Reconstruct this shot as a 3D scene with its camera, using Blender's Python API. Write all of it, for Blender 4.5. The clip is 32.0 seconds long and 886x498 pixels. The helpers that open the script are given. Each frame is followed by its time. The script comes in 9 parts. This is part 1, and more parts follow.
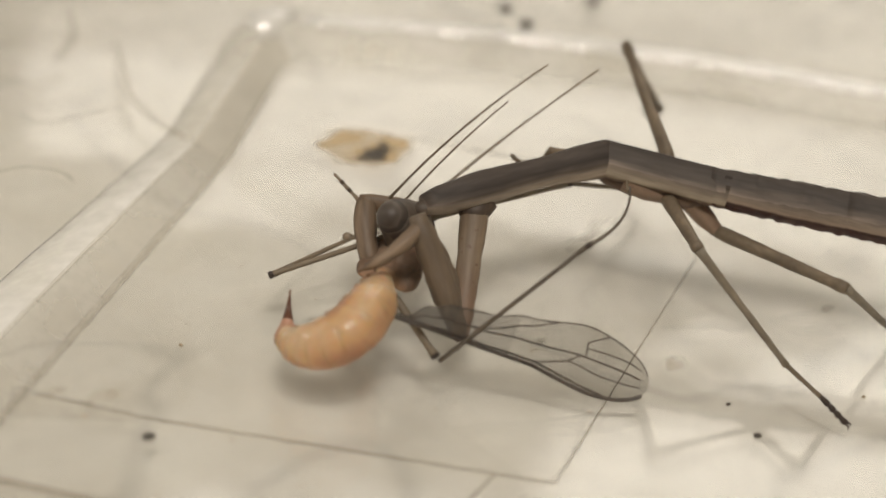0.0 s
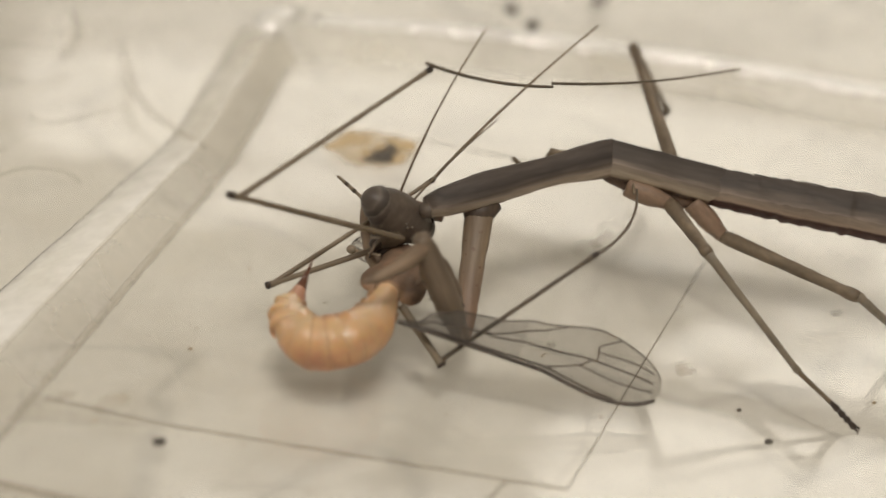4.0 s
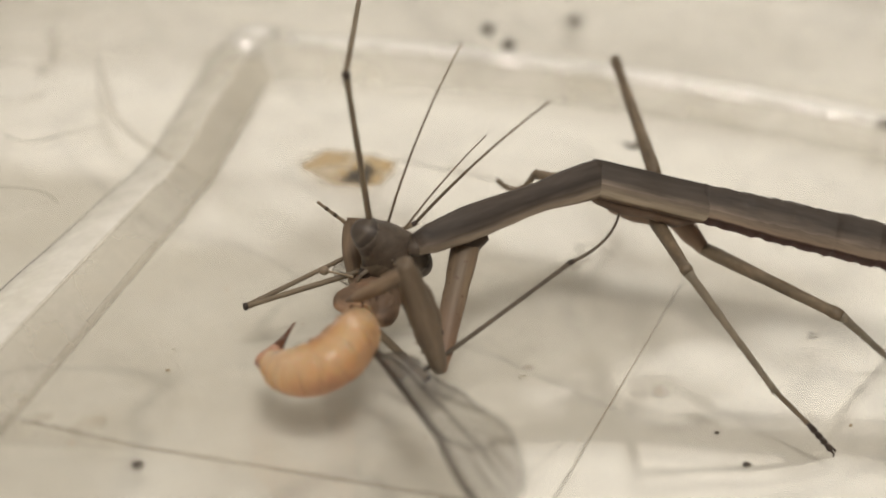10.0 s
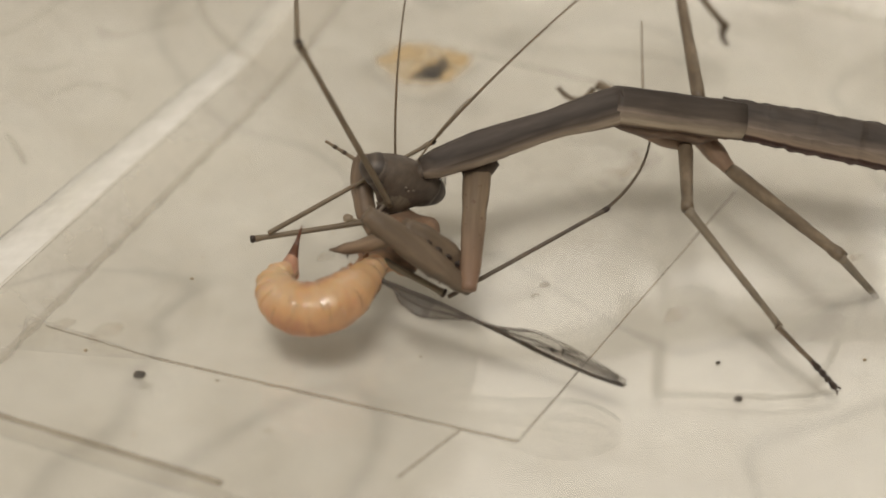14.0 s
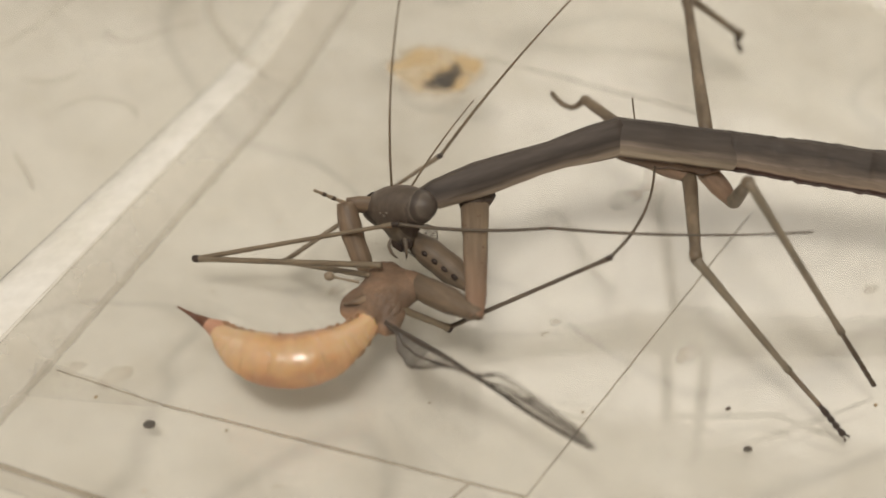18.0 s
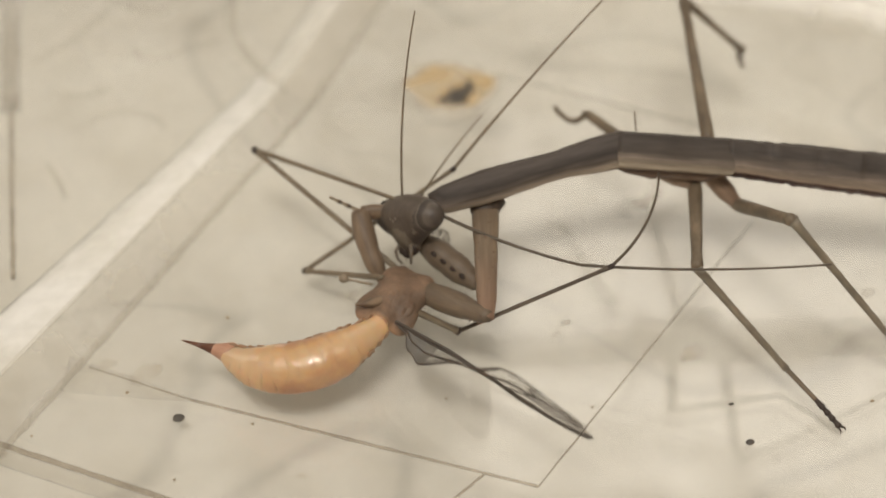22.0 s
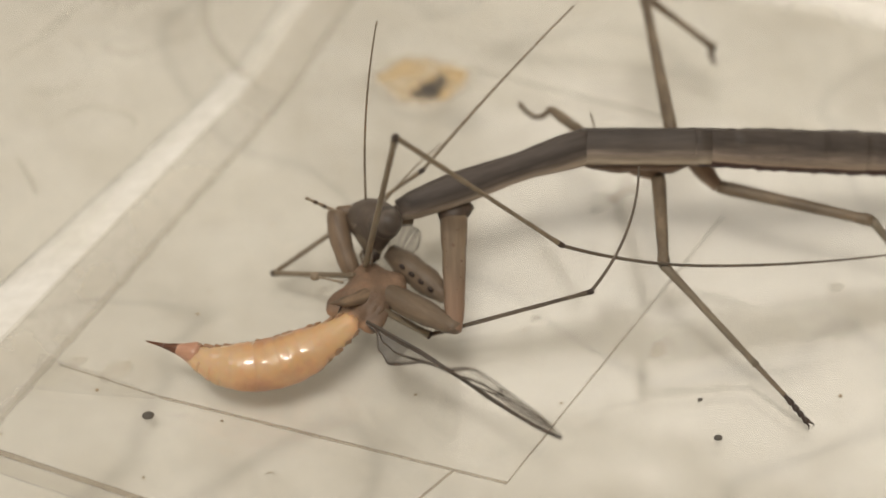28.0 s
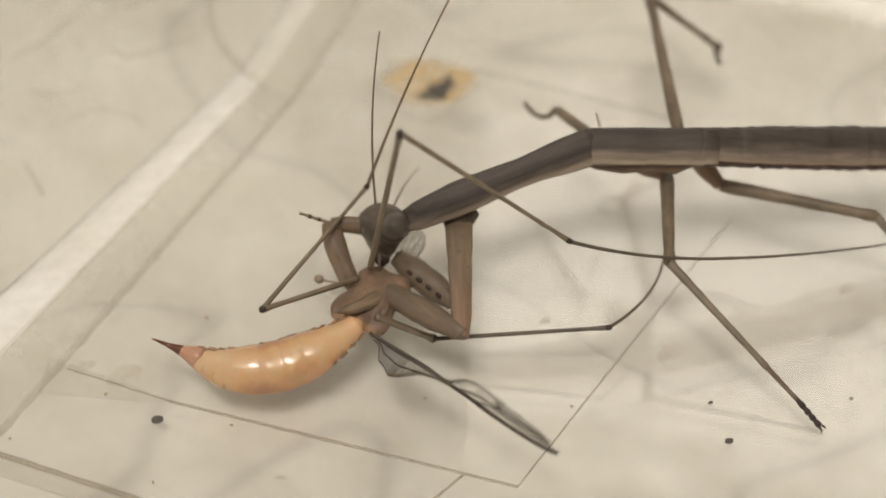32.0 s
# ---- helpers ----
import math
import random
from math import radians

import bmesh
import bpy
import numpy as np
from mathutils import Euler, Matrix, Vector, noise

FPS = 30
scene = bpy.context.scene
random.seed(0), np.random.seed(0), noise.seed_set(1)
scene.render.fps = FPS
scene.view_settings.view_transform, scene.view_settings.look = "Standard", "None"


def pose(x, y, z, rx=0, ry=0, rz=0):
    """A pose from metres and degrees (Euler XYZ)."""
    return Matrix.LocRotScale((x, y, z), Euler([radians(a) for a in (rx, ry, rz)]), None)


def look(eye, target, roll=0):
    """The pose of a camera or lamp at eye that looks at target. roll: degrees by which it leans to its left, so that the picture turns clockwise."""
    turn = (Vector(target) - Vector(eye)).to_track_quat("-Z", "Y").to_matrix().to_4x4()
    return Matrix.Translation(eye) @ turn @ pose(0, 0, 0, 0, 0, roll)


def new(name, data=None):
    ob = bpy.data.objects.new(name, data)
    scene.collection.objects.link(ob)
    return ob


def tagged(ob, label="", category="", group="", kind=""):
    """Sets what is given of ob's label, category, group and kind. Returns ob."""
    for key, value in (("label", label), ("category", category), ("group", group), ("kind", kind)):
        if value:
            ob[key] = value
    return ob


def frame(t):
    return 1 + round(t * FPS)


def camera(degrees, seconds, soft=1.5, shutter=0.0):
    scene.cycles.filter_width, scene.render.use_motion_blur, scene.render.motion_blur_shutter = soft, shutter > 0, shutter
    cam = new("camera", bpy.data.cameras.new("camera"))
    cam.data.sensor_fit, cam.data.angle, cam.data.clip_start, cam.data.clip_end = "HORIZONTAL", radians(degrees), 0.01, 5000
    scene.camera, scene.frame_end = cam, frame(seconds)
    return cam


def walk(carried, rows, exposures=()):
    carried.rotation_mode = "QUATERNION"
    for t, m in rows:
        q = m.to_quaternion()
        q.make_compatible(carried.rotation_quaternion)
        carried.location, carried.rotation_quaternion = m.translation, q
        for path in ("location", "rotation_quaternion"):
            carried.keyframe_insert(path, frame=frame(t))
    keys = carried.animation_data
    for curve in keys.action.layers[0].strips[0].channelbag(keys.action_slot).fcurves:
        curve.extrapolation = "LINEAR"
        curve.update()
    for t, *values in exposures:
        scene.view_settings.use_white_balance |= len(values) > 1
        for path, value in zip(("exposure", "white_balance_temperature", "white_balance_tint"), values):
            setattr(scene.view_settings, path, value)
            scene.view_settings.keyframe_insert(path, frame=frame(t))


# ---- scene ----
MM = 0.001
cam = camera(28.0, 32.0, soft=1.7)
cam.data.dof.use_dof = True
cam.data.dof.focus_distance, cam.data.dof.aperture_fstop = 0.130, 17.0
walk(cam, [
    (0, look((-0.02323, -0.10922, 0.07505), (0.00200, 0.00630, 0.00010), 7.67)),
    (0.5, look((-0.02320, -0.10916, 0.07490), (0.00248, 0.00626, -0.00005), 7.86)),
    (1, look((-0.02365, -0.10923, 0.07478), (0.00212, 0.00616, -0.00019), 7.86)),
    (1.5, look((-0.02347, -0.10891, 0.07513), (0.00244, 0.00644, 0.00015), 8.01)),
    (2, look((-0.02341, -0.10902, 0.07537), (0.00266, 0.00635, 0.00048), 8.03)),
    (2.5, look((-0.02378, -0.10904, 0.07512), (0.00195, 0.00644, 0.00027), 7.94)),
    (4.5, look((-0.02476, -0.10771, 0.07544), (0.00185, 0.00718, -0.00000), 8.33)),
    (5, look((-0.02483, -0.10753, 0.07547), (0.00269, 0.00732, 0.00030), 8.58)),
    (5.5, look((-0.02540, -0.10767, 0.07531), (0.00273, 0.00709, 0.00022), 8.82)),
    (6, look((-0.02689, -0.10738, 0.07476), (0.00257, 0.00723, -0.00005), 9.15)),
    (6.5, look((-0.02735, -0.10725, 0.07434), (0.00239, 0.00694, -0.00100), 9.28)),
    (7, look((-0.02611, -0.10752, 0.07468), (0.00214, 0.00694, -0.00083), 8.80)),
    (7.5, look((-0.02554, -0.10761, 0.07570), (0.00311, 0.00722, 0.00091), 8.87)),
    (8, look((-0.02600, -0.10757, 0.07561), (0.00310, 0.00742, 0.00126), 9.04)),
    (8.5, look((-0.02528, -0.10766, 0.07590), (0.00361, 0.00743, 0.00160), 8.92)),
    (9, look((-0.02558, -0.10764, 0.07577), (0.00307, 0.00740, 0.00131), 8.81)),
    (9.5, look((-0.02570, -0.10756, 0.07536), (0.00313, 0.00749, 0.00098), 8.93)),
    (10, look((-0.02551, -0.10751, 0.07587), (0.00311, 0.00762, 0.00154), 8.95)),
    (10.5, look((-0.02565, -0.10723, 0.07527), (0.00284, 0.00784, 0.00079), 8.94)),
    (11, look((-0.02433, -0.10677, 0.07562), (0.00288, 0.00780, -0.00010), 8.95)),
    (11.5, look((-0.02108, -0.10621, 0.07722), (0.00261, 0.00860, 0.00068), 8.19)),
    (12, look((-0.01157, -0.10480, 0.07785), (0.00538, 0.00962, -0.00102), 7.22)),
    (12.5, look((-0.00667, -0.10591, 0.07866), (0.00140, 0.00825, -0.00196), 5.70)),
    (13, look((-0.00521, -0.11127, 0.08618), (-0.00293, 0.00005, 0.00132), 3.89)),
    (13.5, look((-0.00157, -0.10678, 0.08799), (-0.00157, 0.00123, -0.00108), 2.39)),
    (15.5, look((0.00190, -0.10219, 0.09771), (0.00050, -0.00091, 0.00106), 1.67)),
    (16, look((0.00082, -0.09913, 0.10086), (-0.00231, 0.00009, 0.00214), 0.99)),
    (16.5, look((0.00315, -0.09667, 0.10231), (-0.00011, 0.00077, 0.00184), 0.90)),
    (17, look((0.00258, -0.09624, 0.10196), (-0.00061, 0.00046, 0.00077), 0.97)),
    (17.5, look((0.00164, -0.09549, 0.10147), (-0.00119, 0.00114, 0.00021), 1.10)),
    (18, look((0.00129, -0.09328, 0.09955), (-0.00111, 0.00312, -0.00195), 1.22)),
    (18.5, look((0.00104, -0.09460, 0.09962), (-0.00156, 0.00231, -0.00139), 1.11)),
    (19, look((0.00102, -0.10054, 0.10278), (-0.00177, -0.00199, 0.00337), 1.13)),
    (19.5, look((0.00150, -0.10056, 0.10338), (-0.00168, -0.00168, 0.00433), 1.00)),
    (20, look((0.00115, -0.10014, 0.10325), (-0.00239, -0.00139, 0.00407), 0.76)),
    (20.5, look((0.00116, -0.09974, 0.10307), (-0.00252, -0.00122, 0.00367), 0.67)),
    (21, look((0.00066, -0.10006, 0.10249), (-0.00217, -0.00122, 0.00338), 1.08)),
    (21.5, look((0.00005, -0.09997, 0.10247), (-0.00278, -0.00131, 0.00319), 1.13)),
    (22, look((0.00030, -0.09975, 0.10190), (-0.00221, -0.00093, 0.00275), 1.27)),
    (22.5, look((0.00061, -0.09963, 0.10218), (-0.00180, -0.00083, 0.00302), 1.31)),
    (23, look((0.00083, -0.09941, 0.10233), (-0.00124, -0.00055, 0.00323), 1.43)),
    (23.5, look((0.00065, -0.09935, 0.10213), (-0.00145, -0.00067, 0.00284), 1.38)),
    (24, look((0.00061, -0.09937, 0.10172), (-0.00088, -0.00078, 0.00233), 1.62)),
    (24.5, look((0.00073, -0.09931, 0.10172), (-0.00068, -0.00098, 0.00208), 1.60)),
    (25, look((0.00107, -0.09911, 0.10168), (-0.00052, -0.00087, 0.00194), 1.56)),
    (25.5, look((0.00195, -0.09855, 0.10257), (0.00005, -0.00070, 0.00246), 1.28)),
    (27.5, look((0.00191, -0.09814, 0.10258), (0.00052, -0.00097, 0.00180), 1.59)),
    (28, look((0.00207, -0.09889, 0.10295), (0.00015, -0.00120, 0.00269), 1.34)),
    (28.5, look((0.00218, -0.09887, 0.10283), (-0.00021, -0.00111, 0.00265), 1.03)),
    (29, look((0.00172, -0.09858, 0.10262), (-0.00049, -0.00107, 0.00219), 1.14)),
    (29.5, look((0.00180, -0.09903, 0.10215), (-0.00060, -0.00137, 0.00186), 1.15)),
    (30, look((0.00047, -0.09884, 0.10220), (-0.00136, -0.00142, 0.00167), 1.33)),
    (30.5, look((0.00011, -0.09882, 0.10260), (-0.00106, -0.00150, 0.00196), 1.61)),
    (31, look((0.00157, -0.09898, 0.10211), (-0.00061, -0.00118, 0.00196), 1.10)),
    (31.5, look((0.00118, -0.09854, 0.10293), (-0.00005, -0.00113, 0.00238), 1.49)),
    (32, look((0.00107, -0.09834, 0.10291), (-0.00056, -0.00078, 0.00252), 1.34)),
], exposures=[(0, -0.10), (11, -0.10), (12, -0.04), (13, -0.13), (15, -0.02), (16.5, 0.085), (32, 0.085)])

# ---- light ----
world = bpy.data.worlds.new("room_light")
scene.world = world
world.use_nodes = True
world.node_tree.nodes["Background"].inputs["Color"].default_value = (1.0, 0.93, 0.82, 1)
world.node_tree.nodes["Background"].inputs["Strength"].default_value = 0.05


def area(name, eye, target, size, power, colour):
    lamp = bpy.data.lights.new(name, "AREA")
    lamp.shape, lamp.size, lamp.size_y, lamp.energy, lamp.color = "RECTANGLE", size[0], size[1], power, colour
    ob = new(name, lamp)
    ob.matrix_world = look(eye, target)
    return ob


area("ceiling_lamp_light", (-0.10, -0.46, 1.45), (0, 0, 0), (1.2, 0.9), 5.7, (1.0, 0.928, 0.834))
area("desk_lamp_light", (-0.12, -0.58, 1.30), (0, 0, 0), (0.34, 0.17), 7.6, (1.0, 0.928, 0.834))
area("window_light", (-1.35, 0.55, 0.95), (0, 0, 0), (0.8, 0.9), 3.0, (1.0, 0.95, 0.895))
area("north_window_light", (0.50, 1.74, 0.78), (0.2, 0, 0), (1.2, 0.56), 4.2, (1.0, 0.94, 0.84))
# Unseen wall panel added; its mirror image brightens the right of the base.
area("upper_fill_light", (0.93, 1.74, 1.37), (0.3, 0, 0), (0.66, 0.44), 2.4, (1.0, 0.94, 0.83))
# Unseen overhead panel added to brighten reflections in the base from steep views.
area("far_fill_light", (0.50, 1.42, 1.60), (0.45, 1.1, 0), (1.0, 0.6), 2.5, (1.0, 0.945, 0.86))
scene.view_settings.exposure = 0.0

# ---- materials ----


def material(name, colour, rough=0.5, coat=0.0, metal=0.0, spec=0.5):
    m = bpy.data.materials.new(name)
    m.use_nodes = True
    b = m.node_tree.nodes["Principled BSDF"]
    b.inputs["Base Color"].default_value = (*colour, 1)
    b.inputs["Roughness"].default_value = rough
    b.inputs["Coat Weight"].default_value = coat
    b.inputs["Coat Roughness"].default_value = 0.08
    b.inputs["Metallic"].default_value = metal
    b.inputs["Specular IOR Level"].default_value = spec
    return m, m.node_tree.nodes, m.node_tree.links, b


def grain(m, nodes, links, b, colours, scales=(600, 4500), bump=0.15, dist=0.00006, stretch=(1, 1, 1)):
    """Two scales of noise between the given colours, and a fine relief."""
    co = nodes.new("ShaderNodeTexCoord")
    mp = nodes.new("ShaderNodeMapping")
    mp.inputs["Scale"].default_value = stretch
    links.new(co.outputs["Object"], mp.inputs["Vector"])
    mixed = None
    for k, s in enumerate(scales):
        n = nodes.new("ShaderNodeTexNoise")
        n.inputs["Scale"].default_value = s
        n.inputs["Detail"].default_value = 6
        links.new(mp.outputs[0], n.inputs["Vector"])
        r = nodes.new("ShaderNodeMapRange")
        r.inputs["From Min"].default_value, r.inputs["From Max"].default_value = 0.32, 0.68
        links.new(n.outputs["Fac"], r.inputs["Value"])
        mx = nodes.new("ShaderNodeMix")
        mx.data_type = "RGBA"
        mx.inputs["Factor"].default_value = 0.5
        if mixed is None:
            links.new(r.outputs[0], mx.inputs["Factor"])
            mx.inputs["A"].default_value, mx.inputs["B"].default_value = (*colours[0], 1), (*colours[1], 1)
        else:
            sc = nodes.new("ShaderNodeMath")
            sc.operation = "MULTIPLY"
            sc.inputs[1].default_value = 0.45
            links.new(r.outputs[0], sc.inputs[0])
            links.new(sc.outputs[0], mx.inputs["Factor"])
            links.new(mixed, mx.inputs["A"])
            mx.inputs["B"].default_value = (*colours[2], 1)
        mixed = mx.outputs["Result"]
        fine = n
    links.new(mixed, b.inputs["Base Color"])
    if bump:
        bp = nodes.new("ShaderNodeBump")
        bp.inputs["Strength"].default_value, bp.inputs["Distance"].default_value = bump, dist
        links.new(fine.outputs["Fac"], bp.inputs["Height"])
        links.new(bp.outputs[0], b.inputs["Normal"])
    return mixed


def chitin(name, dark, mid, light, rough=0.54, stretch=(0.35, 1, 1), scales=(700, 3500), bump=0.25):
    m, nodes, links, b = material(name, mid, rough)
    grain(m, nodes, links, b, (dark, mid, light), scales, bump, 0.00008, stretch)
    b.inputs["Subsurface Weight"].default_value = 0.12
    b.inputs["Subsurface Radius"].default_value = (0.0008, 0.0005, 0.0003)
    b.inputs["Subsurface Scale"].default_value = 1.0
    return m


def banded(name, stops, radius, rough=0.58):
    """A body's cuticle: pigment that runs in bands from belly to back, with streaks along it."""
    m, nodes, links, b = material(name, (0.2, 0.17, 0.14), rough)
    co = nodes.new("ShaderNodeTexCoord")
    sp = nodes.new("ShaderNodeSeparateXYZ")
    links.new(co.outputs["Object"], sp.inputs[0])
    mp = nodes.new("ShaderNodeMapping")
    mp.inputs["Scale"].default_value = (0.12, 1, 1)
    links.new(co.outputs["Object"], mp.inputs["Vector"])
    n = nodes.new("ShaderNodeTexNoise")
    n.inputs["Scale"].default_value, n.inputs["Detail"].default_value = 1500, 6
    links.new(mp.outputs[0], n.inputs["Vector"])
    n2 = nodes.new("ShaderNodeTexNoise")
    n2.inputs["Scale"].default_value, n2.inputs["Detail"].default_value = 2600, 5
    mp2 = nodes.new("ShaderNodeMapping")
    mp2.inputs["Scale"].default_value = (0.16, 1, 1)
    links.new(co.outputs["Object"], mp2.inputs["Vector"])
    links.new(mp2.outputs[0], n2.inputs["Vector"])
    r = nodes.new("ShaderNodeMapRange")
    r.inputs["From Min"].default_value, r.inputs["From Max"].default_value = -radius * MM, radius * MM
    links.new(sp.outputs["Z"], r.inputs["Value"])
    b.inputs["Specular IOR Level"].default_value = 0.3
    ad = nodes.new("ShaderNodeMath")
    ad.operation = "MULTIPLY_ADD"
    ad.inputs[1].default_value, ad.inputs[2].default_value = 0.26, -0.13
    links.new(n.outputs["Fac"], ad.inputs[0])
    su = nodes.new("ShaderNodeMath")
    links.new(ad.outputs[0], su.inputs[0])
    links.new(r.outputs[0], su.inputs[1])
    ramp = nodes.new("ShaderNodeValToRGB")
    e = ramp.color_ramp.elements
    while len(e) < len(stops):
        e.new(0.5)
    for k, (p, c) in enumerate(stops):
        e[k].position, e[k].color = p, (*c, 1)
    links.new(su.outputs[0], ramp.inputs["Fac"])
    mx = nodes.new("ShaderNodeMix")
    mx.data_type, mx.blend_type = "RGBA", "MULTIPLY"
    mx.inputs["Factor"].default_value = 0.42
    links.new(ramp.outputs["Color"], mx.inputs["A"])
    r2 = nodes.new("ShaderNodeMapRange")
    r2.inputs["From Min"].default_value, r2.inputs["From Max"].default_value = 0.3, 0.65
    r2.inputs["To Min"].default_value, r2.inputs["To Max"].default_value = 0.45, 1.15
    links.new(n2.outputs["Fac"], r2.inputs["Value"])
    links.new(r2.outputs[0], mx.inputs["B"])
    links.new(mx.outputs["Result"], b.inputs["Base Color"])
    bp = nodes.new("ShaderNodeBump")
    bp.inputs["Strength"].default_value, bp.inputs["Distance"].default_value = 0.3, 0.00008
    links.new(n2.outputs["Fac"], bp.inputs["Height"])
    links.new(bp.outputs[0], b.inputs["Normal"])
    return m


def gloss_factor(nodes, links, low, high, power=5.0):
    """How much a clear surface mirrors: little face on, more at a slant."""
    lw = nodes.new("ShaderNodeLayerWeight")
    lw.inputs["Blend"].default_value = 0.5
    p, q = nodes.new("ShaderNodeMath"), nodes.new("ShaderNodeMath")
    p.operation, q.operation = "POWER", "MULTIPLY_ADD"
    p.inputs[1].default_value = power
    q.inputs[1].default_value, q.inputs[2].default_value = high - low, low
    links.new(lw.outputs["Facing"], p.inputs[0])
    links.new(p.outputs[0], q.inputs[0])
    return lw, q.outputs[0]


def clear_plastic(name, haze, tint, rough, low=0.035, wavy=0.0, colour=(0.80, 0.785, 0.745)):
    """Clear moulded plastic: seen through, with gloss at its surface and a little milkiness."""
    m, nodes, links, b = material(name, tint, rough)
    out = nodes["Material Output"]
    tr = nodes.new("ShaderNodeBsdfTransparent")
    tr.inputs["Color"].default_value = (*tint, 1)
    gl = nodes.new("ShaderNodeBsdfGlossy")
    gl.inputs["Roughness"].default_value = rough
    df = nodes.new("ShaderNodeBsdfDiffuse")
    df.inputs["Color"].default_value = (*colour, 1)
    fr, gloss = gloss_factor(nodes, links, low, 0.9)
    m1, m2 = nodes.new("ShaderNodeMixShader"), nodes.new("ShaderNodeMixShader")
    co = nodes.new("ShaderNodeTexCoord")
    n = nodes.new("ShaderNodeTexNoise")
    n.inputs["Scale"].default_value, n.inputs["Detail"].default_value = 140, 7
    links.new(co.outputs["Object"], n.inputs["Vector"])
    r = nodes.new("ShaderNodeMapRange")
    r.inputs["From Min"].default_value, r.inputs["From Max"].default_value = 0.35, 0.7
    r.inputs["To Min"].default_value, r.inputs["To Max"].default_value = haze * 0.3, min(1, haze * 1.7)
    links.new(n.outputs["Fac"], r.inputs["Value"])
    links.new(r.outputs[0], m1.inputs["Fac"])
    links.new(tr.outputs[0], m1.inputs[1])
    links.new(df.outputs[0], m1.inputs[2])
    links.new(gloss, m2.inputs["Fac"])
    links.new(m1.outputs[0], m2.inputs[1])
    links.new(gl.outputs[0], m2.inputs[2])
    if wavy:
        bp = nodes.new("ShaderNodeBump")
        bp.inputs["Strength"].default_value, bp.inputs["Distance"].default_value = wavy, 0.0012
        n2 = nodes.new("ShaderNodeTexNoise")
        n2.inputs["Scale"].default_value, n2.inputs["Detail"].default_value = 85, 1.0
        links.new(co.outputs["Object"], n2.inputs["Vector"])
        links.new(n2.outputs["Fac"], bp.inputs["Height"])
        for s in (gl, df, fr):
            links.new(bp.outputs[0], s.inputs["Normal"])
    links.new(m2.outputs[0], out.inputs["Surface"])
    return m


BODY = [(0.0, (0.12, 0.08, 0.06)), (0.18, (0.20, 0.145, 0.11)), (0.32, (0.45, 0.372, 0.296)), (0.52, (0.33, 0.272, 0.22)), (0.68, (0.12, 0.096, 0.08)), (0.84, (0.052, 0.042, 0.037)), (1.0, (0.085, 0.069, 0.06))]
STRIPED = [(0.0, (0.11, 0.07, 0.05)), (0.25, (0.15, 0.10, 0.072)), (0.32, (0.54, 0.46, 0.36)), (0.43, (0.46, 0.39, 0.31)), (0.52, (0.30, 0.247, 0.20)), (0.62, (0.25, 0.205, 0.167)), (0.74, (0.09, 0.073, 0.062)), (1.0, (0.062, 0.051, 0.045))]
BELLY = [(0.0, (0.09, 0.038, 0.03)), (0.37, (0.06, 0.029, 0.025)), (0.44, (0.36, 0.275, 0.213)), (0.57, (0.29, 0.233, 0.187)), (0.69, (0.14, 0.113, 0.095)), (0.84, (0.06, 0.049, 0.043)), (1.0, (0.085, 0.07, 0.061))]
M_PRONOTUM = banded("pronotum_cuticle", BODY, 1.25)
M_THORAX = banded("thorax_cuticle", STRIPED, 1.55)
M_ABDOMEN = banded("abdomen_cuticle", BELLY, 1.8)
M_BREAST = chitin("breast_cuticle", (0.12, 0.075, 0.05), (0.19, 0.125, 0.085), (0.09, 0.055, 0.04))
M_DARKBROWN = chitin("dark_brown_cuticle", (0.055, 0.038, 0.028), (0.095, 0.066, 0.048), (0.04, 0.028, 0.021))
M_FOOT = chitin("foot_cuticle", (0.07, 0.05, 0.034), (0.12, 0.088, 0.06), (0.05, 0.035, 0.025))
M_LEG = chitin("leg_cuticle", (0.105, 0.08, 0.055), (0.245, 0.19, 0.13), (0.09, 0.068, 0.046), scales=(900, 3800))
M_SHIN = chitin("shin_cuticle", (0.17, 0.145, 0.108), (0.27, 0.228, 0.17), (0.13, 0.108, 0.08), scales=(900, 3800))
M_FORE = chitin("foreleg_cuticle", (0.105, 0.074, 0.05), (0.30, 0.215, 0.145), (0.11, 0.078, 0.053), stretch=(0.1, 1, 1), scales=(1300, 3500))
M_FEMUR = chitin("grasping_thigh_cuticle", (0.12, 0.09, 0.063), (0.23, 0.172, 0.12), (0.09, 0.066, 0.047), stretch=(0.12, 1, 1), scales=(1000, 3500))
M_TOE = chitin("pale_foot_cuticle", (0.26, 0.21, 0.15), (0.36, 0.30, 0.22), (0.2, 0.155, 0.11))
M_COXA = chitin("coxa_cuticle", (0.21, 0.14, 0.098), (0.31, 0.21, 0.145), (0.15, 0.10, 0.07))
M_HEAD = chitin("head_cuticle", (0.07, 0.052, 0.042), (0.15, 0.118, 0.092), (0.05, 0.038, 0.032), stretch=(1, 0.5, 1), scales=(420, 2400))
M_FACE = chitin("face_cuticle", (0.11, 0.088, 0.068), (0.24, 0.20, 0.155), (0.085, 0.068, 0.052), stretch=(1.6, 0.5, 1), scales=(480, 2400))


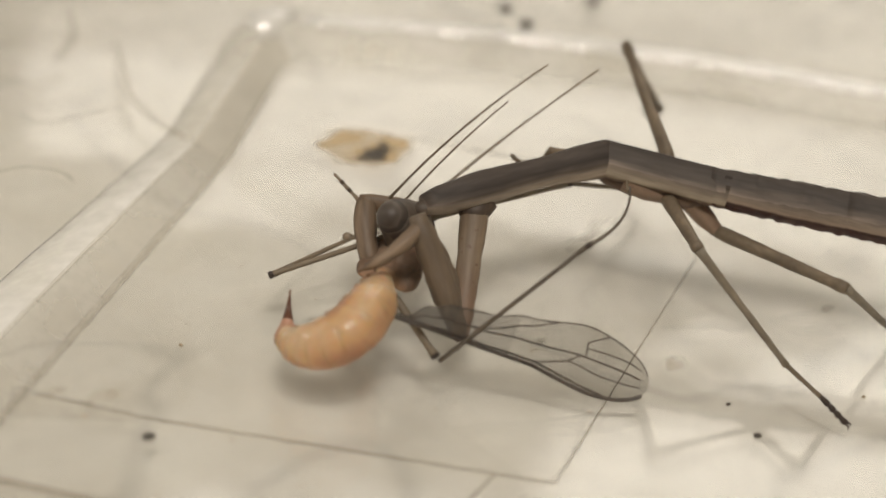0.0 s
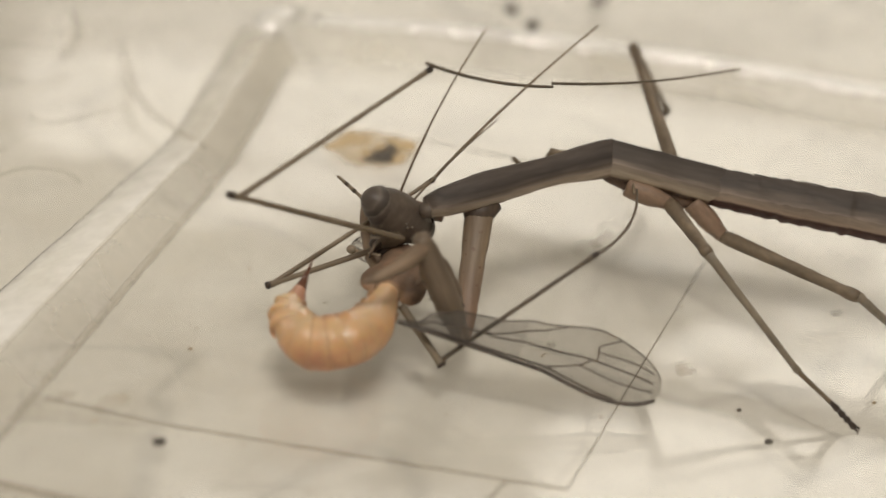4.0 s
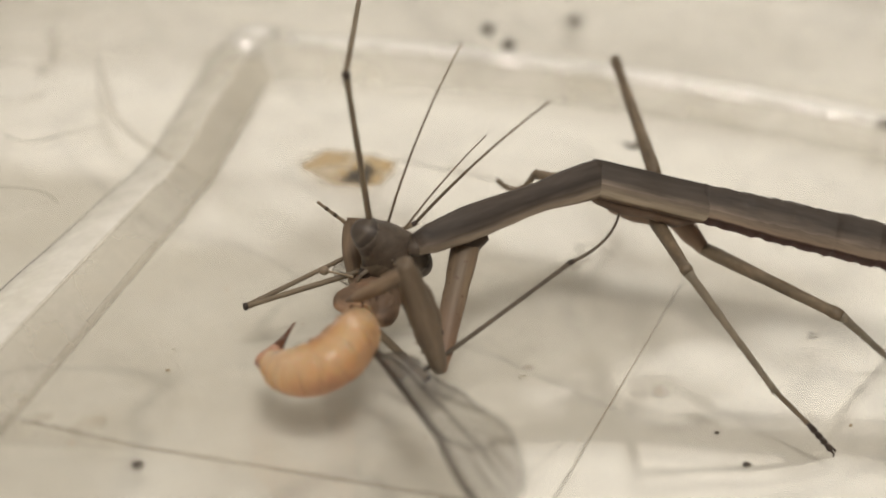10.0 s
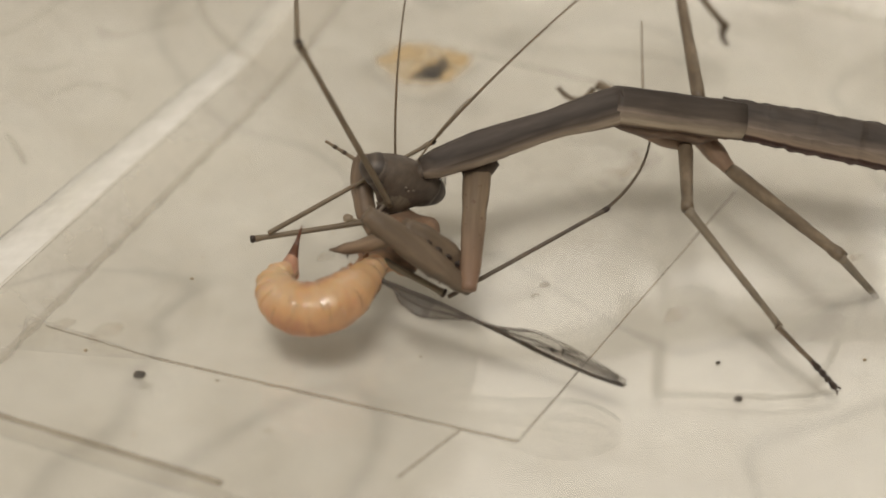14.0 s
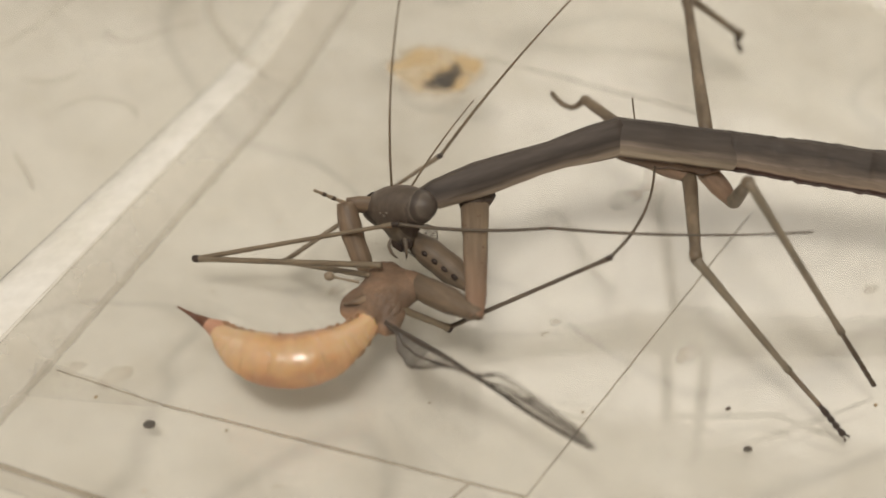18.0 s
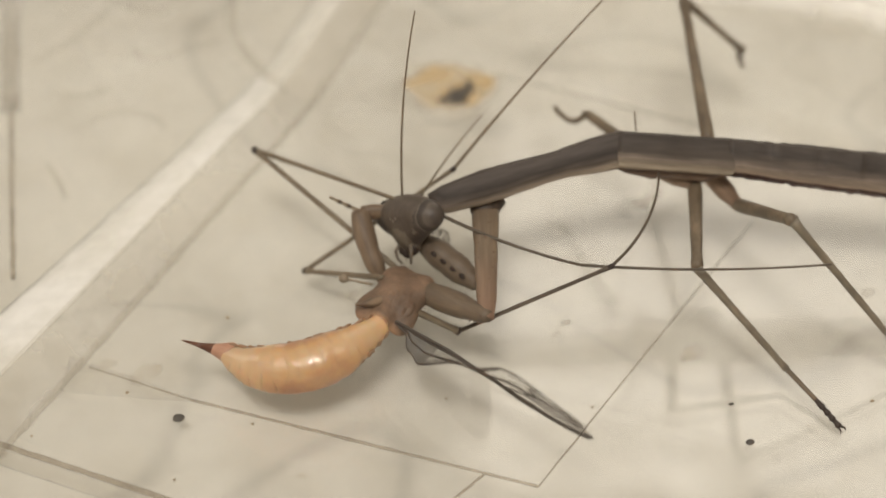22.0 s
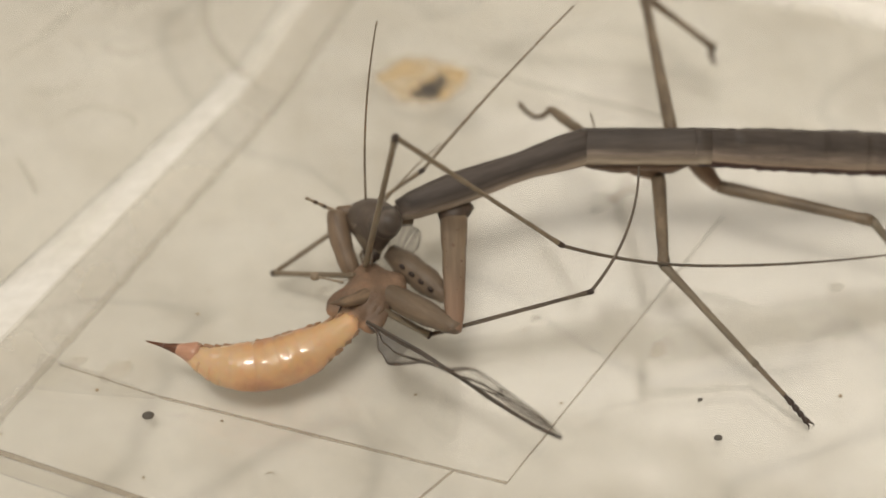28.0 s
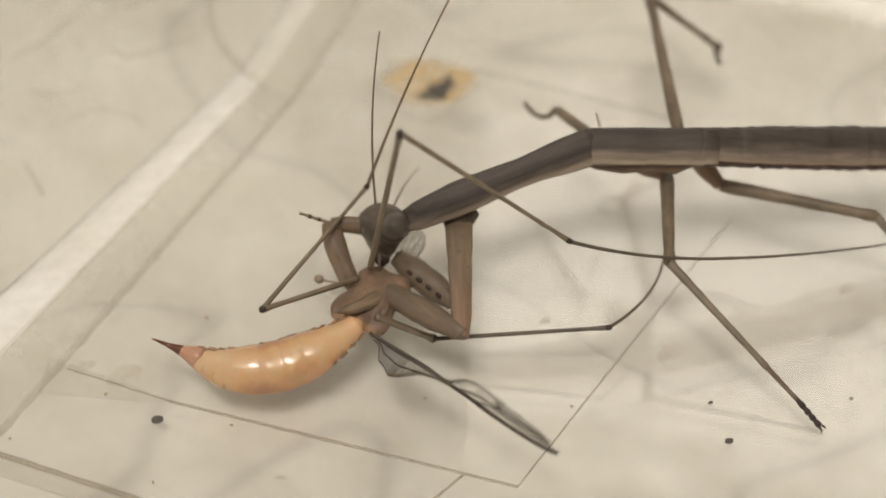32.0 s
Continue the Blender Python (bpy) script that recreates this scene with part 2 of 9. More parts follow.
def ringed_eye():
    """Dark facets with pale rings round the eye's outer end."""
    m, nodes, links, b = material("eye_facets", (0.1, 0.08, 0.07), 0.5)
    co, sp, ab, n, ad, r, ramp = (nodes.new("ShaderNode" + k) for k in ("TexCoord", "SeparateXYZ", "Math", "TexNoise", "Math", "MapRange", "ValToRGB"))
    links.new(co.outputs["Object"], sp.inputs[0])
    ab.operation, ad.operation = "ABSOLUTE", "MULTIPLY_ADD"
    links.new(sp.outputs["X"], ab.inputs[0])
    n.inputs["Scale"].default_value, n.inputs["Detail"].default_value = 700, 4
    links.new(co.outputs["Object"], n.inputs["Vector"])
    ad.inputs[1].default_value = 0.0007
    links.new(n.outputs["Fac"], ad.inputs[0])
    links.new(ab.outputs[0], ad.inputs[2])
    r.inputs["From Min"].default_value, r.inputs["From Max"].default_value = 0.0020, 0.0037
    links.new(ad.outputs[0], r.inputs["Value"])
    links.new(r.outputs[0], ramp.inputs["Fac"])
    stops = ((0.0, (0.17, 0.135, 0.105)), (0.12, (0.06, 0.046, 0.039)), (0.38, (0.085, 0.066, 0.055)), (0.46, (0.15, 0.125, 0.102)), (0.53, (0.05, 0.04, 0.035)), (0.72, (0.07, 0.055, 0.047)), (0.82, (0.125, 0.102, 0.084)), (1.0, (0.08, 0.063, 0.053)))
    e = ramp.color_ramp.elements
    while len(e) < len(stops):
        e.new(0.5)
    for k, (p, c) in enumerate(stops):
        e[k].position, e[k].color = p, (*c, 1)
    links.new(ramp.outputs["Color"], b.inputs["Base Color"])
    return m


M_EYE = ringed_eye()
M_DARK = chitin("dark_cuticle", (0.03, 0.02, 0.016), (0.055, 0.036, 0.028), (0.02, 0.015, 0.012))
def thorax_skin():
    """Chewed cuticle: mottled brown, passing into the peach skin of the abdomen at its hind end."""
    m, nodes, links, b = material("prey_thorax_cuticle", (0.3, 0.2, 0.14), 0.58)
    mixed = grain(m, nodes, links, b, ((0.13, 0.085, 0.058), (0.31, 0.20, 0.132), (0.105, 0.075, 0.053)), (420, 1900), 0.5, 0.0001)
    co, sp, n, w, r, mx = (nodes.new("ShaderNode" + k) for k in ("TexCoord", "SeparateXYZ", "TexNoise", "Math", "MapRange", "Mix"))
    links.new(co.outputs["Object"], sp.inputs[0])
    links.new(co.outputs["Object"], n.inputs["Vector"])
    n.inputs["Scale"].default_value = 500
    w.operation = "MULTIPLY_ADD"
    w.inputs[1].default_value = 0.0024
    links.new(n.outputs["Fac"], w.inputs[0])
    links.new(sp.outputs["X"], w.inputs[2])
    r.inputs["From Min"].default_value, r.inputs["From Max"].default_value = 0.0034, 0.0054
    links.new(w.outputs[0], r.inputs["Value"])
    mx.data_type = "RGBA"
    mx.inputs["B"].default_value = (0.66, 0.40, 0.235, 1)
    links.new(r.outputs[0], mx.inputs["Factor"])
    links.new(mixed, mx.inputs["A"])
    links.new(mx.outputs["Result"], b.inputs["Base Color"])
    b.inputs["Subsurface Weight"].default_value = 0.2
    b.inputs["Subsurface Radius"].default_value = (0.0010, 0.0005, 0.0003)
    b.inputs["Subsurface Scale"].default_value = 1.0
    return m




def upper_foreleg():
    """Olive-brown cuticle with a streak along it and dark flecks, redder towards its lower end."""
    m, nodes, links, b = material("upper_foreleg_cuticle", (0.3, 0.22, 0.15), 0.5)
    mixed = grain(m, nodes, links, b, ((0.13, 0.096, 0.066), (0.28, 0.208, 0.142), (0.12, 0.088, 0.062)), (1100, 3500), 0.25, 0.00008, (0.1, 1, 1))
    co, sp, r, mx, n, r2, mx2 = (nodes.new("ShaderNode" + k) for k in ("TexCoord", "SeparateXYZ", "MapRange", "Mix", "TexNoise", "MapRange", "Mix"))
    links.new(co.outputs["Object"], sp.inputs[0])
    r.inputs["From Min"].default_value, r.inputs["From Max"].default_value = 0.004, 0.010
    r.inputs["To Max"].default_value = 0.55
    links.new(sp.outputs["X"], r.inputs["Value"])
    mx.data_type = "RGBA"
    mx.inputs["B"].default_value = (0.30, 0.17, 0.115, 1)
    links.new(r.outputs[0], mx.inputs["Factor"])
    links.new(mixed, mx.inputs["A"])
    links.new(co.outputs["Object"], n.inputs["Vector"])
    n.inputs["Scale"].default_value, n.inputs["Detail"].default_value = 2600, 1
    r2.inputs["From Min"].default_value, r2.inputs["From Max"].default_value = 0.66, 0.72
    r2.inputs["To Max"].default_value = 0.6
    links.new(n.outputs["Fac"], r2.inputs["Value"])
    mx2.data_type = "RGBA"
    mx2.inputs["B"].default_value = (0.12, 0.06, 0.04, 1)
    links.new(r2.outputs[0], mx2.inputs["Factor"])
    links.new(mx.outputs["Result"], mx2.inputs["A"])
    links.new(mx2.outputs["Result"], b.inputs["Base Color"])
    b.inputs["Subsurface Weight"].default_value = 0.12
    b.inputs["Subsurface Radius"].default_value = (0.0008, 0.0005, 0.0003)
    b.inputs["Subsurface Scale"].default_value = 1.0
    return m


M_UPPER = upper_foreleg()
M_FLYSHIN = chitin("prey_shin_cuticle", (0.085, 0.068, 0.05), (0.14, 0.112, 0.083), (0.06, 0.047, 0.036))
M_FLYTHORAX = thorax_skin()
M_SPINE = chitin("pale_spine", (0.55, 0.48, 0.36), (0.62, 0.55, 0.44), (0.45, 0.36, 0.26))
M_ANT = chitin("antenna_cuticle", (0.13, 0.10, 0.065), (0.19, 0.15, 0.10), (0.09, 0.065, 0.04))
M_FLYLEG = chitin("prey_leg_cuticle", (0.165, 0.13, 0.088), (0.24, 0.195, 0.135), (0.12, 0.09, 0.062))
M_VEIN = chitin("wing_vein", (0.07, 0.058, 0.048), (0.11, 0.09, 0.075), (0.05, 0.04, 0.034))


def prey_skin():
    """Taut soft skin: peach along the middle, redder at the sides, wet in patches."""
    m, nodes, links, b = material("prey_abdomen_skin", (0.74, 0.47, 0.25), 0.42, coat=0.5)
    co = nodes.new("ShaderNodeTexCoord")
    sh = nodes.new("ShaderNodeAttribute")
    sh.attribute_name = "along_body"

    def cloud(scale, detail, lo, hi, to_lo, to_hi):
        n, r = nodes.new("ShaderNodeTexNoise"), nodes.new("ShaderNodeMapRange")
        n.inputs["Scale"].default_value, n.inputs["Detail"].default_value = scale, detail
        links.new(sh.outputs["Vector"], n.inputs["Vector"])
        for key, value in (("From Min", lo), ("From Max", hi), ("To Min", to_lo), ("To Max", to_hi)):
            r.inputs[key].default_value = value
        links.new(n.outputs["Fac"], r.inputs["Value"])
        return n, r.outputs[0]
    sp, ab = nodes.new("ShaderNodeSeparateXYZ"), nodes.new("ShaderNodeMath")
    links.new(co.outputs["Object"], sp.inputs[0])
    ab.operation = "ABSOLUTE"
    links.new(sp.outputs["Y"], ab.inputs[0])
    rr = nodes.new("ShaderNodeMapRange")
    rr.inputs["From Min"].default_value, rr.inputs["From Max"].default_value = 0.0004, 0.0021
    links.new(ab.outputs[0], rr.inputs["Value"])
    n1, f1 = cloud(420, 4, 0.3, 0.7, -0.3, 0.3)
    sm = nodes.new("ShaderNodeMath")
    sm.use_clamp = True
    links.new(rr.outputs[0], sm.inputs[0])
    links.new(f1, sm.inputs[1])
    ramp = nodes.new("ShaderNodeValToRGB")
    e = ramp.color_ramp.elements
    e.new(0.5)
    for k, (p, c) in enumerate(((0.0, (0.71, 0.455, 0.265)), (0.5, (0.67, 0.385, 0.195)), (1.0, (0.47, 0.235, 0.135)))):
        e[k].position, e[k].color = p, (*c, 1)
    links.new(sm.outputs[0], ramp.inputs["Fac"])
    links.new(ramp.outputs["Color"], b.inputs["Base Color"])
    n2, f2 = cloud(300, 2, 0.42, 0.60, 0.0, 1.0)
    links.new(f2, b.inputs["Coat Weight"])
    bp = nodes.new("ShaderNodeBump")
    bp.inputs["Strength"].default_value, bp.inputs["Distance"].default_value = 0.35, 0.00025
    n3, f3 = cloud(620, 3, 0, 1, 0, 1)
    links.new(f3, bp.inputs["Height"])
    links.new(bp.outputs[0], b.inputs["Normal"])
    links.new(bp.outputs[0], b.inputs["Coat Normal"])
    b.inputs["Subsurface Weight"].default_value = 0.45
    b.inputs["Subsurface Radius"].default_value = (0.0018, 0.0009, 0.0004)
    b.inputs["Subsurface Scale"].default_value = 1.0
    b.inputs["Coat Roughness"].default_value = 0.07
    return m


M_SKIN = prey_skin()
M_TERGITE = chitin("prey_back_cuticle", (0.27, 0.165, 0.10), (0.42, 0.26, 0.155), (0.20, 0.12, 0.08), rough=0.5)
M_TAIL = chitin("prey_tail_skin", (0.50, 0.27, 0.18), (0.60, 0.36, 0.25), (0.36, 0.17, 0.12), rough=0.35)
M_OVI = chitin("ovipositor_cuticle", (0.12, 0.05, 0.03), (0.20, 0.09, 0.05), (0.08, 0.035, 0.025), rough=0.3)


def wing_film(name, clear, share):
    m, nodes, links, b = material(name, (0.5, 0.48, 0.45), 0.2)
    out = nodes["Material Output"]
    tr, gl, df = nodes.new("ShaderNodeBsdfTransparent"), nodes.new("ShaderNodeBsdfGlossy"), nodes.new("ShaderNodeBsdfDiffuse")
    tr.inputs["Color"].default_value = (*clear, 1)
    df.inputs["Color"].default_value = (0.18, 0.167, 0.155, 1)
    gl.inputs["Roughness"].default_value = 0.16
    fr, gloss = gloss_factor(nodes, links, 0.04, 0.17, 3.0)
    m1, m2 = nodes.new("ShaderNodeMixShader"), nodes.new("ShaderNodeMixShader")
    m1.inputs["Fac"].default_value = share
    links.new(tr.outputs[0], m1.inputs[1])
    links.new(df.outputs[0], m1.inputs[2])
    links.new(gloss, m2.inputs["Fac"])
    links.new(m1.outputs[0], m2.inputs[1])
    links.new(gl.outputs[0], m2.inputs[2])
    links.new(m2.outputs[0], out.inputs["Surface"])
    return m


M_WING = wing_film("wing_film", (0.81, 0.80, 0.785), 0.14)
M_SMOKY = wing_film("smoky_wing_film", (0.72, 0.705, 0.69), 0.21)
M_ROOT = wing_film("wing_root_film", (0.51, 0.495, 0.48), 0.36)


def paper():
    m, nodes, links, b = material("cream_paper", (0.72, 0.68, 0.6), 0.85, spec=0.2)
    mixed = grain(m, nodes, links, b, ((0.53, 0.50, 0.435), (0.79, 0.765, 0.695), (0.78, 0.765, 0.71)), (34, 420), 0.35, 0.0003)
    # soft wandering creases, their shade painted into the colour as grey veins
    co, n, d, r = (nodes.new("ShaderNode" + k) for k in ("TexCoord", "TexNoise", "Math", "MapRange"))
    n.inputs["Scale"].default_value, n.inputs["Detail"].default_value, n.inputs["Distortion"].default_value = 30, 1.5, 0.6
    links.new(co.outputs["Object"], n.inputs["Vector"])
    d.operation = "SUBTRACT"
    d.inputs[1].default_value = 0.5
    links.new(n.outputs["Fac"], d.inputs[0])
    a = nodes.new("ShaderNodeMath")
    a.operation = "ABSOLUTE"
    links.new(d.outputs[0], a.inputs[0])
    for key, value in (("From Min", 0.0), ("From Max", 0.016), ("To Min", 0.66), ("To Max", 1.0)):
        r.inputs[key].default_value = value
    r.interpolation_type = "SMOOTHSTEP"
    links.new(a.outputs[0], r.inputs["Value"])
    mx = nodes.new("ShaderNodeMix")
    mx.data_type, mx.blend_type = "RGBA", "MULTIPLY"
    mx.inputs["Factor"].default_value = 0.55
    links.new(mixed, mx.inputs["A"])
    links.new(r.outputs[0], mx.inputs["B"])
    links.new(mx.outputs["Result"], b.inputs["Base Color"])
    return m


def plain(name, a, c, scale=30, rough=0.7):
    m, nodes, links, b = material(name, a, rough)
    grain(m, nodes, links, b, (a, c, a), (scale, scale * 8), 0.1, 0.0005)
    return m


M_PAPER = paper()
M_TABLE = plain("pale_table", (0.62, 0.57, 0.48), (0.70, 0.65, 0.56))
M_WALL = plain("painted_wall", (0.70, 0.66, 0.575), (0.74, 0.695, 0.61), 6)
M_PLASTIC = clear_plastic("clear_plastic", 0.13, (0.97, 0.968, 0.96), 0.08, low=0.085, wavy=0.14)
# Pale haze stands in for light reflected inside the ridge.
M_RIDGE = clear_plastic("pale_plastic_edge", 0.38, (0.97, 0.965, 0.95), 0.28, low=0.06, wavy=0.12, colour=(0.90, 0.88, 0.84))
M_TINTED = clear_plastic("grey_tinted_plastic", 0.14, (0.86, 0.845, 0.82), 0.16, low=0.05, wavy=0.25)
# Brighter copy of the ridge plastic: window reflection painted on its lower-left run.
M_RIDGE_LIT = clear_plastic("lit_plastic_edge", 0.78, (0.97, 0.965, 0.95), 0.25, low=0.09, wavy=0.12, colour=(0.95, 0.94, 0.91))
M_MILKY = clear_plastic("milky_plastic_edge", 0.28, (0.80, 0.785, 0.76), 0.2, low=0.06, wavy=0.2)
# Besides real gloss, white haze paints the glint of lip and corner.
M_LIP = clear_plastic("whitened_glossy_lip", 0.85, (0.97, 0.965, 0.95), 0.10, low=0.26, wavy=0.3, colour=(0.95, 0.94, 0.91))
M_GROOVE = clear_plastic("scored_plastic", 0.20, (0.83, 0.80, 0.755), 0.3, colour=(0.36, 0.32, 0.27))
M_DUST = chitin("dust", (0.30, 0.25, 0.18), (0.42, 0.36, 0.27), (0.2, 0.165, 0.12), rough=0.9)
M_SEAM = clear_plastic("seam_plastic", 0.05, (0.96, 0.953, 0.94), 0.5, low=0.0, colour=(0.5, 0.47, 0.42))
M_FRASS = chitin("frass", (0.085, 0.076, 0.066), (0.15, 0.135, 0.118), (0.06, 0.052, 0.045), rough=0.7)
M_CRUMB = chitin("crumb", (0.35, 0.28, 0.18), (0.45, 0.36, 0.24), (0.28, 0.2, 0.13), rough=0.7)


def stain_material(name, film, dense, share):
    """A thin dried film: what lies under it shows through, more so where it is thin."""
    m, nodes, links, b = material(name, dense, 0.9, spec=0.1)
    grain(m, nodes, links, b, (dense, film, dense), (260, 1100), 0.1, 0.0001)
    tr = nodes.new("ShaderNodeBsdfTransparent")
    mix = nodes.new("ShaderNodeMixShader")
    co, n, r = nodes.new("ShaderNodeTexCoord"), nodes.new("ShaderNodeTexNoise"), nodes.new("ShaderNodeMapRange")
    n.inputs["Scale"].default_value, n.inputs["Detail"].default_value = 330, 5
    r.inputs["From Min"].default_value, r.inputs["From Max"].default_value = 0.3, 0.7
    r.inputs["To Min"].default_value, r.inputs["To Max"].default_value = share[0], share[1]
    links.new(co.outputs["Object"], n.inputs["Vector"])
    links.new(n.outputs["Fac"], r.inputs["Value"])
    at, mu = nodes.new("ShaderNodeAttribute"), nodes.new("ShaderNodeMath")
    at.attribute_name, mu.operation = "thickness", "MULTIPLY"
    links.new(r.outputs[0], mu.inputs[0])
    links.new(at.outputs["Fac"], mu.inputs[1])
    links.new(mu.outputs[0], mix.inputs["Fac"])
    links.new(tr.outputs[0], mix.inputs[1])
    links.new(b.outputs[0], mix.inputs[2])
    links.new(mix.outputs[0], nodes["Material Output"].inputs["Surface"])
    return m


M_STAIN = stain_material("dried_yellow_stain", (0.60, 0.47, 0.28), (0.53, 0.385, 0.195), (0.25, 0.75))
M_SMUDGE = stain_material("faint_smudge", (0.50, 0.42, 0.31), (0.40, 0.32, 0.22), (0.0, 0.22))
M_SMEAR = stain_material("dark_smear", (0.13, 0.12, 0.11), (0.09, 0.085, 0.08), (0.40, 0.85))

# ---- mesh helpers (millimetres) ----


def mesh_object(name, bm, mat, parent=None, label="", smooth=True):
    me = bpy.data.meshes.new(name)
    for v in bm.verts:
        v.co *= MM
    bm.normal_update()
    bm.to_mesh(me)
    bm.free()
    if smooth:
        for p in me.polygons:
            p.use_smooth = True
    me.materials.append(mat)
    ob = new(name, me)
    if parent is not None:
        ob.parent = parent
    if label:
        tagged(ob, label)
    return ob


def part(name, bm, mat, parent, label="", smooth=True):
    return mesh_object(name, bm, mat, parent, label, smooth)


def tube(bm, spine, radii, sides=10, flat=(1.0, 1.0), close=True):
    """A skin round a line of points; radii along it; flat: scale across Y and Z."""
    rings = []
    n = len(spine)
    for k, p in enumerate(spine):
        d = (Vector(spine[min(k + 1, n - 1)]) - Vector(spine[max(k - 1, 0)])).normalized()
        side = Vector((0, 0, 1)).cross(d)
        side = side.normalized() if side.length > 1e-4 else Vector((0, 1, 0))
        up = d.cross(side).normalized()
        r = radii[k]
        rings.append([bm.verts.new(Vector(p) + side * (math.cos(a) * r * flat[0]) + up * (math.sin(a) * r * flat[1])) for a in (2 * math.pi * i / sides for i in range(sides))])
    for a, b in zip(rings, rings[1:]):
        for i in range(sides):
            bm.faces.new((a[i], a[(i + 1) % sides], b[(i + 1) % sides], b[i]))
    if close:
        bm.faces.new(rings[0][::-1])
        bm.faces.new(rings[-1])
    return rings


def limb(length, radius, steps=16, sag=0.0, side=0.0, flat=(1, 1), sides=10, rough=0.03, seed=1, start=0.0):
    """A limb along +X; radius(u) from 0 to 1; sag and side bow it along Z and Y."""
    bm = bmesh.new()
    rnd = random.Random(seed)
    us = [k / steps for k in range(steps + 1)]
    spine = [(start + (length - start) * u, side * 4 * u * (1 - u), sag * 4 * u * (1 - u)) for u in us]
    tube(bm, spine, [max(0.02, radius(u)) * (1 + rnd.uniform(-rough, rough)) for u in us], sides, flat)
    return bm


def lerp_stops(*stops):
    def f(u):
        for (a, x), (b, y) in zip(stops, stops[1:]):
            if u <= b:
                w = (u - a) / (b - a)
                w = w * w * (3 - 2 * w)
                return x + (y - x) * w
        return stops[-1][1]
    return f


def blob(bm, centre, size, rings=10, sides=14, bump=0.0, seed=0):
    """An ellipsoid with an uneven surface."""
    made = bmesh.ops.create_uvsphere(bm, u_segments=sides, v_segments=rings, radius=1)["verts"]
    for v in made:
        f = 1 + bump * noise.noise(v.co * 2.3 + Vector((seed * 7.1, 0, 0)))
        v.co = Vector(centre) + Vector((v.co.x * size[0], v.co.y * size[1], v.co.z * size[2])) * f
    return made


def box(bm, lo, hi):
    made = bmesh.ops.create_cube(bm, size=1)["verts"]
    for v in made:
        v.co = Vector([(lo[k] + hi[k]) / 2 + v.co[k] * (hi[k] - lo[k]) for k in range(3)])
    return made


# ---- the room ----
for name, lo, hi in (("floor", (-1800, -1800, -780), (1800, 1800, -740)), ("ceiling", (-1800, -1800, 1640), (1800, 1800, 1680)),
                     ("wall_north", (-1800, 1800, -780), (1800, 1850, 1680)), ("wall_south", (-1800, -1850, -780), (1800, -1800, 1680)),
                     ("wall_east", (1800, -1850, -780), (1850, 1850, 1680)), ("wall_west", (-1850, -1850, -780), (-1800, 1850, 1680))):
    bm = bmesh.new()
    box(bm, lo, hi)
    tagged(mesh_object(name, bm, M_WALL, smooth=False), "plain cream painted surface of the room", "room", kind="structure")

bm = bmesh.new()
box(bm, (-500, -350, -42), (500, 350, -4))
bmesh.ops.bevel(bm, geom=bm.edges[:], offset=3, segments=2, affect="EDGES")
table = new("table")
tagged(table, "pale worktop under the clear box", "table")
part("tabletop", bm, M_TABLE, table, smooth=False)
for x in (-440, 440):
    for y in (-300, 300):
        bm = bmesh.new()
        box(bm, (x - 25, y - 25, -740), (x + 25, y + 25, -42))
        part("leg", bm, M_TABLE, table, smooth=False)


def crumpled(x0, x1, y0, y1, n, z, height, seed):
    bm = bmesh.new()
    grid = []
    for j in range(n + 1):
        row = []
        for i in range(n + 1):
            x, y = x0 + (x1 - x0) * i / n, y0 + (y1 - y0) * j / n
            h = noise.fractal(Vector((x * 0.035 + seed, y * 0.035, 0)), 0.9, 2.0, 5)
            row.append(bm.verts.new((x, y, z + height * h)))
        grid.append(row)
    for j in range(n):
        for i in range(n):
            bm.faces.new((grid[j][i], grid[j][i + 1], grid[j + 1][i + 1], grid[j + 1][i]))
    return bm


sheet = mesh_object("paper_sheet", crumpled(-130, 150, -110, 150, 150, -1.9, 0.5, 3), M_PAPER)
tagged(sheet, "cream paper lying under the clear plastic box", "paper")

# ---- the clear box ----
# Rings round its base, counter-clockwise: the flat base, the crest of the ridge, its outer foot, the flange and the walls.
FOOT = [(-38.6, -32.0), (62.0, -60.0), (66.0, 24.0), (28.0, 36.0), (-7.8, 38.8), (-14.2, 20.0)]
CREST = [(-43.4, -33.0), (65.0, -63.0), (70.0, 25.5), (24.0, 40.5), (-9.5, 42.0), (-17.0, 19.5)]
OUTER = [(-50.4, -32.6), (69.0, -67.0), (74.0, 30.0), (26.0, 44.5), (-12.0, 46.0), (-19.5, 22.5)]
FLANGE = [(-66.0, -42.0), (86.0, -84.0), (92.0, 54.0), (30.0, 66.0), (-30.0, 66.0), (-48.0, 22.0)]
RIM = [(-86.0, -56.0), (104.0, -104.0), (112.0, 70.0), (32.0, 88.0), (-44.0, 88.0), (-68.0, 24.0)]
box_thing = new("plastic_box")
tagged(box_thing, "clear plastic box with a moulded base ridge, on cream paper", "box")


def blend_loop(a, b, w):
    return [tuple(Vector(p) * (1 - w) + Vector(q) * w) for p, q in zip(a, b)]


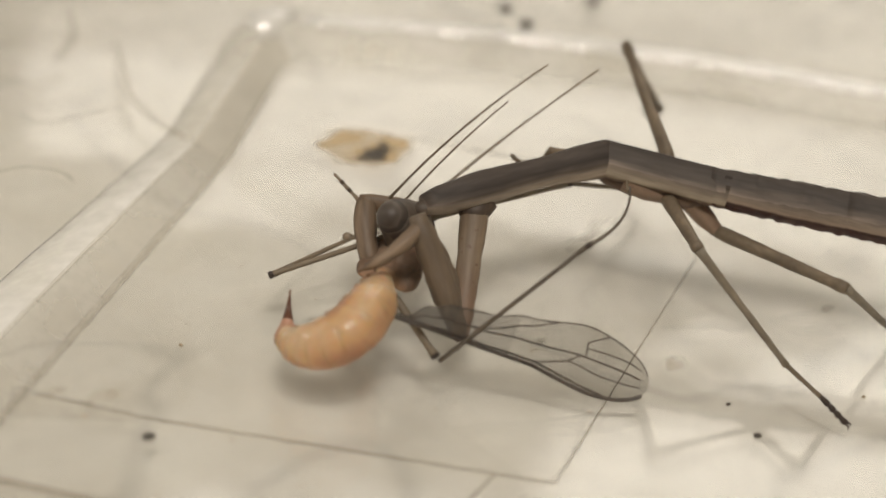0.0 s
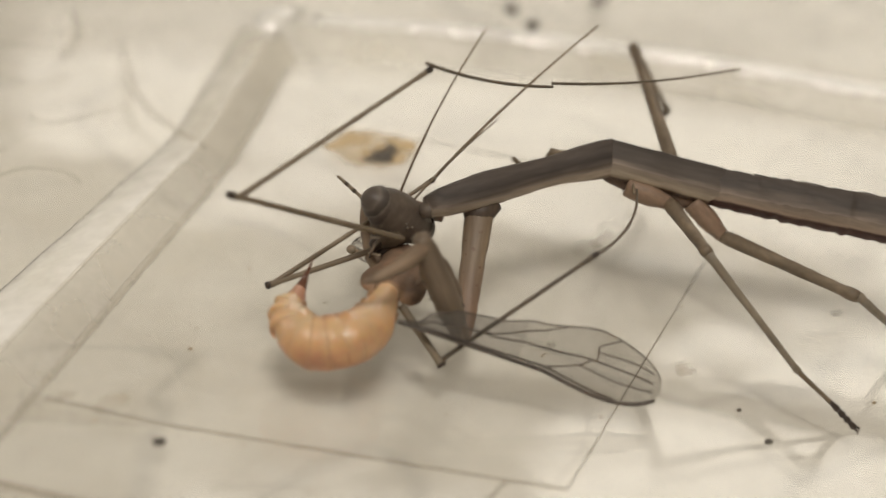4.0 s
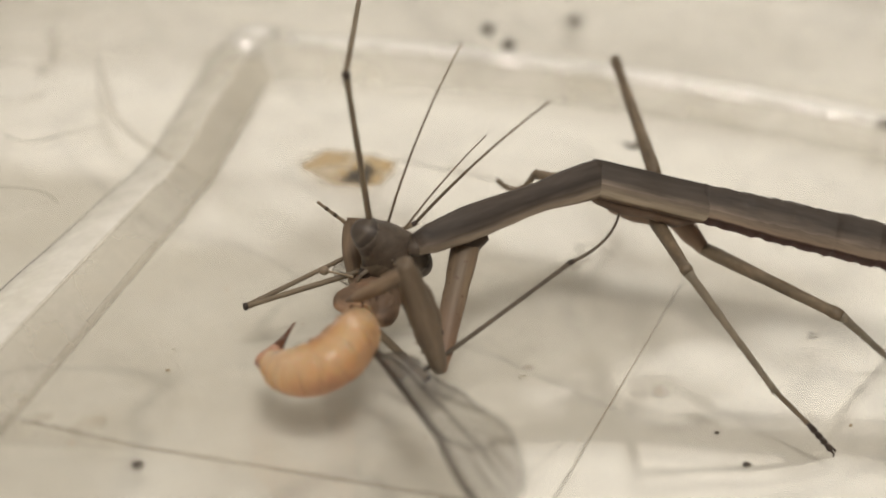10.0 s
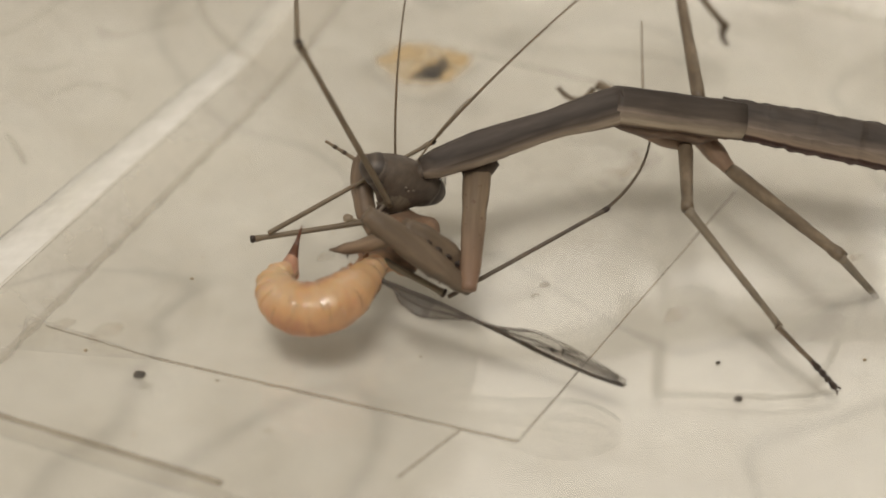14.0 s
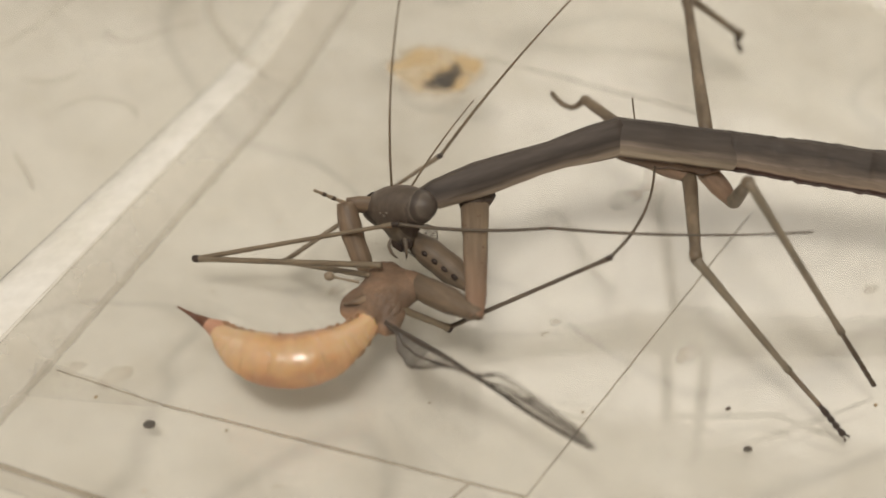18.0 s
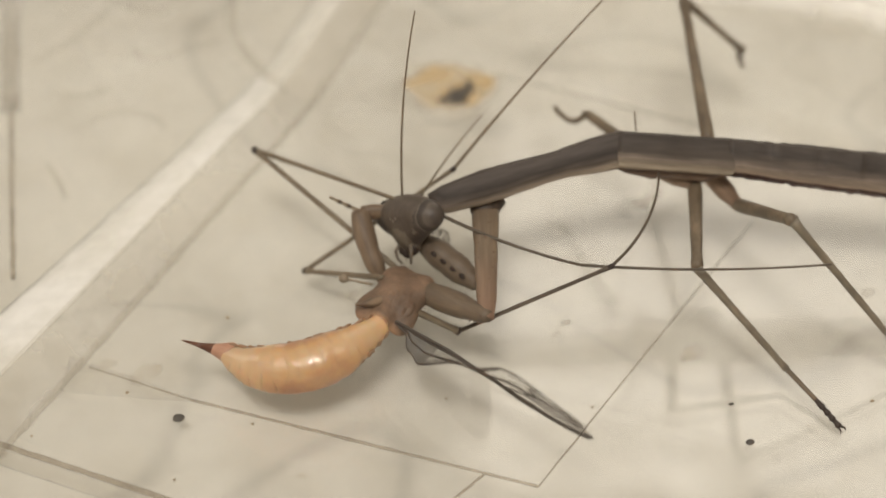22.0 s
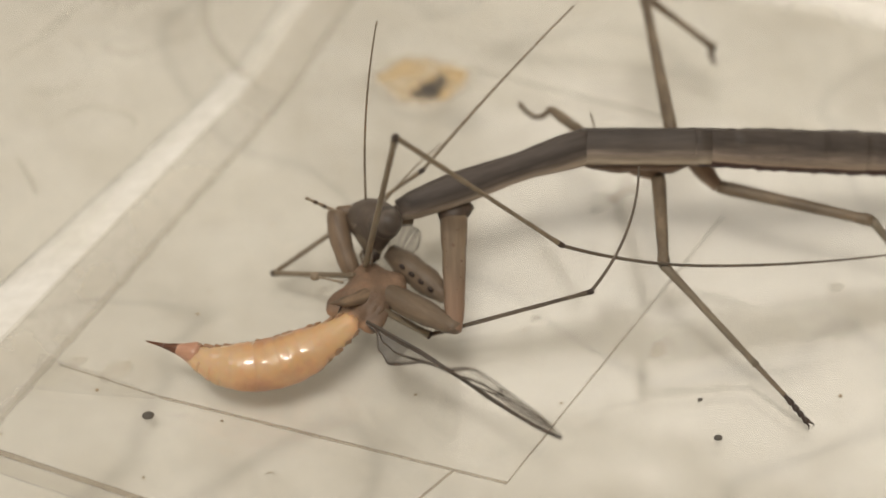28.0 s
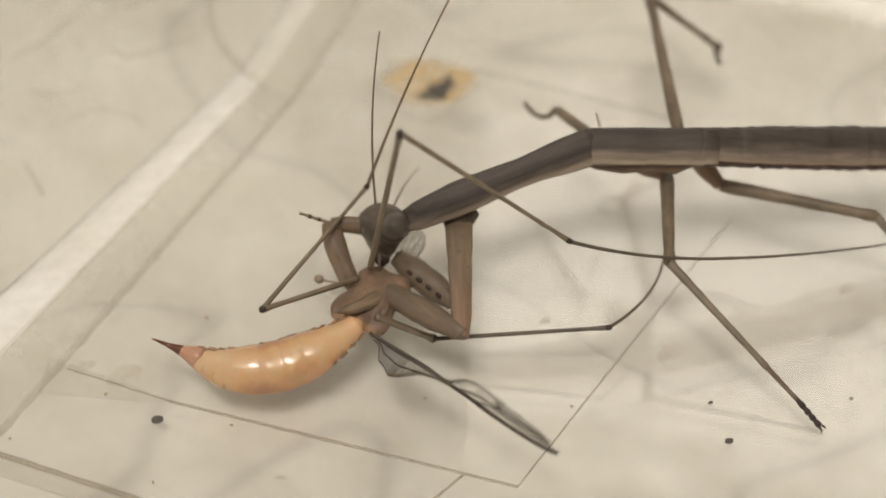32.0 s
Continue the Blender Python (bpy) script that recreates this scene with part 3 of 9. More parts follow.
def lofted(profile, kinds=None):
    """Rings of (loop, height), joined; each ring has the corners of the first one. kinds: the material of each side."""
    bm = bmesh.new()
    rings = []
    n = len(FOOT)
    for loop, h in profile:
        pts = []
        for k in range(n):
            a, b, c = (Vector(loop[(k + j) % n]) for j in (-1, 0, 1))
            p, q = b + (a - b).normalized() * 3, b + (c - b).normalized() * 3
            pts += [p * (1 - s) ** 2 + b * (2 * s * (1 - s)) + q * s * s for s in (i / 7 for i in range(8))]
            e = c + (b - c).normalized() * 3
            pts += [q + (e - q) * (i / 16) for i in range(1, 16)]
        rings.append([bm.verts.new((p.x + 0.12 * noise.noise(Vector((p.x * 0.2, p.y * 0.2, 1))), p.y + 0.12 * noise.noise(Vector((p.x * 0.2, p.y * 0.2, 5))), h)) for p in pts])
    m = len(rings[0])
    for a, b in zip(rings, rings[1:]):
        for i in range(m):
            f = bm.faces.new((a[i], a[(i + 1) % m], b[(i + 1) % m], b[i]))
            if kinds:
                f.material_index = kinds[int(((i - 3.5) % m) // (m // n))]
    return bm, rings


bm, rings = lofted([(FOOT, 0.0), (FOOT, -0.8)])
bm.faces.new(rings[0])
bm.faces.new(rings[1][::-1])
base = part("base", bm, M_PLASTIC, box_thing, "clear plastic base, slightly hazy and scratched", smooth=False)
base.visible_shadow = False
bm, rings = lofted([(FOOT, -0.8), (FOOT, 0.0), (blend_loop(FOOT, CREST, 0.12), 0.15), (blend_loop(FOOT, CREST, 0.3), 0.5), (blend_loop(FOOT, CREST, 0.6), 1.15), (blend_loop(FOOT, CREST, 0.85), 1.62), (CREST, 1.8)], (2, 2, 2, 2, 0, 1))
edge = part("ridge_side", bm, M_TINTED, box_thing, "grey-tinted inner side of the ridge")
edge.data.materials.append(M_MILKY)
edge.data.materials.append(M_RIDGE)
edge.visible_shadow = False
bm, rings = lofted([(CREST, 1.8), (blend_loop(CREST, OUTER, 0.15), 1.78), (blend_loop(CREST, OUTER, 0.4), 1.5), (blend_loop(CREST, OUTER, 0.7), 0.9), (blend_loop(CREST, OUTER, 0.9), 0.45), (OUTER, 0.25), (OUTER, -0.5)], (0, 0, 0, 0, 0, 1))
edge = part("ridge_top", bm, M_RIDGE, box_thing, "white top of the ridge, its reflected light put in as haze")
edge.data.materials.append(M_RIDGE_LIT)
edge.visible_shadow = False
bm = bmesh.new()
spine = [Vector((-6.0 + 74.0 * u, 43.0 - 19.0 * u ** 1.9, 1.72 + 0.1 * noise.noise(Vector((u * 30, 0, 0))))) for u in (k / 60 for k in range(61))]
tube(bm, spine, [0.85 + 0.2 * noise.noise(Vector((k * 0.35, 2, 0))) for k in range(61)], 12, (1.5, 0.6))
lip = part("lip", bm, M_LIP, box_thing, "glossy rounded lip along the ridge, its glint painted white")
lip.visible_shadow = False
bm = bmesh.new()
tube(bm, [(-9.6, 40.4, 1.0), (-9.9, 41.6, 1.7), (-9.6, 42.8, 1.95), (-8.6, 43.8, 1.95), (-7.0, 44.3, 1.8)], [0.6, 1.2, 1.5, 1.15, 0.6], 14, (1.3, 0.5))
corner = part("corner", bm, M_LIP, box_thing, "rounded corner of the lip, its glint painted white")
corner.visible_shadow = False
bm, rings = lofted([(OUTER, 0.2), (FLANGE, 0.6), (RIM, 26.0), (blend_loop(RIM, FLANGE, -0.05), 26.0), (blend_loop(FLANGE, OUTER, -0.03), -0.2), (OUTER, -0.5), (OUTER, 0.2)])
wall = part("side_wall", bm, M_PLASTIC, box_thing, "clear sloping side wall with a flat flange at its foot", smooth=False)
wall.visible_shadow = False


def strip(name, a, b, width, height, mat, parent, label="", z=0.0):
    """A low moulded line between two points of the base."""
    a, b = Vector((*a, z)), Vector((*b, z))
    bm = bmesh.new()
    n = 24
    spine = [a + (b - a) * (k / n) + Vector((0.05 * noise.noise(Vector((k * 0.7, a.x, 0))), 0.05 * noise.noise(Vector((0, k * 0.7, a.y))), 0)) for k in range(n + 1)]
    rad = [width / 2 * (1 + 0.25 * noise.noise(Vector((k * 0.9, 3.3, a.x)))) for k in range(n + 1)]
    tube(bm, spine, rad, 8, (1, height * 2 / width))
    ob = part(name, bm, mat, parent, label)
    ob.visible_shadow = False
    return ob


for a, b, w in (((-20.4, -15.1), (5.5, -21.8), 0.28), ((5.5, -21.8), (23.2, 6.6), 0.13), ((1.5, 24.2), (20.5, 17.8), 0.13), ((-28.5, -12.3), (-20.4, -15.1), 0.14), ((-2.5, -25.5), (1.6, -20.9), 0.22), ((-36.0, -19.2), (-14.0, -26.6), 0.5)):
    strip("moulded_line", a, b, w, 0.06, M_GROOVE, box_thing, "thin moulded line in the plastic base", z=0.03)

for a, b, w in (((-40.7, 17.6), (-35.9, -4.2), 0.42), ((-44.2, 34.0), (-40.4, 15.8), 1.6)):
    strip("moulded_rib", a, b, w, 0.2, M_GROOVE if w < 1 else M_TINTED, box_thing, "moulded rib on the flange of the box", z=0.75)



def soft_line(points, width, z, name, label):
    """A broad, low and faint moulded line through a few points."""
    bm = bmesh.new()
    pts = []
    for k in range(len(points) - 1):
        a, b, p, q = (Vector((*points[min(max(k + j, 0), len(points) - 1)], 0)) for j in (-1, 0, 1, 2))
        for s in (i / 10 for i in range(10)):
            pts.append(0.5 * (2 * b + (p - a) * s + (2 * a - 5 * b + 4 * p - q) * s * s + (3 * b - a - 3 * p + q) * s ** 3))
    tube(bm, [p + Vector((0, 0, z)) for p in pts], [width / 2 * min(1, 0.3 + 4 * k / len(pts), 0.3 + 4 * (1 - k / len(pts))) for k in range(len(pts))], 8, (1, 0.12))
    ob = part(name, bm, M_SEAM, box_thing, label)
    ob.visible_shadow = False


soft_line([(-36.5, -20.1), (-28.0, -22.9), (-20.0, -25.6), (-12.0, -28.4)], 1.5, 0.04, "groove", "broad shallow groove in the base")
# This tinted strip also draws the thin shadow at the ridge's foot.
soft_line([(-38.0, -30.5), (-30.4, -14.6), (-22.2, 2.9), (-15.2, 17.8), (-13.6, 22.0), (-11.0, 29.5), (-8.4, 37.0)], 0.75, 0.06, "seam", "grey line where the ridge meets the base, with its thin shadow")
soft_line([(-43.0, -32.0), (-34.4, -15.0), (-25.5, 2.6), (-18.2, 17.2)], 0.4, 1.82, "seam", "thin line along the crest of the ridge")
soft_line([(-16.6, 18.6), (-18.2, 20.4), (-20.4, 23.2), (-22.3, 27.0), (-23.0, 31.2), (-23.8, 38.0)], 0.9, 1.7, "seam", "soft seam where the ridge bends")

bm = bmesh.new()
rows = []
for k in range(25):
    u = k / 24
    x, half = -30.2 + 9.6 * u, 1.7 * (1 - u) ** 0.8 + 0.1
    mid = -13.0 - 2.1 * u
    rows.append([bm.verts.new((x + 0.3 * noise.noise(Vector((u * 9, j, 0))), mid + half * j / 3 + (0.22 * noise.noise(Vector((u * 11, j, 4))) if j == 3 else 0.0), 0.012 + 0.05 * (1 - abs(j) / 3))) for j in range(-3, 4)])
for a, c in zip(rows, rows[1:]):
    for j in range(6):
        bm.faces.new((a[j], c[j], c[j + 1], a[j + 1]))
bmesh.ops.solidify(bm, geom=bm.faces[:], thickness=-0.01)
wedge = part("wedge", bm, M_SEAM, box_thing, "faint grey wedge that runs out into the moulded line")
wedge.visible_shadow = False

for points, width in (([(-31.2, 25.2), (-30.5, 23.9), (-28.7, 23.7), (-25.4, 25.6), (-22.8, 26.9)], 0.5), ([(-34.5, 32.1), (-30.8, 30.6), (-27.9, 32.1)], 0.5), ([(-39.9, 22.3), (-36.8, 26.1), (-34.1, 31.3)], 0.45), ([(-36.0, 9.4), (-34.3, 6.8), (-33.5, 5.1)], 0.5),
                      ([(-33.5, 14.5), (-31.0, 16.2), (-27.8, 15.6), (-26.6, 13.9)], 0.4), ([(-29.0, 35.5), (-27.5, 40.0), (-28.2, 46.0)], 0.7), ([(-38.0, 36.0), (-33.0, 37.5), (-27.5, 36.6)], 0.45), ([(-37.5, 18.5), (-34.8, 18.0), (-32.2, 19.4)], 0.4)):
    soft_line(points, width, 0.78, "scuff", "faint grey scuff on the flange of the box")

# ---- droppings, crumbs and stains ----


def pellet(x, y, sx, sy, sz, turn, seed, z=0.0, mat=None, name="frass_pellet", label="small dark dropping lying on the plastic base", cat="dropping"):
    bm = bmesh.new()
    blob(bm, (0, 0, sz * 0.9), (sx, sy, sz), 8, 12, 0.25, seed)
    ob = mesh_object(name, bm, mat or M_FRASS)
    ob.matrix_world = pose(x * MM, y * MM, z * MM, 0, 0, turn)
    tagged(ob, label, cat)
    return ob


for k, (x, y, sx, sy, sz, turn) in enumerate(((-21.0, -17.0, 0.46, 0.36, 0.18, 10), (21.0, -17.0, 0.34, 0.24, 0.16, 5), (19.9, -13.4, 0.2, 0.14, 0.1, 20),
                                               (15.2, 42.9, 0.75, 0.6, 0.5, 30), (13.7, 46.2, 0.6, 0.75, 0.5, 70), (24.2, 52.4, 0.9, 0.6, 0.4, 0), (49.6, 30.6, 0.9, 0.4, 0.3, 0))):
    tagged(pellet(x, y, sx, sy, sz, turn, k, 0.0 if y < 30 else 1.9 if y < 50 else 0.5), group="droppings on the base")
for k, (x, y, s) in enumerate(((-18.7, -6.7, 0.16), (-25.2, -14.7, 0.15), (-14.0, 3.5, 0.11), (-20.5, -22.6, 0.12), (9.5, -14.2, 0.12), (30.5, -12.5, 0.16))):
    tagged(pellet(x, y, s, s * 0.8, s * 0.6, k * 40, 20 + k, 0.0, M_CRUMB, "crumb", "tiny tan crumb lying on the plastic base", "crumb"), group="crumbs on the base")



rnd = random.Random(12)
bm = bmesh.new()
for k in range(170):
    x, y, r = rnd.uniform(-34, 56), rnd.uniform(-36, 38), 0.035 + 0.10 * rnd.random() ** 3
    if x > -19 + 0.5 * (y - 18):
        blob(bm, (x, y, 0.02), (r * rnd.uniform(0.7, 1.8), r, 0.03), 4, 7, 0.3, k)
tagged(mesh_object("dust_specks", bm, M_DUST), "scattered tiny tan specks of dirt on the plastic base", "dust", kind="stuff")


def film_patch(name, lobes, mat, z, label, cat, seed):
    """A dried film of overlapping uneven lobes (x, y, radius)."""
    bm = bmesh.new()
    thick = bm.verts.layers.float.new("thickness")
    step = 0.16
    cells = {}
    xs = [l[0] for l in lobes]
    ys = [l[1] for l in lobes]
    r = max(l[2] for l in lobes) + 0.6

    def depth(x, y):
        f = sum(l[2] ** 2 / ((x - l[0]) ** 2 + (y - l[1]) ** 2 + 0.05) for l in lobes)
        return f - 0.8 - 0.45 * noise.fractal(Vector((x * 0.7 + seed, y * 0.7, 0)), 1.0, 2.0, 4)

    def vert(i, j):
        if (i, j) not in cells:
            x, y = i * step, j * step
            cells[i, j] = bm.verts.new((x + 0.05 * noise.noise(Vector((i * 0.9, j * 0.9, 2))), y + 0.05 * noise.noise(Vector((i * 0.9, j * 0.9, 7))), 0.03))
        return cells[i, j]
    for i in range(int((min(xs) - r) / step), int((max(xs) + r) / step)):
        for j in range(int((min(ys) - r) / step), int((max(ys) + r) / step)):
            if depth((i + 0.5) * step, (j + 0.5) * step) > 0:
                bm.faces.new((vert(i, j), vert(i + 1, j), vert(i + 1, j + 1), vert(i, j + 1)))
    bmesh.ops.smooth_vert(bm, verts=[v for v in bm.verts if v.is_boundary], factor=0.5, use_axis_x=True, use_axis_y=True)
    for v in bm.verts:
        v[thick] = min(1.0, max(0.0, depth(v.co.x, v.co.y) / 0.9))
    bmesh.ops.solidify(bm, geom=bm.faces[:], thickness=0.03)
    ob = mesh_object(name, bm, mat)
    ob.location.z = z * MM
    ob.visible_shadow = False
    return tagged(ob, label, cat)


film_patch("dried_stain", [(-4.2, 22.6, 1.5), (-2.4, 23.4, 1.7), (-1.2, 21.4, 1.6), (-3.6, 21.0, 0.9), (0.4, 23.2, 0.9), (-6.1, 22.4, 0.5)], M_STAIN, 0.004, "dried yellow-brown stain on the plastic base", "stain", 1)
film_patch("dark_smear", [(-1.8, 20.7, 0.95), (-2.9, 20.4, 0.5), (-0.9, 21.8, 0.5), (-0.8, 22.9, 0.42)], M_SMEAR, 0.05, "dark grey smear on the dried stain", "smear", 5)

for k, (x, y, r) in enumerate(((13.0, 7.6, 0.9), (15.2, 9.3, 0.7), (-24.2, -12.6, 0.8), (-27.2, -12.0, 0.5), (7.5, -5.8, 0.35), (-9.0, -3.5, 0.5), (17.2, -8.4, 0.7), (31.5, -1.2, 0.45))):
    film_patch("smudge", [(x, y, r), (x + r, y + 0.4 * r, r * 0.7), (x - 0.8 * r, y - 0.9 * r, r * 0.55)], M_SMUDGE, 0.006, "faint tan smudge on the plastic base", "smudge", 11 + k)["group"] = "smudges on the base"

for k, (x, y, dx, dy, r) in enumerate(((7.6, 9.6, 5.6, -4.4, 0.3), (9.2, 9.4, -0.7, -6.5, 0.26), (13.6, 12.0, -0.9, -6.0, 0.26), (15.3, 10.6, 1.6, -0.4, 0.75), (5.0, 7.4, 4.2, 0.9, 0.2), (10.6, 1.2, -0.3, -4.2, 0.22), (-15.5, 3.2, 3.6, -1.2, 0.24), (24.0, -8.0, 6.5, 4.0, 0.35))):
    film_patch("smudge", [(x + dx * i / 9, y + dy * i / 9, r * (0.5 + 0.2 * math.sin(i * 2.1 + k))) for i in range(10)], M_SMUDGE, 0.006, "faint tan streak on the plastic base", "smudge", 31 + k)["group"] = "smudges on the base"


def hair(x, y, size, start, sweep, label):
    bm = bmesh.new()
    pts = [(x + size * math.cos(a) * (1 + 0.25 * math.sin(3 * a)), y + size * math.sin(a), 0.09 + 0.05 * math.sin(2 * a)) for a in (start + sweep * i / 14 for i in range(15))]
    tube(bm, pts, [0.07 * size ** 0.5] * 15, 6)
    tagged(mesh_object("curled_fibre", bm, M_DUST), label, "fibre", group="fibres on the base")


hair(6.9, -7.2, 0.28, 0.6, 3.2, "tiny curled tan fibre lying on the plastic base")
hair(-11.5, -22.0, 0.3, 0.2, 2.4, "tiny curled tan fibre lying on the plastic base")

# ---- praying mantis ----
MANTIS_AT = Vector((20, -2, 0)) * MM
mantis = new("praying_mantis")
mantis.location = MANTIS_AT
tagged(mantis, "slender grey-brown praying mantis eating a crane fly", "mantis")

KEELED = [(0.0, 1.0), (-0.30, 0.86), (-0.62, 0.60), (-0.90, 0.26), (-0.97, 0.0), (-0.92, -0.36), (-0.70, -0.70), (-0.30, -0.90), (0.0, -0.96)]
KEELED += [(-y, z) for y, z in KEELED[-2:0:-1]]


def keeled(spine, scale, creases=(0, 3, 13), sharp_rings=(), ragged=0.0):
    """An angular body along X: a roofed back, upright flanks and a rounded belly; scale: (wide, high) along it."""
    bm = bmesh.new()
    rings = []
    for p, (w, h) in zip(spine, scale):
        rings.append([bm.verts.new((p[0], p[1] + y * w, p[2] + z * h)) for y, z in KEELED])
    n = len(KEELED)
    for a, c in zip(rings, rings[1:]):
        for k in range(n):
            bm.faces.new((a[k], c[k], c[(k + 1) % n], a[(k + 1) % n]))
    bm.faces.new(rings[0])
    bm.faces.new(rings[-1][::-1])
    for r in rings:
        for v in r:
            v.co += Vector((0, noise.noise(v.co * 0.8) * 0.05, noise.noise(v.co * 0.8 + Vector((9, 0, 0))) * 0.05 + ragged * noise.noise(v.co * 1.6)))
    bm.edges.ensure_lookup_table()
    for a, c in zip(rings, rings[1:]):
        for k in creases:
            e = bm.edges.get((a[k], c[k]))
            if e:
                e.smooth = False
    for k in sharp_rings:
        for a, c in zip(rings[k], rings[k][1:] + rings[k][:1]):
            bm.edges.get((a, c)).smooth = False
    return bm


PRO = lerp_stops((0, 0.9), (0.08, 1.25), (0.28, 1.45), (0.62, 1.22), (0.92, 1.5), (1, 1.5))
us = [k / 26 for k in range(27)]
pronotum = part("pronotum", keeled([(15.5 * u, 0, 0.25 * 4 * u * (1 - u)) for u in us], [(PRO(u), PRO(u) * (0.92 + 0.12 * u)) for u in us]), M_PRONOTUM, mantis, "long grey-brown keeled neck shield")
bm = bmesh.new()
blob(bm, (0.2, 0, -0.35), (0.9, 0.7, 0.62), 10, 14, 0.1, 2)
part("neck", bm, M_HEAD, pronotum, "dark soft neck")
TX = [(-0.5, 1.50), (0.0, 1.56), (1.2, 1.60), (2.6, 1.60), (4.1, 1.62), (4.25, 1.58), (5.6, 1.59), (7.2, 1.60), (8.5, 1.63), (8.66, 1.58), (9.6, 1.55)]
thorax = part("thorax", keeled([(x, 0, 0) for x, _ in TX], [(r, r * 0.98) for _, r in TX]), M_THORAX, mantis, "grey-brown thorax with a pale side stripe")
bm = bmesh.new()
tube(bm, [(-1.2, 0, -0.9), (0.6, 0, -1.25), (2.6, 0, -1.55), (4.4, 0, -1.35), (6.6, 0, -1.6), (8.6, 0, -1.1)], [0.55, 0.98, 1.1, 1.05, 1.1, 0.55], 16, (1.1, 0.75))
part("breastplate", bm, M_BREAST, thorax, "dark brown underside between the hips")
spine, rad = [], []
for k in range(9):
    x0 = -0.4 + 3.5 * k
    r = (1.60, 1.72, 1.80, 1.85, 1.85, 1.78, 1.6, 1.3, 0.9)[k]
    for u, f in ((0, 0.97), (0.15, 0.985), (0.3, 1.0), (0.45, 0.99), (0.6, 1.01), (0.75, 1.0), (0.9, 1.02), (0.98, 1.03)):
        spine.append((x0 + 3.5 * u, 0, 0))
        rad.append((r * f, r * f))
abdomen = part("abdomen", keeled(spine, rad, creases=(0, 3, 5, 11, 13), ragged=0.2), M_ABDOMEN, mantis, "long ringed abdomen with a dark red-brown underside")

# head: one smooth rounded triangle, the eyes flush with its upper corners


def head_point(v, grow=0.0):
    """From a unit direction to the head's surface: Y runs from crown to mouth."""
    x, y, z = v
    down = max(0.0, y)
    taper = min(1.0, max(0.0, (y - 0.12) / 0.6))
    return Vector((x * 3.45 * (1 - 0.48 * taper * taper * (3 - 2 * taper)), y * (1.65 if y < 0 else 2.9) - 0.25 * (1 - x * x) * (y > 0) * down, z * 1.65 * (1 - 0.35 * down))) * (1 + grow)


bm = bmesh.new()
for v in blob(bm, (0, 0, 0), (1, 1, 1), 26, 36):
    d = v.co.copy()
    groove = 0.03 * math.exp(-((abs(d.x) - 0.56) / 0.05) ** 2) * (d.y < 0.5)
    v.co = head_point(d, 0.02 * noise.noise(d * 2.5) - groove)
head = part("head", bm, M_HEAD, mantis, "dark brown triangular head")
for s in (-1, 1):
    bm = bmesh.new()
    made = blob(bm, (0, 0, 0), (1, 1, 1), 40, 56)
    bmesh.ops.delete(bm, geom=[v for v in made if s * v.co.x < 0.57 - 0.10 * v.co.y or v.co.y > 0.52], context="VERTS")
    for v in bm.verts:
        d = v.co.copy()
        v.co = head_point(d, 0.012 + 0.05 * min(1.0, (s * d.x - 0.5) * 4) * (1 - max(0.0, d.y)))
    part("compound_eye", bm, M_EYE, head, "large dark oval eye flush with the head")
bm = bmesh.new()
for s in (-1, 0, 1):
    blob(bm, (s * 0.33, 0.35 - 0.2 * abs(s), -1.57), (0.12, 0.12, 0.12), 8, 10)
part("simple_eye", bm, M_EYE, head, "three small bead eyes")
bm = bmesh.new()
made = blob(bm, (0, 0, 0), (1, 1, 1), 36, 48)
bmesh.ops.delete(bm, geom=[v for v in made if v.co.z > 0.1 or v.co.y < 0.28 + 0.9 * v.co.x ** 2 or v.co.y > 0.99], context="VERTS")
for v in bm.verts:
    d = v.co.copy()
    v.co = head_point(d, 0.015 + 0.05 * min(1.0, (d.y - 0.28 - 0.9 * d.x ** 2) * 3))
part("face_plate", bm, M_FACE, head, "pale grey-brown face")
for s in (-1, 1):
    bm = bmesh.new()
    tube(bm, [(s * 0.55, 2.0, -0.2), (s * 0.5, 2.75, -0.25), (s * 0.12, 3.25, -0.3)], [0.5, 0.44, 0.08], 10)
    part("jaw", bm, M_DARK, head, "dark jaw")
    bm = bmesh.new()
    tube(bm, [(s * 0.6, 2.0, -0.5), (s * 0.95, 2.7, -0.75), (s * 0.8, 3.3, -0.7), (s * 0.5, 3.7, -0.5)], [0.16, 0.14, 0.11, 0.06], 8)
    part("mouth_feeler", bm, M_FACE, head, "thin brown mouth feeler")

antenna1 = part("antenna", limb(15.0, lerp_stops((0, 0.14), (0.15, 0.095), (1, 0.06)), 26, sag=0.5, sides=7, start=-1.5), M_ANT, mantis)
antenna2 = part("antenna", limb(9.5, lerp_stops((0, 0.12), (0.15, 0.085), (1, 0.055)), 22, sag=0.3, sides=7, start=-1.5), M_ANT, mantis)

# near foreleg
fore_coxa = part("fore_coxa", limb(10.3, lerp_stops((0, 1.12), (0.12, 1.05), (0.5, 0.88), (0.85, 0.74), (1, 0.52)), 22, flat=(1.0, 0.7), sides=16, start=-0.9), M_UPPER, mantis, "long straight brown upper foreleg, reddish at its lower end")
bm = bmesh.new()
tube(bm, [(-1.1, 0, 0), (-0.6, 0, 0), (0.1, 0, 0), (0.55, 0, 0), (0.75, 0, 0)], [0.9, 1.26, 1.2, 1.06, 0.7], 18, (1.0, 0.74))
for v in bm.verts:
    if v.co.y > 0:
        v.co.y *= 1.45 - 0.38 * (v.co.x + 1.1)
part("collar", bm, M_DARKBROWN, fore_coxa, "dark flared collar at the top of the foreleg")
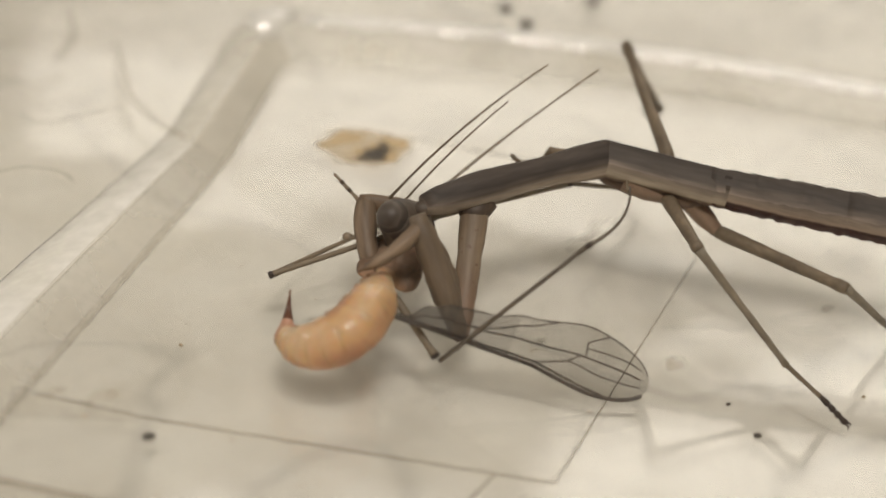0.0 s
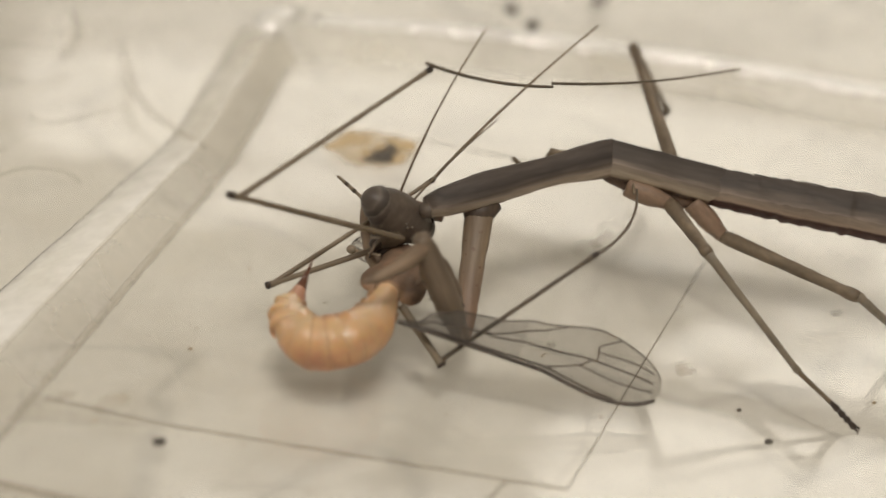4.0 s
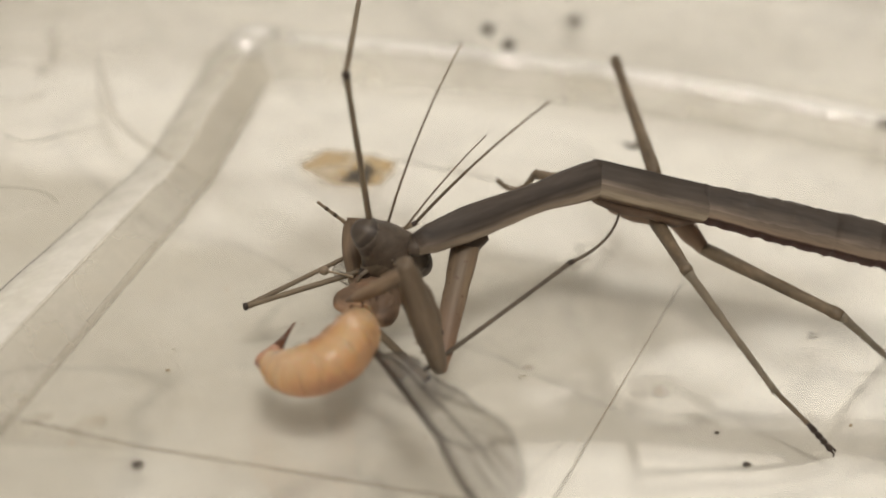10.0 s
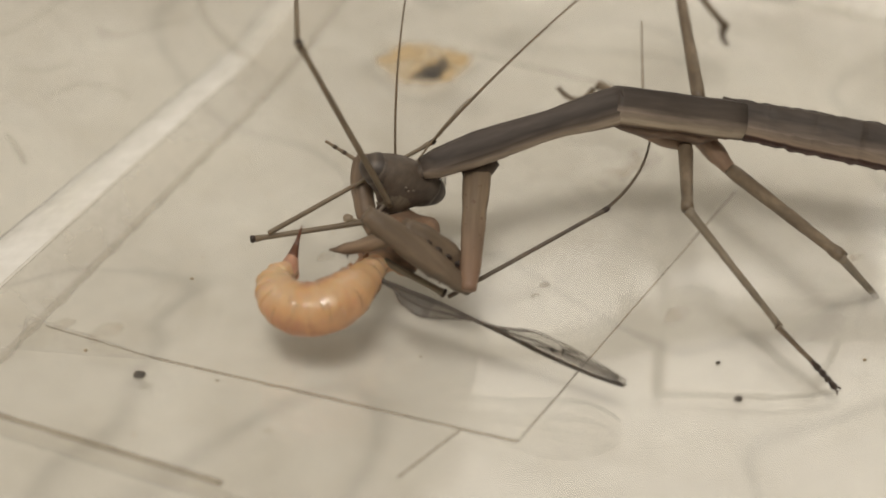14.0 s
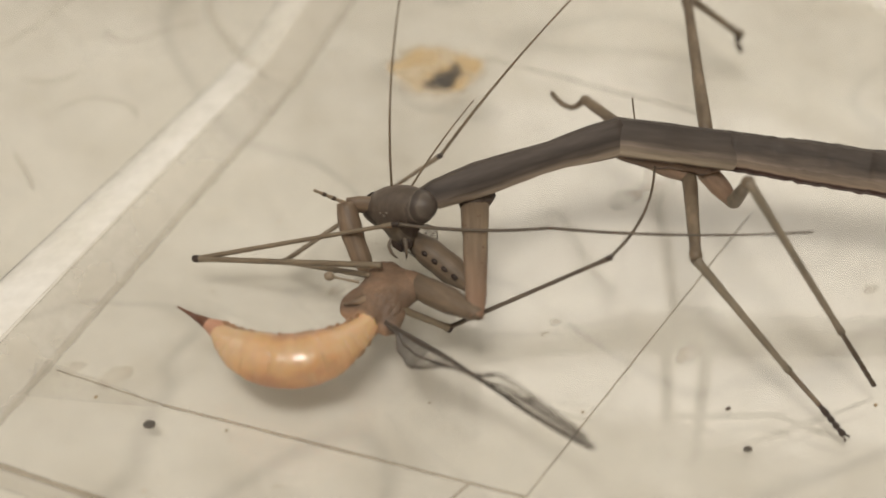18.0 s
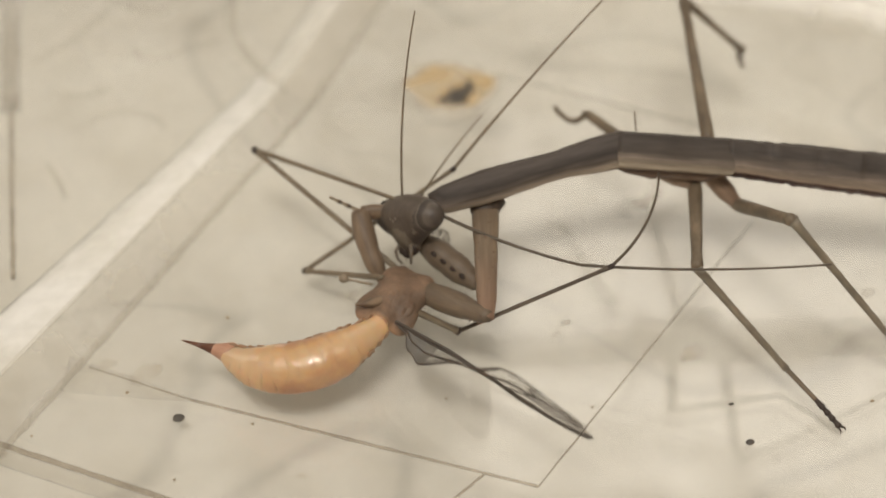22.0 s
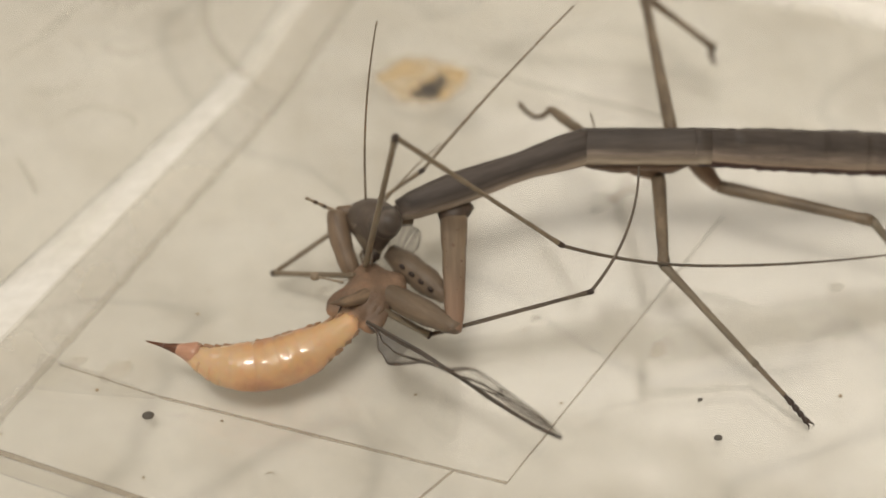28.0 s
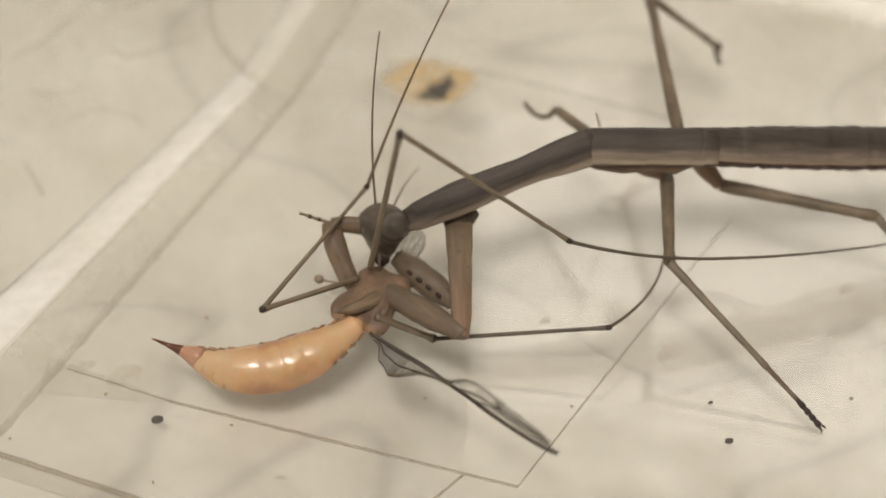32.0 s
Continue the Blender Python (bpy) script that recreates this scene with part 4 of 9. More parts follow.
fore_femur = part("fore_femur", limb(9.1, lerp_stops((0, 0.45), (0.12, 0.72), (0.4, 1.0), (0.8, 0.92), (1, 0.65)), 20, flat=(1.02, 0.98), sides=16, start=-0.3), M_FEMUR, mantis, "thick brown grasping thigh")
fore_tibia = part("fore_tibia", limb(5.6, lerp_stops((0, 0.6), (0.25, 0.62), (0.7, 0.45), (1, 0.1)), 16, side=0.5, sides=12), M_FORE, mantis, "curved grasping shin over the prey")


def spines(parent, length, count, reach, y, z, mat, tilt=0.3):
    for k in range(count):
        bm = bmesh.new()
        x = length * (0.2 + 0.65 * k / max(1, count - 1))
        r = reach * (1.0 if k % 2 else 0.65)
        tube(bm, [(x, y, z), (x + r * tilt, y * 1.3, z - r * 0.6), (x + r * tilt * 1.7, y * 1.4, z - r)], [0.11, 0.07, 0.015], 6)
        part("spine", bm, mat, parent)


spines(fore_femur, 8.4, 8, 0.5, 0.25, -0.62, M_FOOT)
spines(fore_tibia, 5.0, 6, 0.6, 0.2, -0.35, M_DARK)
# far foreleg
far_tibia = part("fore_tibia", limb(5.9, lerp_stops((0, 0.72), (0.25, 0.88), (0.7, 0.78), (1, 0.4)), 16, side=-0.3, sides=12), M_FORE, mantis, "brown shin with a row of pale spines")
spines(far_tibia, 5.4, 9, 0.5, -0.45, -0.1, M_SPINE, 0.5)
far_femur = part("fore_femur", limb(6.0, lerp_stops((0, 0.5), (0.2, 0.75), (0.6, 0.85), (1, 0.5)), 14, flat=(0.7, 1), sides=12), M_FORE, mantis, "brown grasping thigh behind the head")
far_tarsus = part("fore_tarsus", limb(2.7, lerp_stops((0, 0.17), (0.35, 0.12), (0.4, 0.17), (0.6, 0.11), (0.65, 0.16), (0.85, 0.1), (1, 0.13)), 20, sides=8), M_TOE, mantis, "thin jointed foot held up")
for x in (0.9, 1.7):
    part("foot_band", limb(x + 0.28, lambda u: 0.165, 3, sides=8, start=x), M_FOOT, far_tarsus, "dark band on the foot")
spot_femur = part("fore_femur", limb(6.0, lerp_stops((0, 0.7), (0.3, 1.12), (0.65, 1.14), (0.92, 0.75), (1, 0.4)), 18, flat=(0.95, 1), sides=16), M_FEMUR, mantis, "brown thigh with a row of dark spots inside")
for k in range(4):
    bm = bmesh.new()
    blob(bm, (1.9 + 0.95 * k, -0.80, 0.66), (0.30, 0.17, 0.22), 8, 12, 0.2, k)
    part("spot", bm, M_DARK, spot_femur, "dark oval spot")

# walking legs
LEGR = lerp_stops((0, 0.52), (0.1, 0.57), (0.5, 0.49), (0.9, 0.42), (0.95, 0.5), (1, 0.44))
TIBR = lerp_stops((0, 0.40), (0.05, 0.33), (0.5, 0.27), (0.95, 0.24), (1, 0.3))
mid_coxa = part("coxa", limb(3.5, lerp_stops((0, 0.8), (0.5, 0.85), (0.85, 0.65), (1, 0.5)), 10, sides=12), M_COXA, mantis, "pinkish-brown hip joint")
mid_femur = part("femur", limb(8.9, LEGR, 16), M_LEG, mantis)
mid_tibia = part("tibia", limb(10.5, TIBR, 16), M_SHIN, mantis, "thin grey-brown shin")


def tarsus(length, name="tarsus"):
    """A foot: one long plain joint, then four short dark ones with two claws."""
    bm = bmesh.new()
    tube(bm, [(-0.1, 0, 0), (0.15, 0, 0), (0.5 * length, 0, 0), (0.56 * length, 0, 0)], [0.26, 0.2, 0.17, 0.2], 10)
    foot = part(name, bm, M_LEG, mantis, "thin brown jointed foot")
    bm = bmesh.new()
    joints = (0.55, 0.70, 0.80, 0.89, 1.0)
    for k, (a, b) in enumerate(zip(joints, joints[1:])):
        x0, x1, z = a * length, b * length, -0.05 * k
        tube(bm, [(x0, 0, z), (x0 + (x1 - x0) * 0.3, 0, z), (x1 - 0.1, 0, z - 0.04), (x1 + 0.05, 0, z - 0.08)], [0.16, 0.18, 0.27, 0.16], 10)
    part("toe_joint", bm, M_DARK, foot, "short dark toe joints")
    for s in (-1, 1):
        bm = bmesh.new()
        tube(bm, [(length - 0.05, s * 0.08, -0.2), (length + 0.3, s * 0.22, -0.1), (length + 0.5, s * 0.3, -0.35)], [0.1, 0.08, 0.02], 6)
        part("claw", bm, M_DARK, foot, "small dark claw")
    return foot


mid_tarsus = tarsus(5.9)
hind_coxa = part("coxa", limb(3.5, lerp_stops((0, 0.8), (0.5, 0.8), (0.85, 0.62), (1, 0.5)), 10, sides=12), M_COXA, mantis, "pinkish-brown hip joint")
hind_femur = part("femur", limb(12.2, LEGR, 18), M_LEG, mantis)
hind_tibia = part("tibia", limb(14.0, TIBR, 18), M_SHIN, mantis, "thin grey-brown shin")
bm = bmesh.new()
for a, z in zip((13.9, 16.6, 17.6, 18.3), (16.6, 17.6, 18.3, 19.2)):
    tube(bm, [(a, 0, 0), (a + 0.2, 0, 0), (z - 0.08, 0, 0), (z, 0, 0)], [0.16, 0.17, 0.2, 0.14], 8)
part("tarsus", bm, M_FOOT, hind_tibia, "thin dark jointed foot")
far_hind_femur = part("femur", limb(15.2, lerp_stops((0, 0.52), (0.1, 0.54), (0.5, 0.46), (0.9, 0.4), (0.96, 0.5), (1, 0.42)), 18), M_LEG, mantis, "dark hind thigh held up")
far_hind_tibia = part("tibia", limb(8.0, lerp_stops((0, 0.36), (0.5, 0.27), (0.93, 0.27), (1, 0.42)), 18), M_LEG, mantis)
bm = bmesh.new()
tube(bm, [(1.5 * u, 0, -0.55 * math.sin(u * math.pi) ** 0.8) for u in (k / 12 for k in range(13))], [0.34, 0.38, 0.34, 0.3] + [0.26 - 0.012 * k for k in range(9)], 8)
far_hind_tarsus = part("tarsus", bm, M_FOOT, mantis, "short curled dark foot")
far_mid_femur = part("femur", limb(6.3, lerp_stops((0, 0.45), (0.5, 0.42), (1, 0.4)), 14), M_LEG, mantis)
bm = bmesh.new()
hook = [(2.9 * u, 0, -1.15 * math.sin(u * math.pi) ** 0.8) for u in (k / 16 for k in range(17))]
tube(bm, hook, [0.26 - 0.07 * k / 16 for k in range(17)], 8)
far_mid_tarsus = part("tarsus", bm, M_LEG, mantis, "curled foot behind the thorax")

# ---- crane fly ----
FLY_AT = Vector((-5, -9, 0)) * MM
fly = new("crane_fly")
fly.location = FLY_AT
tagged(fly, "half-eaten crane fly with a fat orange abdomen, held by the mantis", "crane fly")


def fused(bm, lobes, rough, seed, rings=44, sides=64):
    """One soft mass round several ellipsoids (centre, size) that have grown together, with an uneven skin."""
    c = np.array([p for p, _ in lobes])
    r = np.array([q for _, q in lobes])
    heart = c.mean(axis=0)
    for v in blob(bm, (0, 0, 0), (1, 1, 1), rings, sides):
        d = np.array(v.co.normalized())
        steps = np.linspace(6.0, 0.05, 160)
        field = np.exp(3.2 * (1 - ((((heart + d * steps[:, None])[:, None, :] - c) / r) ** 2).sum(axis=2) ** 0.5)).sum(axis=1)
        out = steps[np.argmax(field >= 1.0)]
        p = Vector(heart + d * out)
        q = p * 0.8 + Vector((seed, 0, 0))
        v.co = p + Vector(d) * rough * (noise.fractal(Vector((q.x * 0.7, q.y * 1.6, q.z)), 0.8, 2.2, 4) + 0.5 * noise.ridged_multi_fractal(q * 0.8, 0.9, 2.1, 3, 0.9, 2.0) - 0.6)
    return bm


THORAX = [((0.2, -0.5, -1.0), (2.2, 1.7, 1.1)), ((1.7, -1.9, -0.9), (1.3, 1.1, 0.5)), ((-1.3, -1.5, -1.0), (1.3, 1.1, 0.6)),
          ((-1.4, 0.6, -1.1), (1.3, 1.1, 0.7)), ((1.5, 1.0, -1.2), (1.2, 0.8, 0.5)), ((2.8, -0.4, -0.5), (1.1, 0.75, 0.6))]
prey_thorax = part("thorax", fused(bmesh.new(), THORAX, 0.13, 3), M_FLYTHORAX, fly, "chewed mottled brown thorax")
for k, (c, s) in enumerate((((1.5, -1.9, -0.62), (1.1, 0.75, 0.22)), ((-0.6, -1.5, -0.55), (1.0, 0.6, 0.2)), ((0.4, 0.7, -0.55), (1.2, 0.42, 0.22)))):
    part("torn_flap", fused(bmesh.new(), [(c, s), (Vector(c) + Vector((0.5, 0.35, -0.1)), [0.6 * r for r in s])], 0.1, 11 * k, 20, 28), M_FLYTHORAX, prey_thorax)
LAB, SEGS = 13.0, 15
SEG_R = (0.78, 1.2, 1.6, 1.86, 1.97, 1.96, 1.86, 1.6, 1.2)
GIRTH = lerp_stops(*[(k * LAB / 9, r) for k, r in enumerate(SEG_R)], (LAB, 0.5))


def girth(s):
    """The abdomen's radius at s along it, evened out."""
    fold = 0.02 * (1 - abs(math.sin(math.pi * (s + 0.4) * 8 / LAB))) ** 2.5
    return sum(GIRTH(max(0.0, s + d)) for d in (-1.2, -0.6, 0.0, 0.6, 1.2)) / 5 * (1 - fold)


segments = []
for k in range(SEGS):
    bm = bmesh.new()
    l = LAB / SEGS
    r0 = girth(k * l)
    at = (-0.45, -0.2, 0.0, 0.12, l * 0.3, l * 0.5, l * 0.7, l - 0.12, l, l + 0.2, l + 0.45)
    dip = (0.05, 0.018, 0.004, 0.001, 0, 0, 0, 0.001, 0.004, 0.018, 0.05)
    rad = [girth(k * l + x) - d * r0 for x, d in zip(at, dip)]
    if k == SEGS - 1:
        rad[-4:] = [0.66, 0.6, 0.42, 0.1]
    if k == 0:
        rad[:2] = [0.3, 0.58]
    rings = tube(bm, [(x, 0, 0) for x in at], rad, 32, (1, 0.94))
    for v in bm.verts:
        f = 0.07 * noise.fractal(Vector((v.co.x + k * l, v.co.y, v.co.z)) * 0.6, 0.8, 2.0, 2)
        v.co.y, v.co.z = v.co.y * (1 + f), v.co.z * (1 + f)
    place = bm.verts.layers.float_vector.new("along_body")
    for v in bm.verts:
        v[place] = Vector((v.co.x + k * l, v.co.y, v.co.z)) * MM
    seg = part("abdomen_ring", bm, M_SKIN, fly, "fat glossy orange ring")
    bm = bmesh.new()
    rnd = random.Random(k)
    blob(bm, (l * 0.5 + rnd.uniform(-0.1, 0.1), -girth(k * l + l * 0.5) * 0.90, rnd.uniform(-0.2, 0.2)), (l * rnd.uniform(0.45, 0.65), rnd.uniform(0.16, 0.24), 0.5), 10, 14, 0.5, k * 3)
    if k < 5:
        blob(bm, (l * 0.4, girth(k * l + l * 0.5) * 0.90, rnd.uniform(-0.3, 0.1)), (l * rnd.uniform(0.45, 0.6), rnd.uniform(0.13, 0.19), 0.5), 10, 14, 0.5, k * 3 + 1)
    part("back_fold", bm, M_TERGITE, seg, "small brown folds along the edges")
    segments.append(seg)
bm = bmesh.new()
tube(bm, [(0.5, 0, 0), (0.8, 0, 0), (1.2, 0, 0), (1.6, 0, 0), (1.9, 0, 0)], [0.34, 0.44, 0.36, 0.24, 0.14], 14)
for s in (-1, 1):
    tube(bm, [(1.5, s * 0.1, 0), (2.1, s * 0.07, 0.02), (3.3, s * 0.02, 0.06)], [0.18, 0.1, 0.025], 8)
ovipositor = part("ovipositor", bm, M_OVI, fly, "pointed dark red-brown egg spike")
bm = bmesh.new()
tube(bm, [(-0.8, 0, 0), (-0.4, 0, 0), (0.0, 0, 0), (0.45, 0, 0), (0.9, 0, 0), (1.1, 0, 0)], [0.8, 0.86, 0.74, 0.56, 0.43, 0.2], 18)
for v in bm.verts:
    v.co *= 1 + 0.05 * noise.noise(v.co * 1.8)
part("tail_ring", bm, M_TAIL, ovipositor, "pinkish tapering last ring")
bm = limb(2.3, lerp_stops((0, 0.10), (0.75, 0.07), (0.8, 0.1), (1, 0.1)), 12, sides=8)
blob(bm, (2.5, 0, 0), (0.42, 0.36, 0.34), 8, 10)
haltere = part("haltere", bm, M_TOE, fly, "small pale club behind the wing")


WING_WIDE = lerp_stops((0, 0.22), (0.06, 0.36), (0.13, 1.5), (0.22, 2.1), (0.34, 2.35), (0.5, 3.1), (0.74, 4.4), (1, 4.4))


def wing_point(u, v):
    """The front edge runs nearly straight along X; the film spreads from it to +Y, round at the tip."""
    close = math.sqrt(max(0.0, 1 - (max(0.0, u - 0.74) / 0.26) ** 2))
    w = WING_WIDE(u)
    lead = 0.42 * w * (1 - close) * 1.05
    return Vector((19.0 * u, lead + w * close * v - 4.0 * max(0.0, u - 0.56) * (1.45 - u), 0.18 * math.sin(u * 9) * (v - 0.3) * min(1, u * 4)))


VEINS = [((0, 0.02), (0.35, 0.0), (0.7, 0.0), (0.9, 0.0), (0.985, 0.0), 0.12), ((0.03, 0.15), (0.3, 0.10), (0.6, 0.09), (0.84, 0.05), 0.06),
         ((0.05, 0.55), (0.3, 0.50), (0.56, 0.47), (0.74, 0.52), (0.96, 0.60), 0.055), ((0.03, 1), (0.3, 1.0), (0.7, 1.0), (0.9, 1.0), (0.985, 1.0), 0.042),
         ((0.30, 0.50), (0.48, 0.78), (0.60, 0.99), 0.045), ((0.56, 0.09), (0.63, 0.26), (0.68, 0.36), (0.72, 0.51), 0.05),
         ((0.68, 0.36), (0.82, 0.33), (0.97, 0.36), 0.045), ((0.74, 0.52), (0.73, 0.75), (0.80, 0.98), 0.048),
         ((0.735, 0.66), (0.84, 0.74), (0.955, 0.84), 0.045)]


def make_wing(parent, u0, u1, name, label):
    """The film and veins of the wing between two shares of its length."""
    bm = bmesh.new()
    nu, nv = max(1, int(100 * (u1 - u0))), 16
    grid = [[bm.verts.new(wing_point(u0 + (u1 - u0) * i / nu, j / nv)) for j in range(nv + 1)] for i in range(nu + 1)]
    for i in range(nu):
        for j in range(nv):
            f = bm.faces.new((grid[i][j], grid[i + 1][j], grid[i + 1][j + 1], grid[i][j + 1]))
            u = u0 + (u1 - u0) * (i + 0.5) / nu
            f.material_index = 2 if u < 0.24 else 1 if u < 0.46 else 0
    bmesh.ops.remove_doubles(bm, verts=bm.verts[:], dist=0.002)
    w = part(name, bm, M_WING, parent, label)
    w.data.materials.append(M_SMOKY)
    w.data.materials.append(M_ROOT)
    for *pts, r in VEINS:
        spine = []
        for (a, v0), (b, v1) in zip(pts, pts[1:]):
            steps = 60
            spine += [(a + (b - a) * s / steps, v0 + (v1 - v0) * s / steps) for s in range(steps + 1)]
        spine = [p for p in spine if u0 - 0.006 <= p[0] <= u1 + 0.006]
        spine = [p for k, p in enumerate(spine) if k == 0 or p != spine[k - 1]]
        if len(spine) > 12:
            spine = spine[::3] + spine[-1:]
        if len(spine) < 2:
            continue
        bm = bmesh.new()
        tube(bm, [wing_point(*p) for p in spine], [r * 1.2] * len(spine), 6)
        part("vein", bm, M_VEIN, w)
    return w


WING_CUTS = [0.0] + [0.16 + 0.0125 * k for k in range(40)] + [1.0]
wing = [make_wing(fly, a, c, "wing_panel", "smoky clear panel of the long wing") for a, c in zip(WING_CUTS, WING_CUTS[1:])]
bm = bmesh.new()
rim = [bm.verts.new((1.6 + 1.7 * math.cos(a) * (1 + 0.12 * math.sin(3 * a)), 1.25 * math.sin(a) * (1 + 0.1 * math.cos(2 * a)), 0.15 * math.sin(2 * a))) for a in (2 * math.pi * k / 28 for k in range(28))]
mid = bm.verts.new((1.6, 0, 0.12))
for k in range(28):
    bm.faces.new((rim[k], rim[(k + 1) % 28], mid))
bmesh.ops.solidify(bm, geom=bm.faces[:], thickness=0.05)
wing2 = part("torn_wing", bm, M_WING, fly, "torn grey stump of the second wing")
for y in (-0.45, 0.05, 0.5):
    bm = bmesh.new()
    tube(bm, [(0.1 + 3.0 * u, y * (0.4 + 1.4 * u - 0.7 * u * u), 0.1) for u in (k / 8 for k in range(9))], [0.035] * 9, 6)
    part("vein", bm, M_VEIN, wing2)
bm = bmesh.new()
ring = [(1.6 + 1.7 * math.cos(a) * (1 + 0.12 * math.sin(3 * a)), 1.25 * math.sin(a) * (1 + 0.1 * math.cos(2 * a)), 0.15 * math.sin(2 * a)) for a in (2 * math.pi * k / 28 for k in range(29))]
tube(bm, ring, [0.045] * 29, 6)
part("vein", bm, M_VEIN, wing2)


def fly_leg(name, length, r0, r1, sag=0.0, knob=True, side=0.0, skin=M_FLYLEG):
    bm = limb(length, lerp_stops((0, r0), (0.9, r1), (0.97, r1 * 1.35 if knob else r1), (1, r1)), 26, sag=sag, side=side, sides=8)
    leg = part(name, bm, skin, fly, "thin brown leg joint")
    if knob:
        bm = limb(length + 0.15, lerp_stops((0, r1 * 1.02), (0.4, r1 * 1.15), (0.8, r1 * 1.5), (1, r1 * 1.1)), 10, sides=8, start=length * 0.94)
        for v in bm.verts:
            v.co.y, v.co.z = v.co.y + side * 0.2 * 0.5, v.co.z
        part("knee", bm, M_DARK, leg, "dark joint at the end of the leg")
    return leg


leg1_femur = fly_leg("femur", 5.0, 0.3, 0.26)
leg1_tibia = fly_leg("tibia", 13.2, 0.17, 0.15, skin=M_FLYSHIN)
leg1_foot = fly_leg("tarsus", 9.0, 0.1, 0.06, knob=False)
leg1_tarsus = fly_leg("tarsus", 10.3, 0.13, 0.09, knob=False, side=-0.9, skin=M_FLYSHIN)
leg2_femur = fly_leg("femur", 15.4, 0.24, 0.21)
leg2_tibia = fly_leg("tibia", 16.4, 0.20, 0.16)
leg2_tarsus = fly_leg("tarsus", 11.0, 0.14, 0.115, sag=-0.45, knob=False, skin=M_FLYSHIN)
leg2_toe = fly_leg("tarsus", 18.3, 0.115, 0.08, sag=-0.5, knob=False, skin=M_FLYSHIN)
leg3_femur = fly_leg("femur", 9.0, 0.22, 0.2)
leg3_tibia = fly_leg("tibia", 14.4, 0.19, 0.15)
leg3_tarsus = fly_leg("tarsus", 17.2, 0.13, 0.07, knob=False, sag=0.3)

# ---- what moves ----


def span(origin, rows, upright=False):
    """Poses that lay a part's length from the first point to the second (millimetres)."""
    out, q, last = [], None, None
    for t, a, b in rows:
        a, b = Vector(a) * MM, Vector(b) * MM
        d = (b - a).normalized()
        q = d.to_track_quat("X", "Z") if q is None or upright else last.rotation_difference(d) @ q
        last = d
        out.append((t, Matrix.Translation(a - origin) @ q.to_matrix().to_4x4()))
    return out


def bowed(rows, piece):
    """The two pieces of a drooping limb: rows of seconds, start, a point towards its end, and how far its middle hangs down."""
    out = []
    for t, a, b, drop in rows:
        a, b = Vector(a), Vector(b)
        mid = a + (a + (b - a).normalized() * 11.0 + Vector((0, -0.5, -0.87)) * drop - a).normalized() * 11.0
        end = a + (b - a).normalized() * 27.0
        out.append((t, a, mid) if piece == 0 else (t, mid, end))
    return out


def plane(origin, rows):
    """Poses from an origin, a point along X and a point on the side of Y."""
    out = []
    for t, a, b, c in rows:
        a, b, c = (Vector(p) * MM for p in (a, b, c))
        x = (b - a).normalized()
        z = x.cross(c - a).normalized()
        y = z.cross(x)
        out.append((t, Matrix.Translation(a - origin) @ Matrix((x, y, z)).transposed().to_4x4()))
    return out


WING_ROLL = lerp_stops((0, -0.97), (0.16, -0.96), (0.46, -0.12), (0.64, 0.28), (1, 0.28))


def wing_turned(k, rows):
    """Poses of the wing's panel k: root, tip, a point to its side, roll of the flat wing, share of its twist and sweep."""
    out = []
    for t, root, tip, side, roll, twist, turn in rows:
        root, tip, side = (Vector(p) * MM for p in (root, tip, side))
        x, a = (tip - root).normalized(), (side - root).normalized()
        a0 = math.asin(roll) if roll <= 1 else math.pi - math.asin(2 - roll)
        tilt = (a0 * (1 - twist) + math.asin(WING_ROLL((WING_CUTS[k] + min(0.7, WING_CUTS[k + 1])) / 2)) * twist)
        c = a * math.sin(tilt) + x.cross(a) * math.cos(tilt)
        x, c = x * math.cos(turn) - c * math.sin(turn), c * math.cos(turn) + x * math.sin(turn)
        out.append((t, Matrix.Translation(root - FLY_AT) @ Matrix((x, c, x.cross(c))).transposed().to_4x4()))
    return out


def curled(k, rows):
    """The pose of the abdomen's ring k; rows: seconds, base, then heading, bend, how late it bends, spike's turn and lift (degrees)."""
    u, n, near = Vector((1, 0, 0)), Vector((0, -0.5, 0.87)).normalized(), Vector((0, -0.8, 0.6))
    v = n.cross(u)

    def along(i, heading, bend, hook, spike, lift):
        if i == SEGS:
            a, e = radians(heading + bend + spike), 0.0
        else:
            a, e = radians(heading + bend * ((i + 0.5) / SEGS) ** hook), radians(lift) * math.cos(math.pi * (i + 0.5) / SEGS)
        d = ((u * math.cos(a) + v * math.sin(a)) * math.cos(e) + near * math.sin(e)).normalized()
        return d, n.cross(u * math.cos(a) + v * math.sin(a))
    out = []
    for t, x, y, z, *turns in rows:
        p = Vector((x, y, z)) * MM - FLY_AT
        for i in range(k):
            p += along(i, *turns)[0] * (LAB / SEGS * MM)
        d, side = along(k, *turns)
        side = (side - d * side.dot(d)).normalized()
        out.append((t, Matrix.Translation(p) @ Matrix((d, side, d.cross(side))).transposed().to_4x4()))
    return out


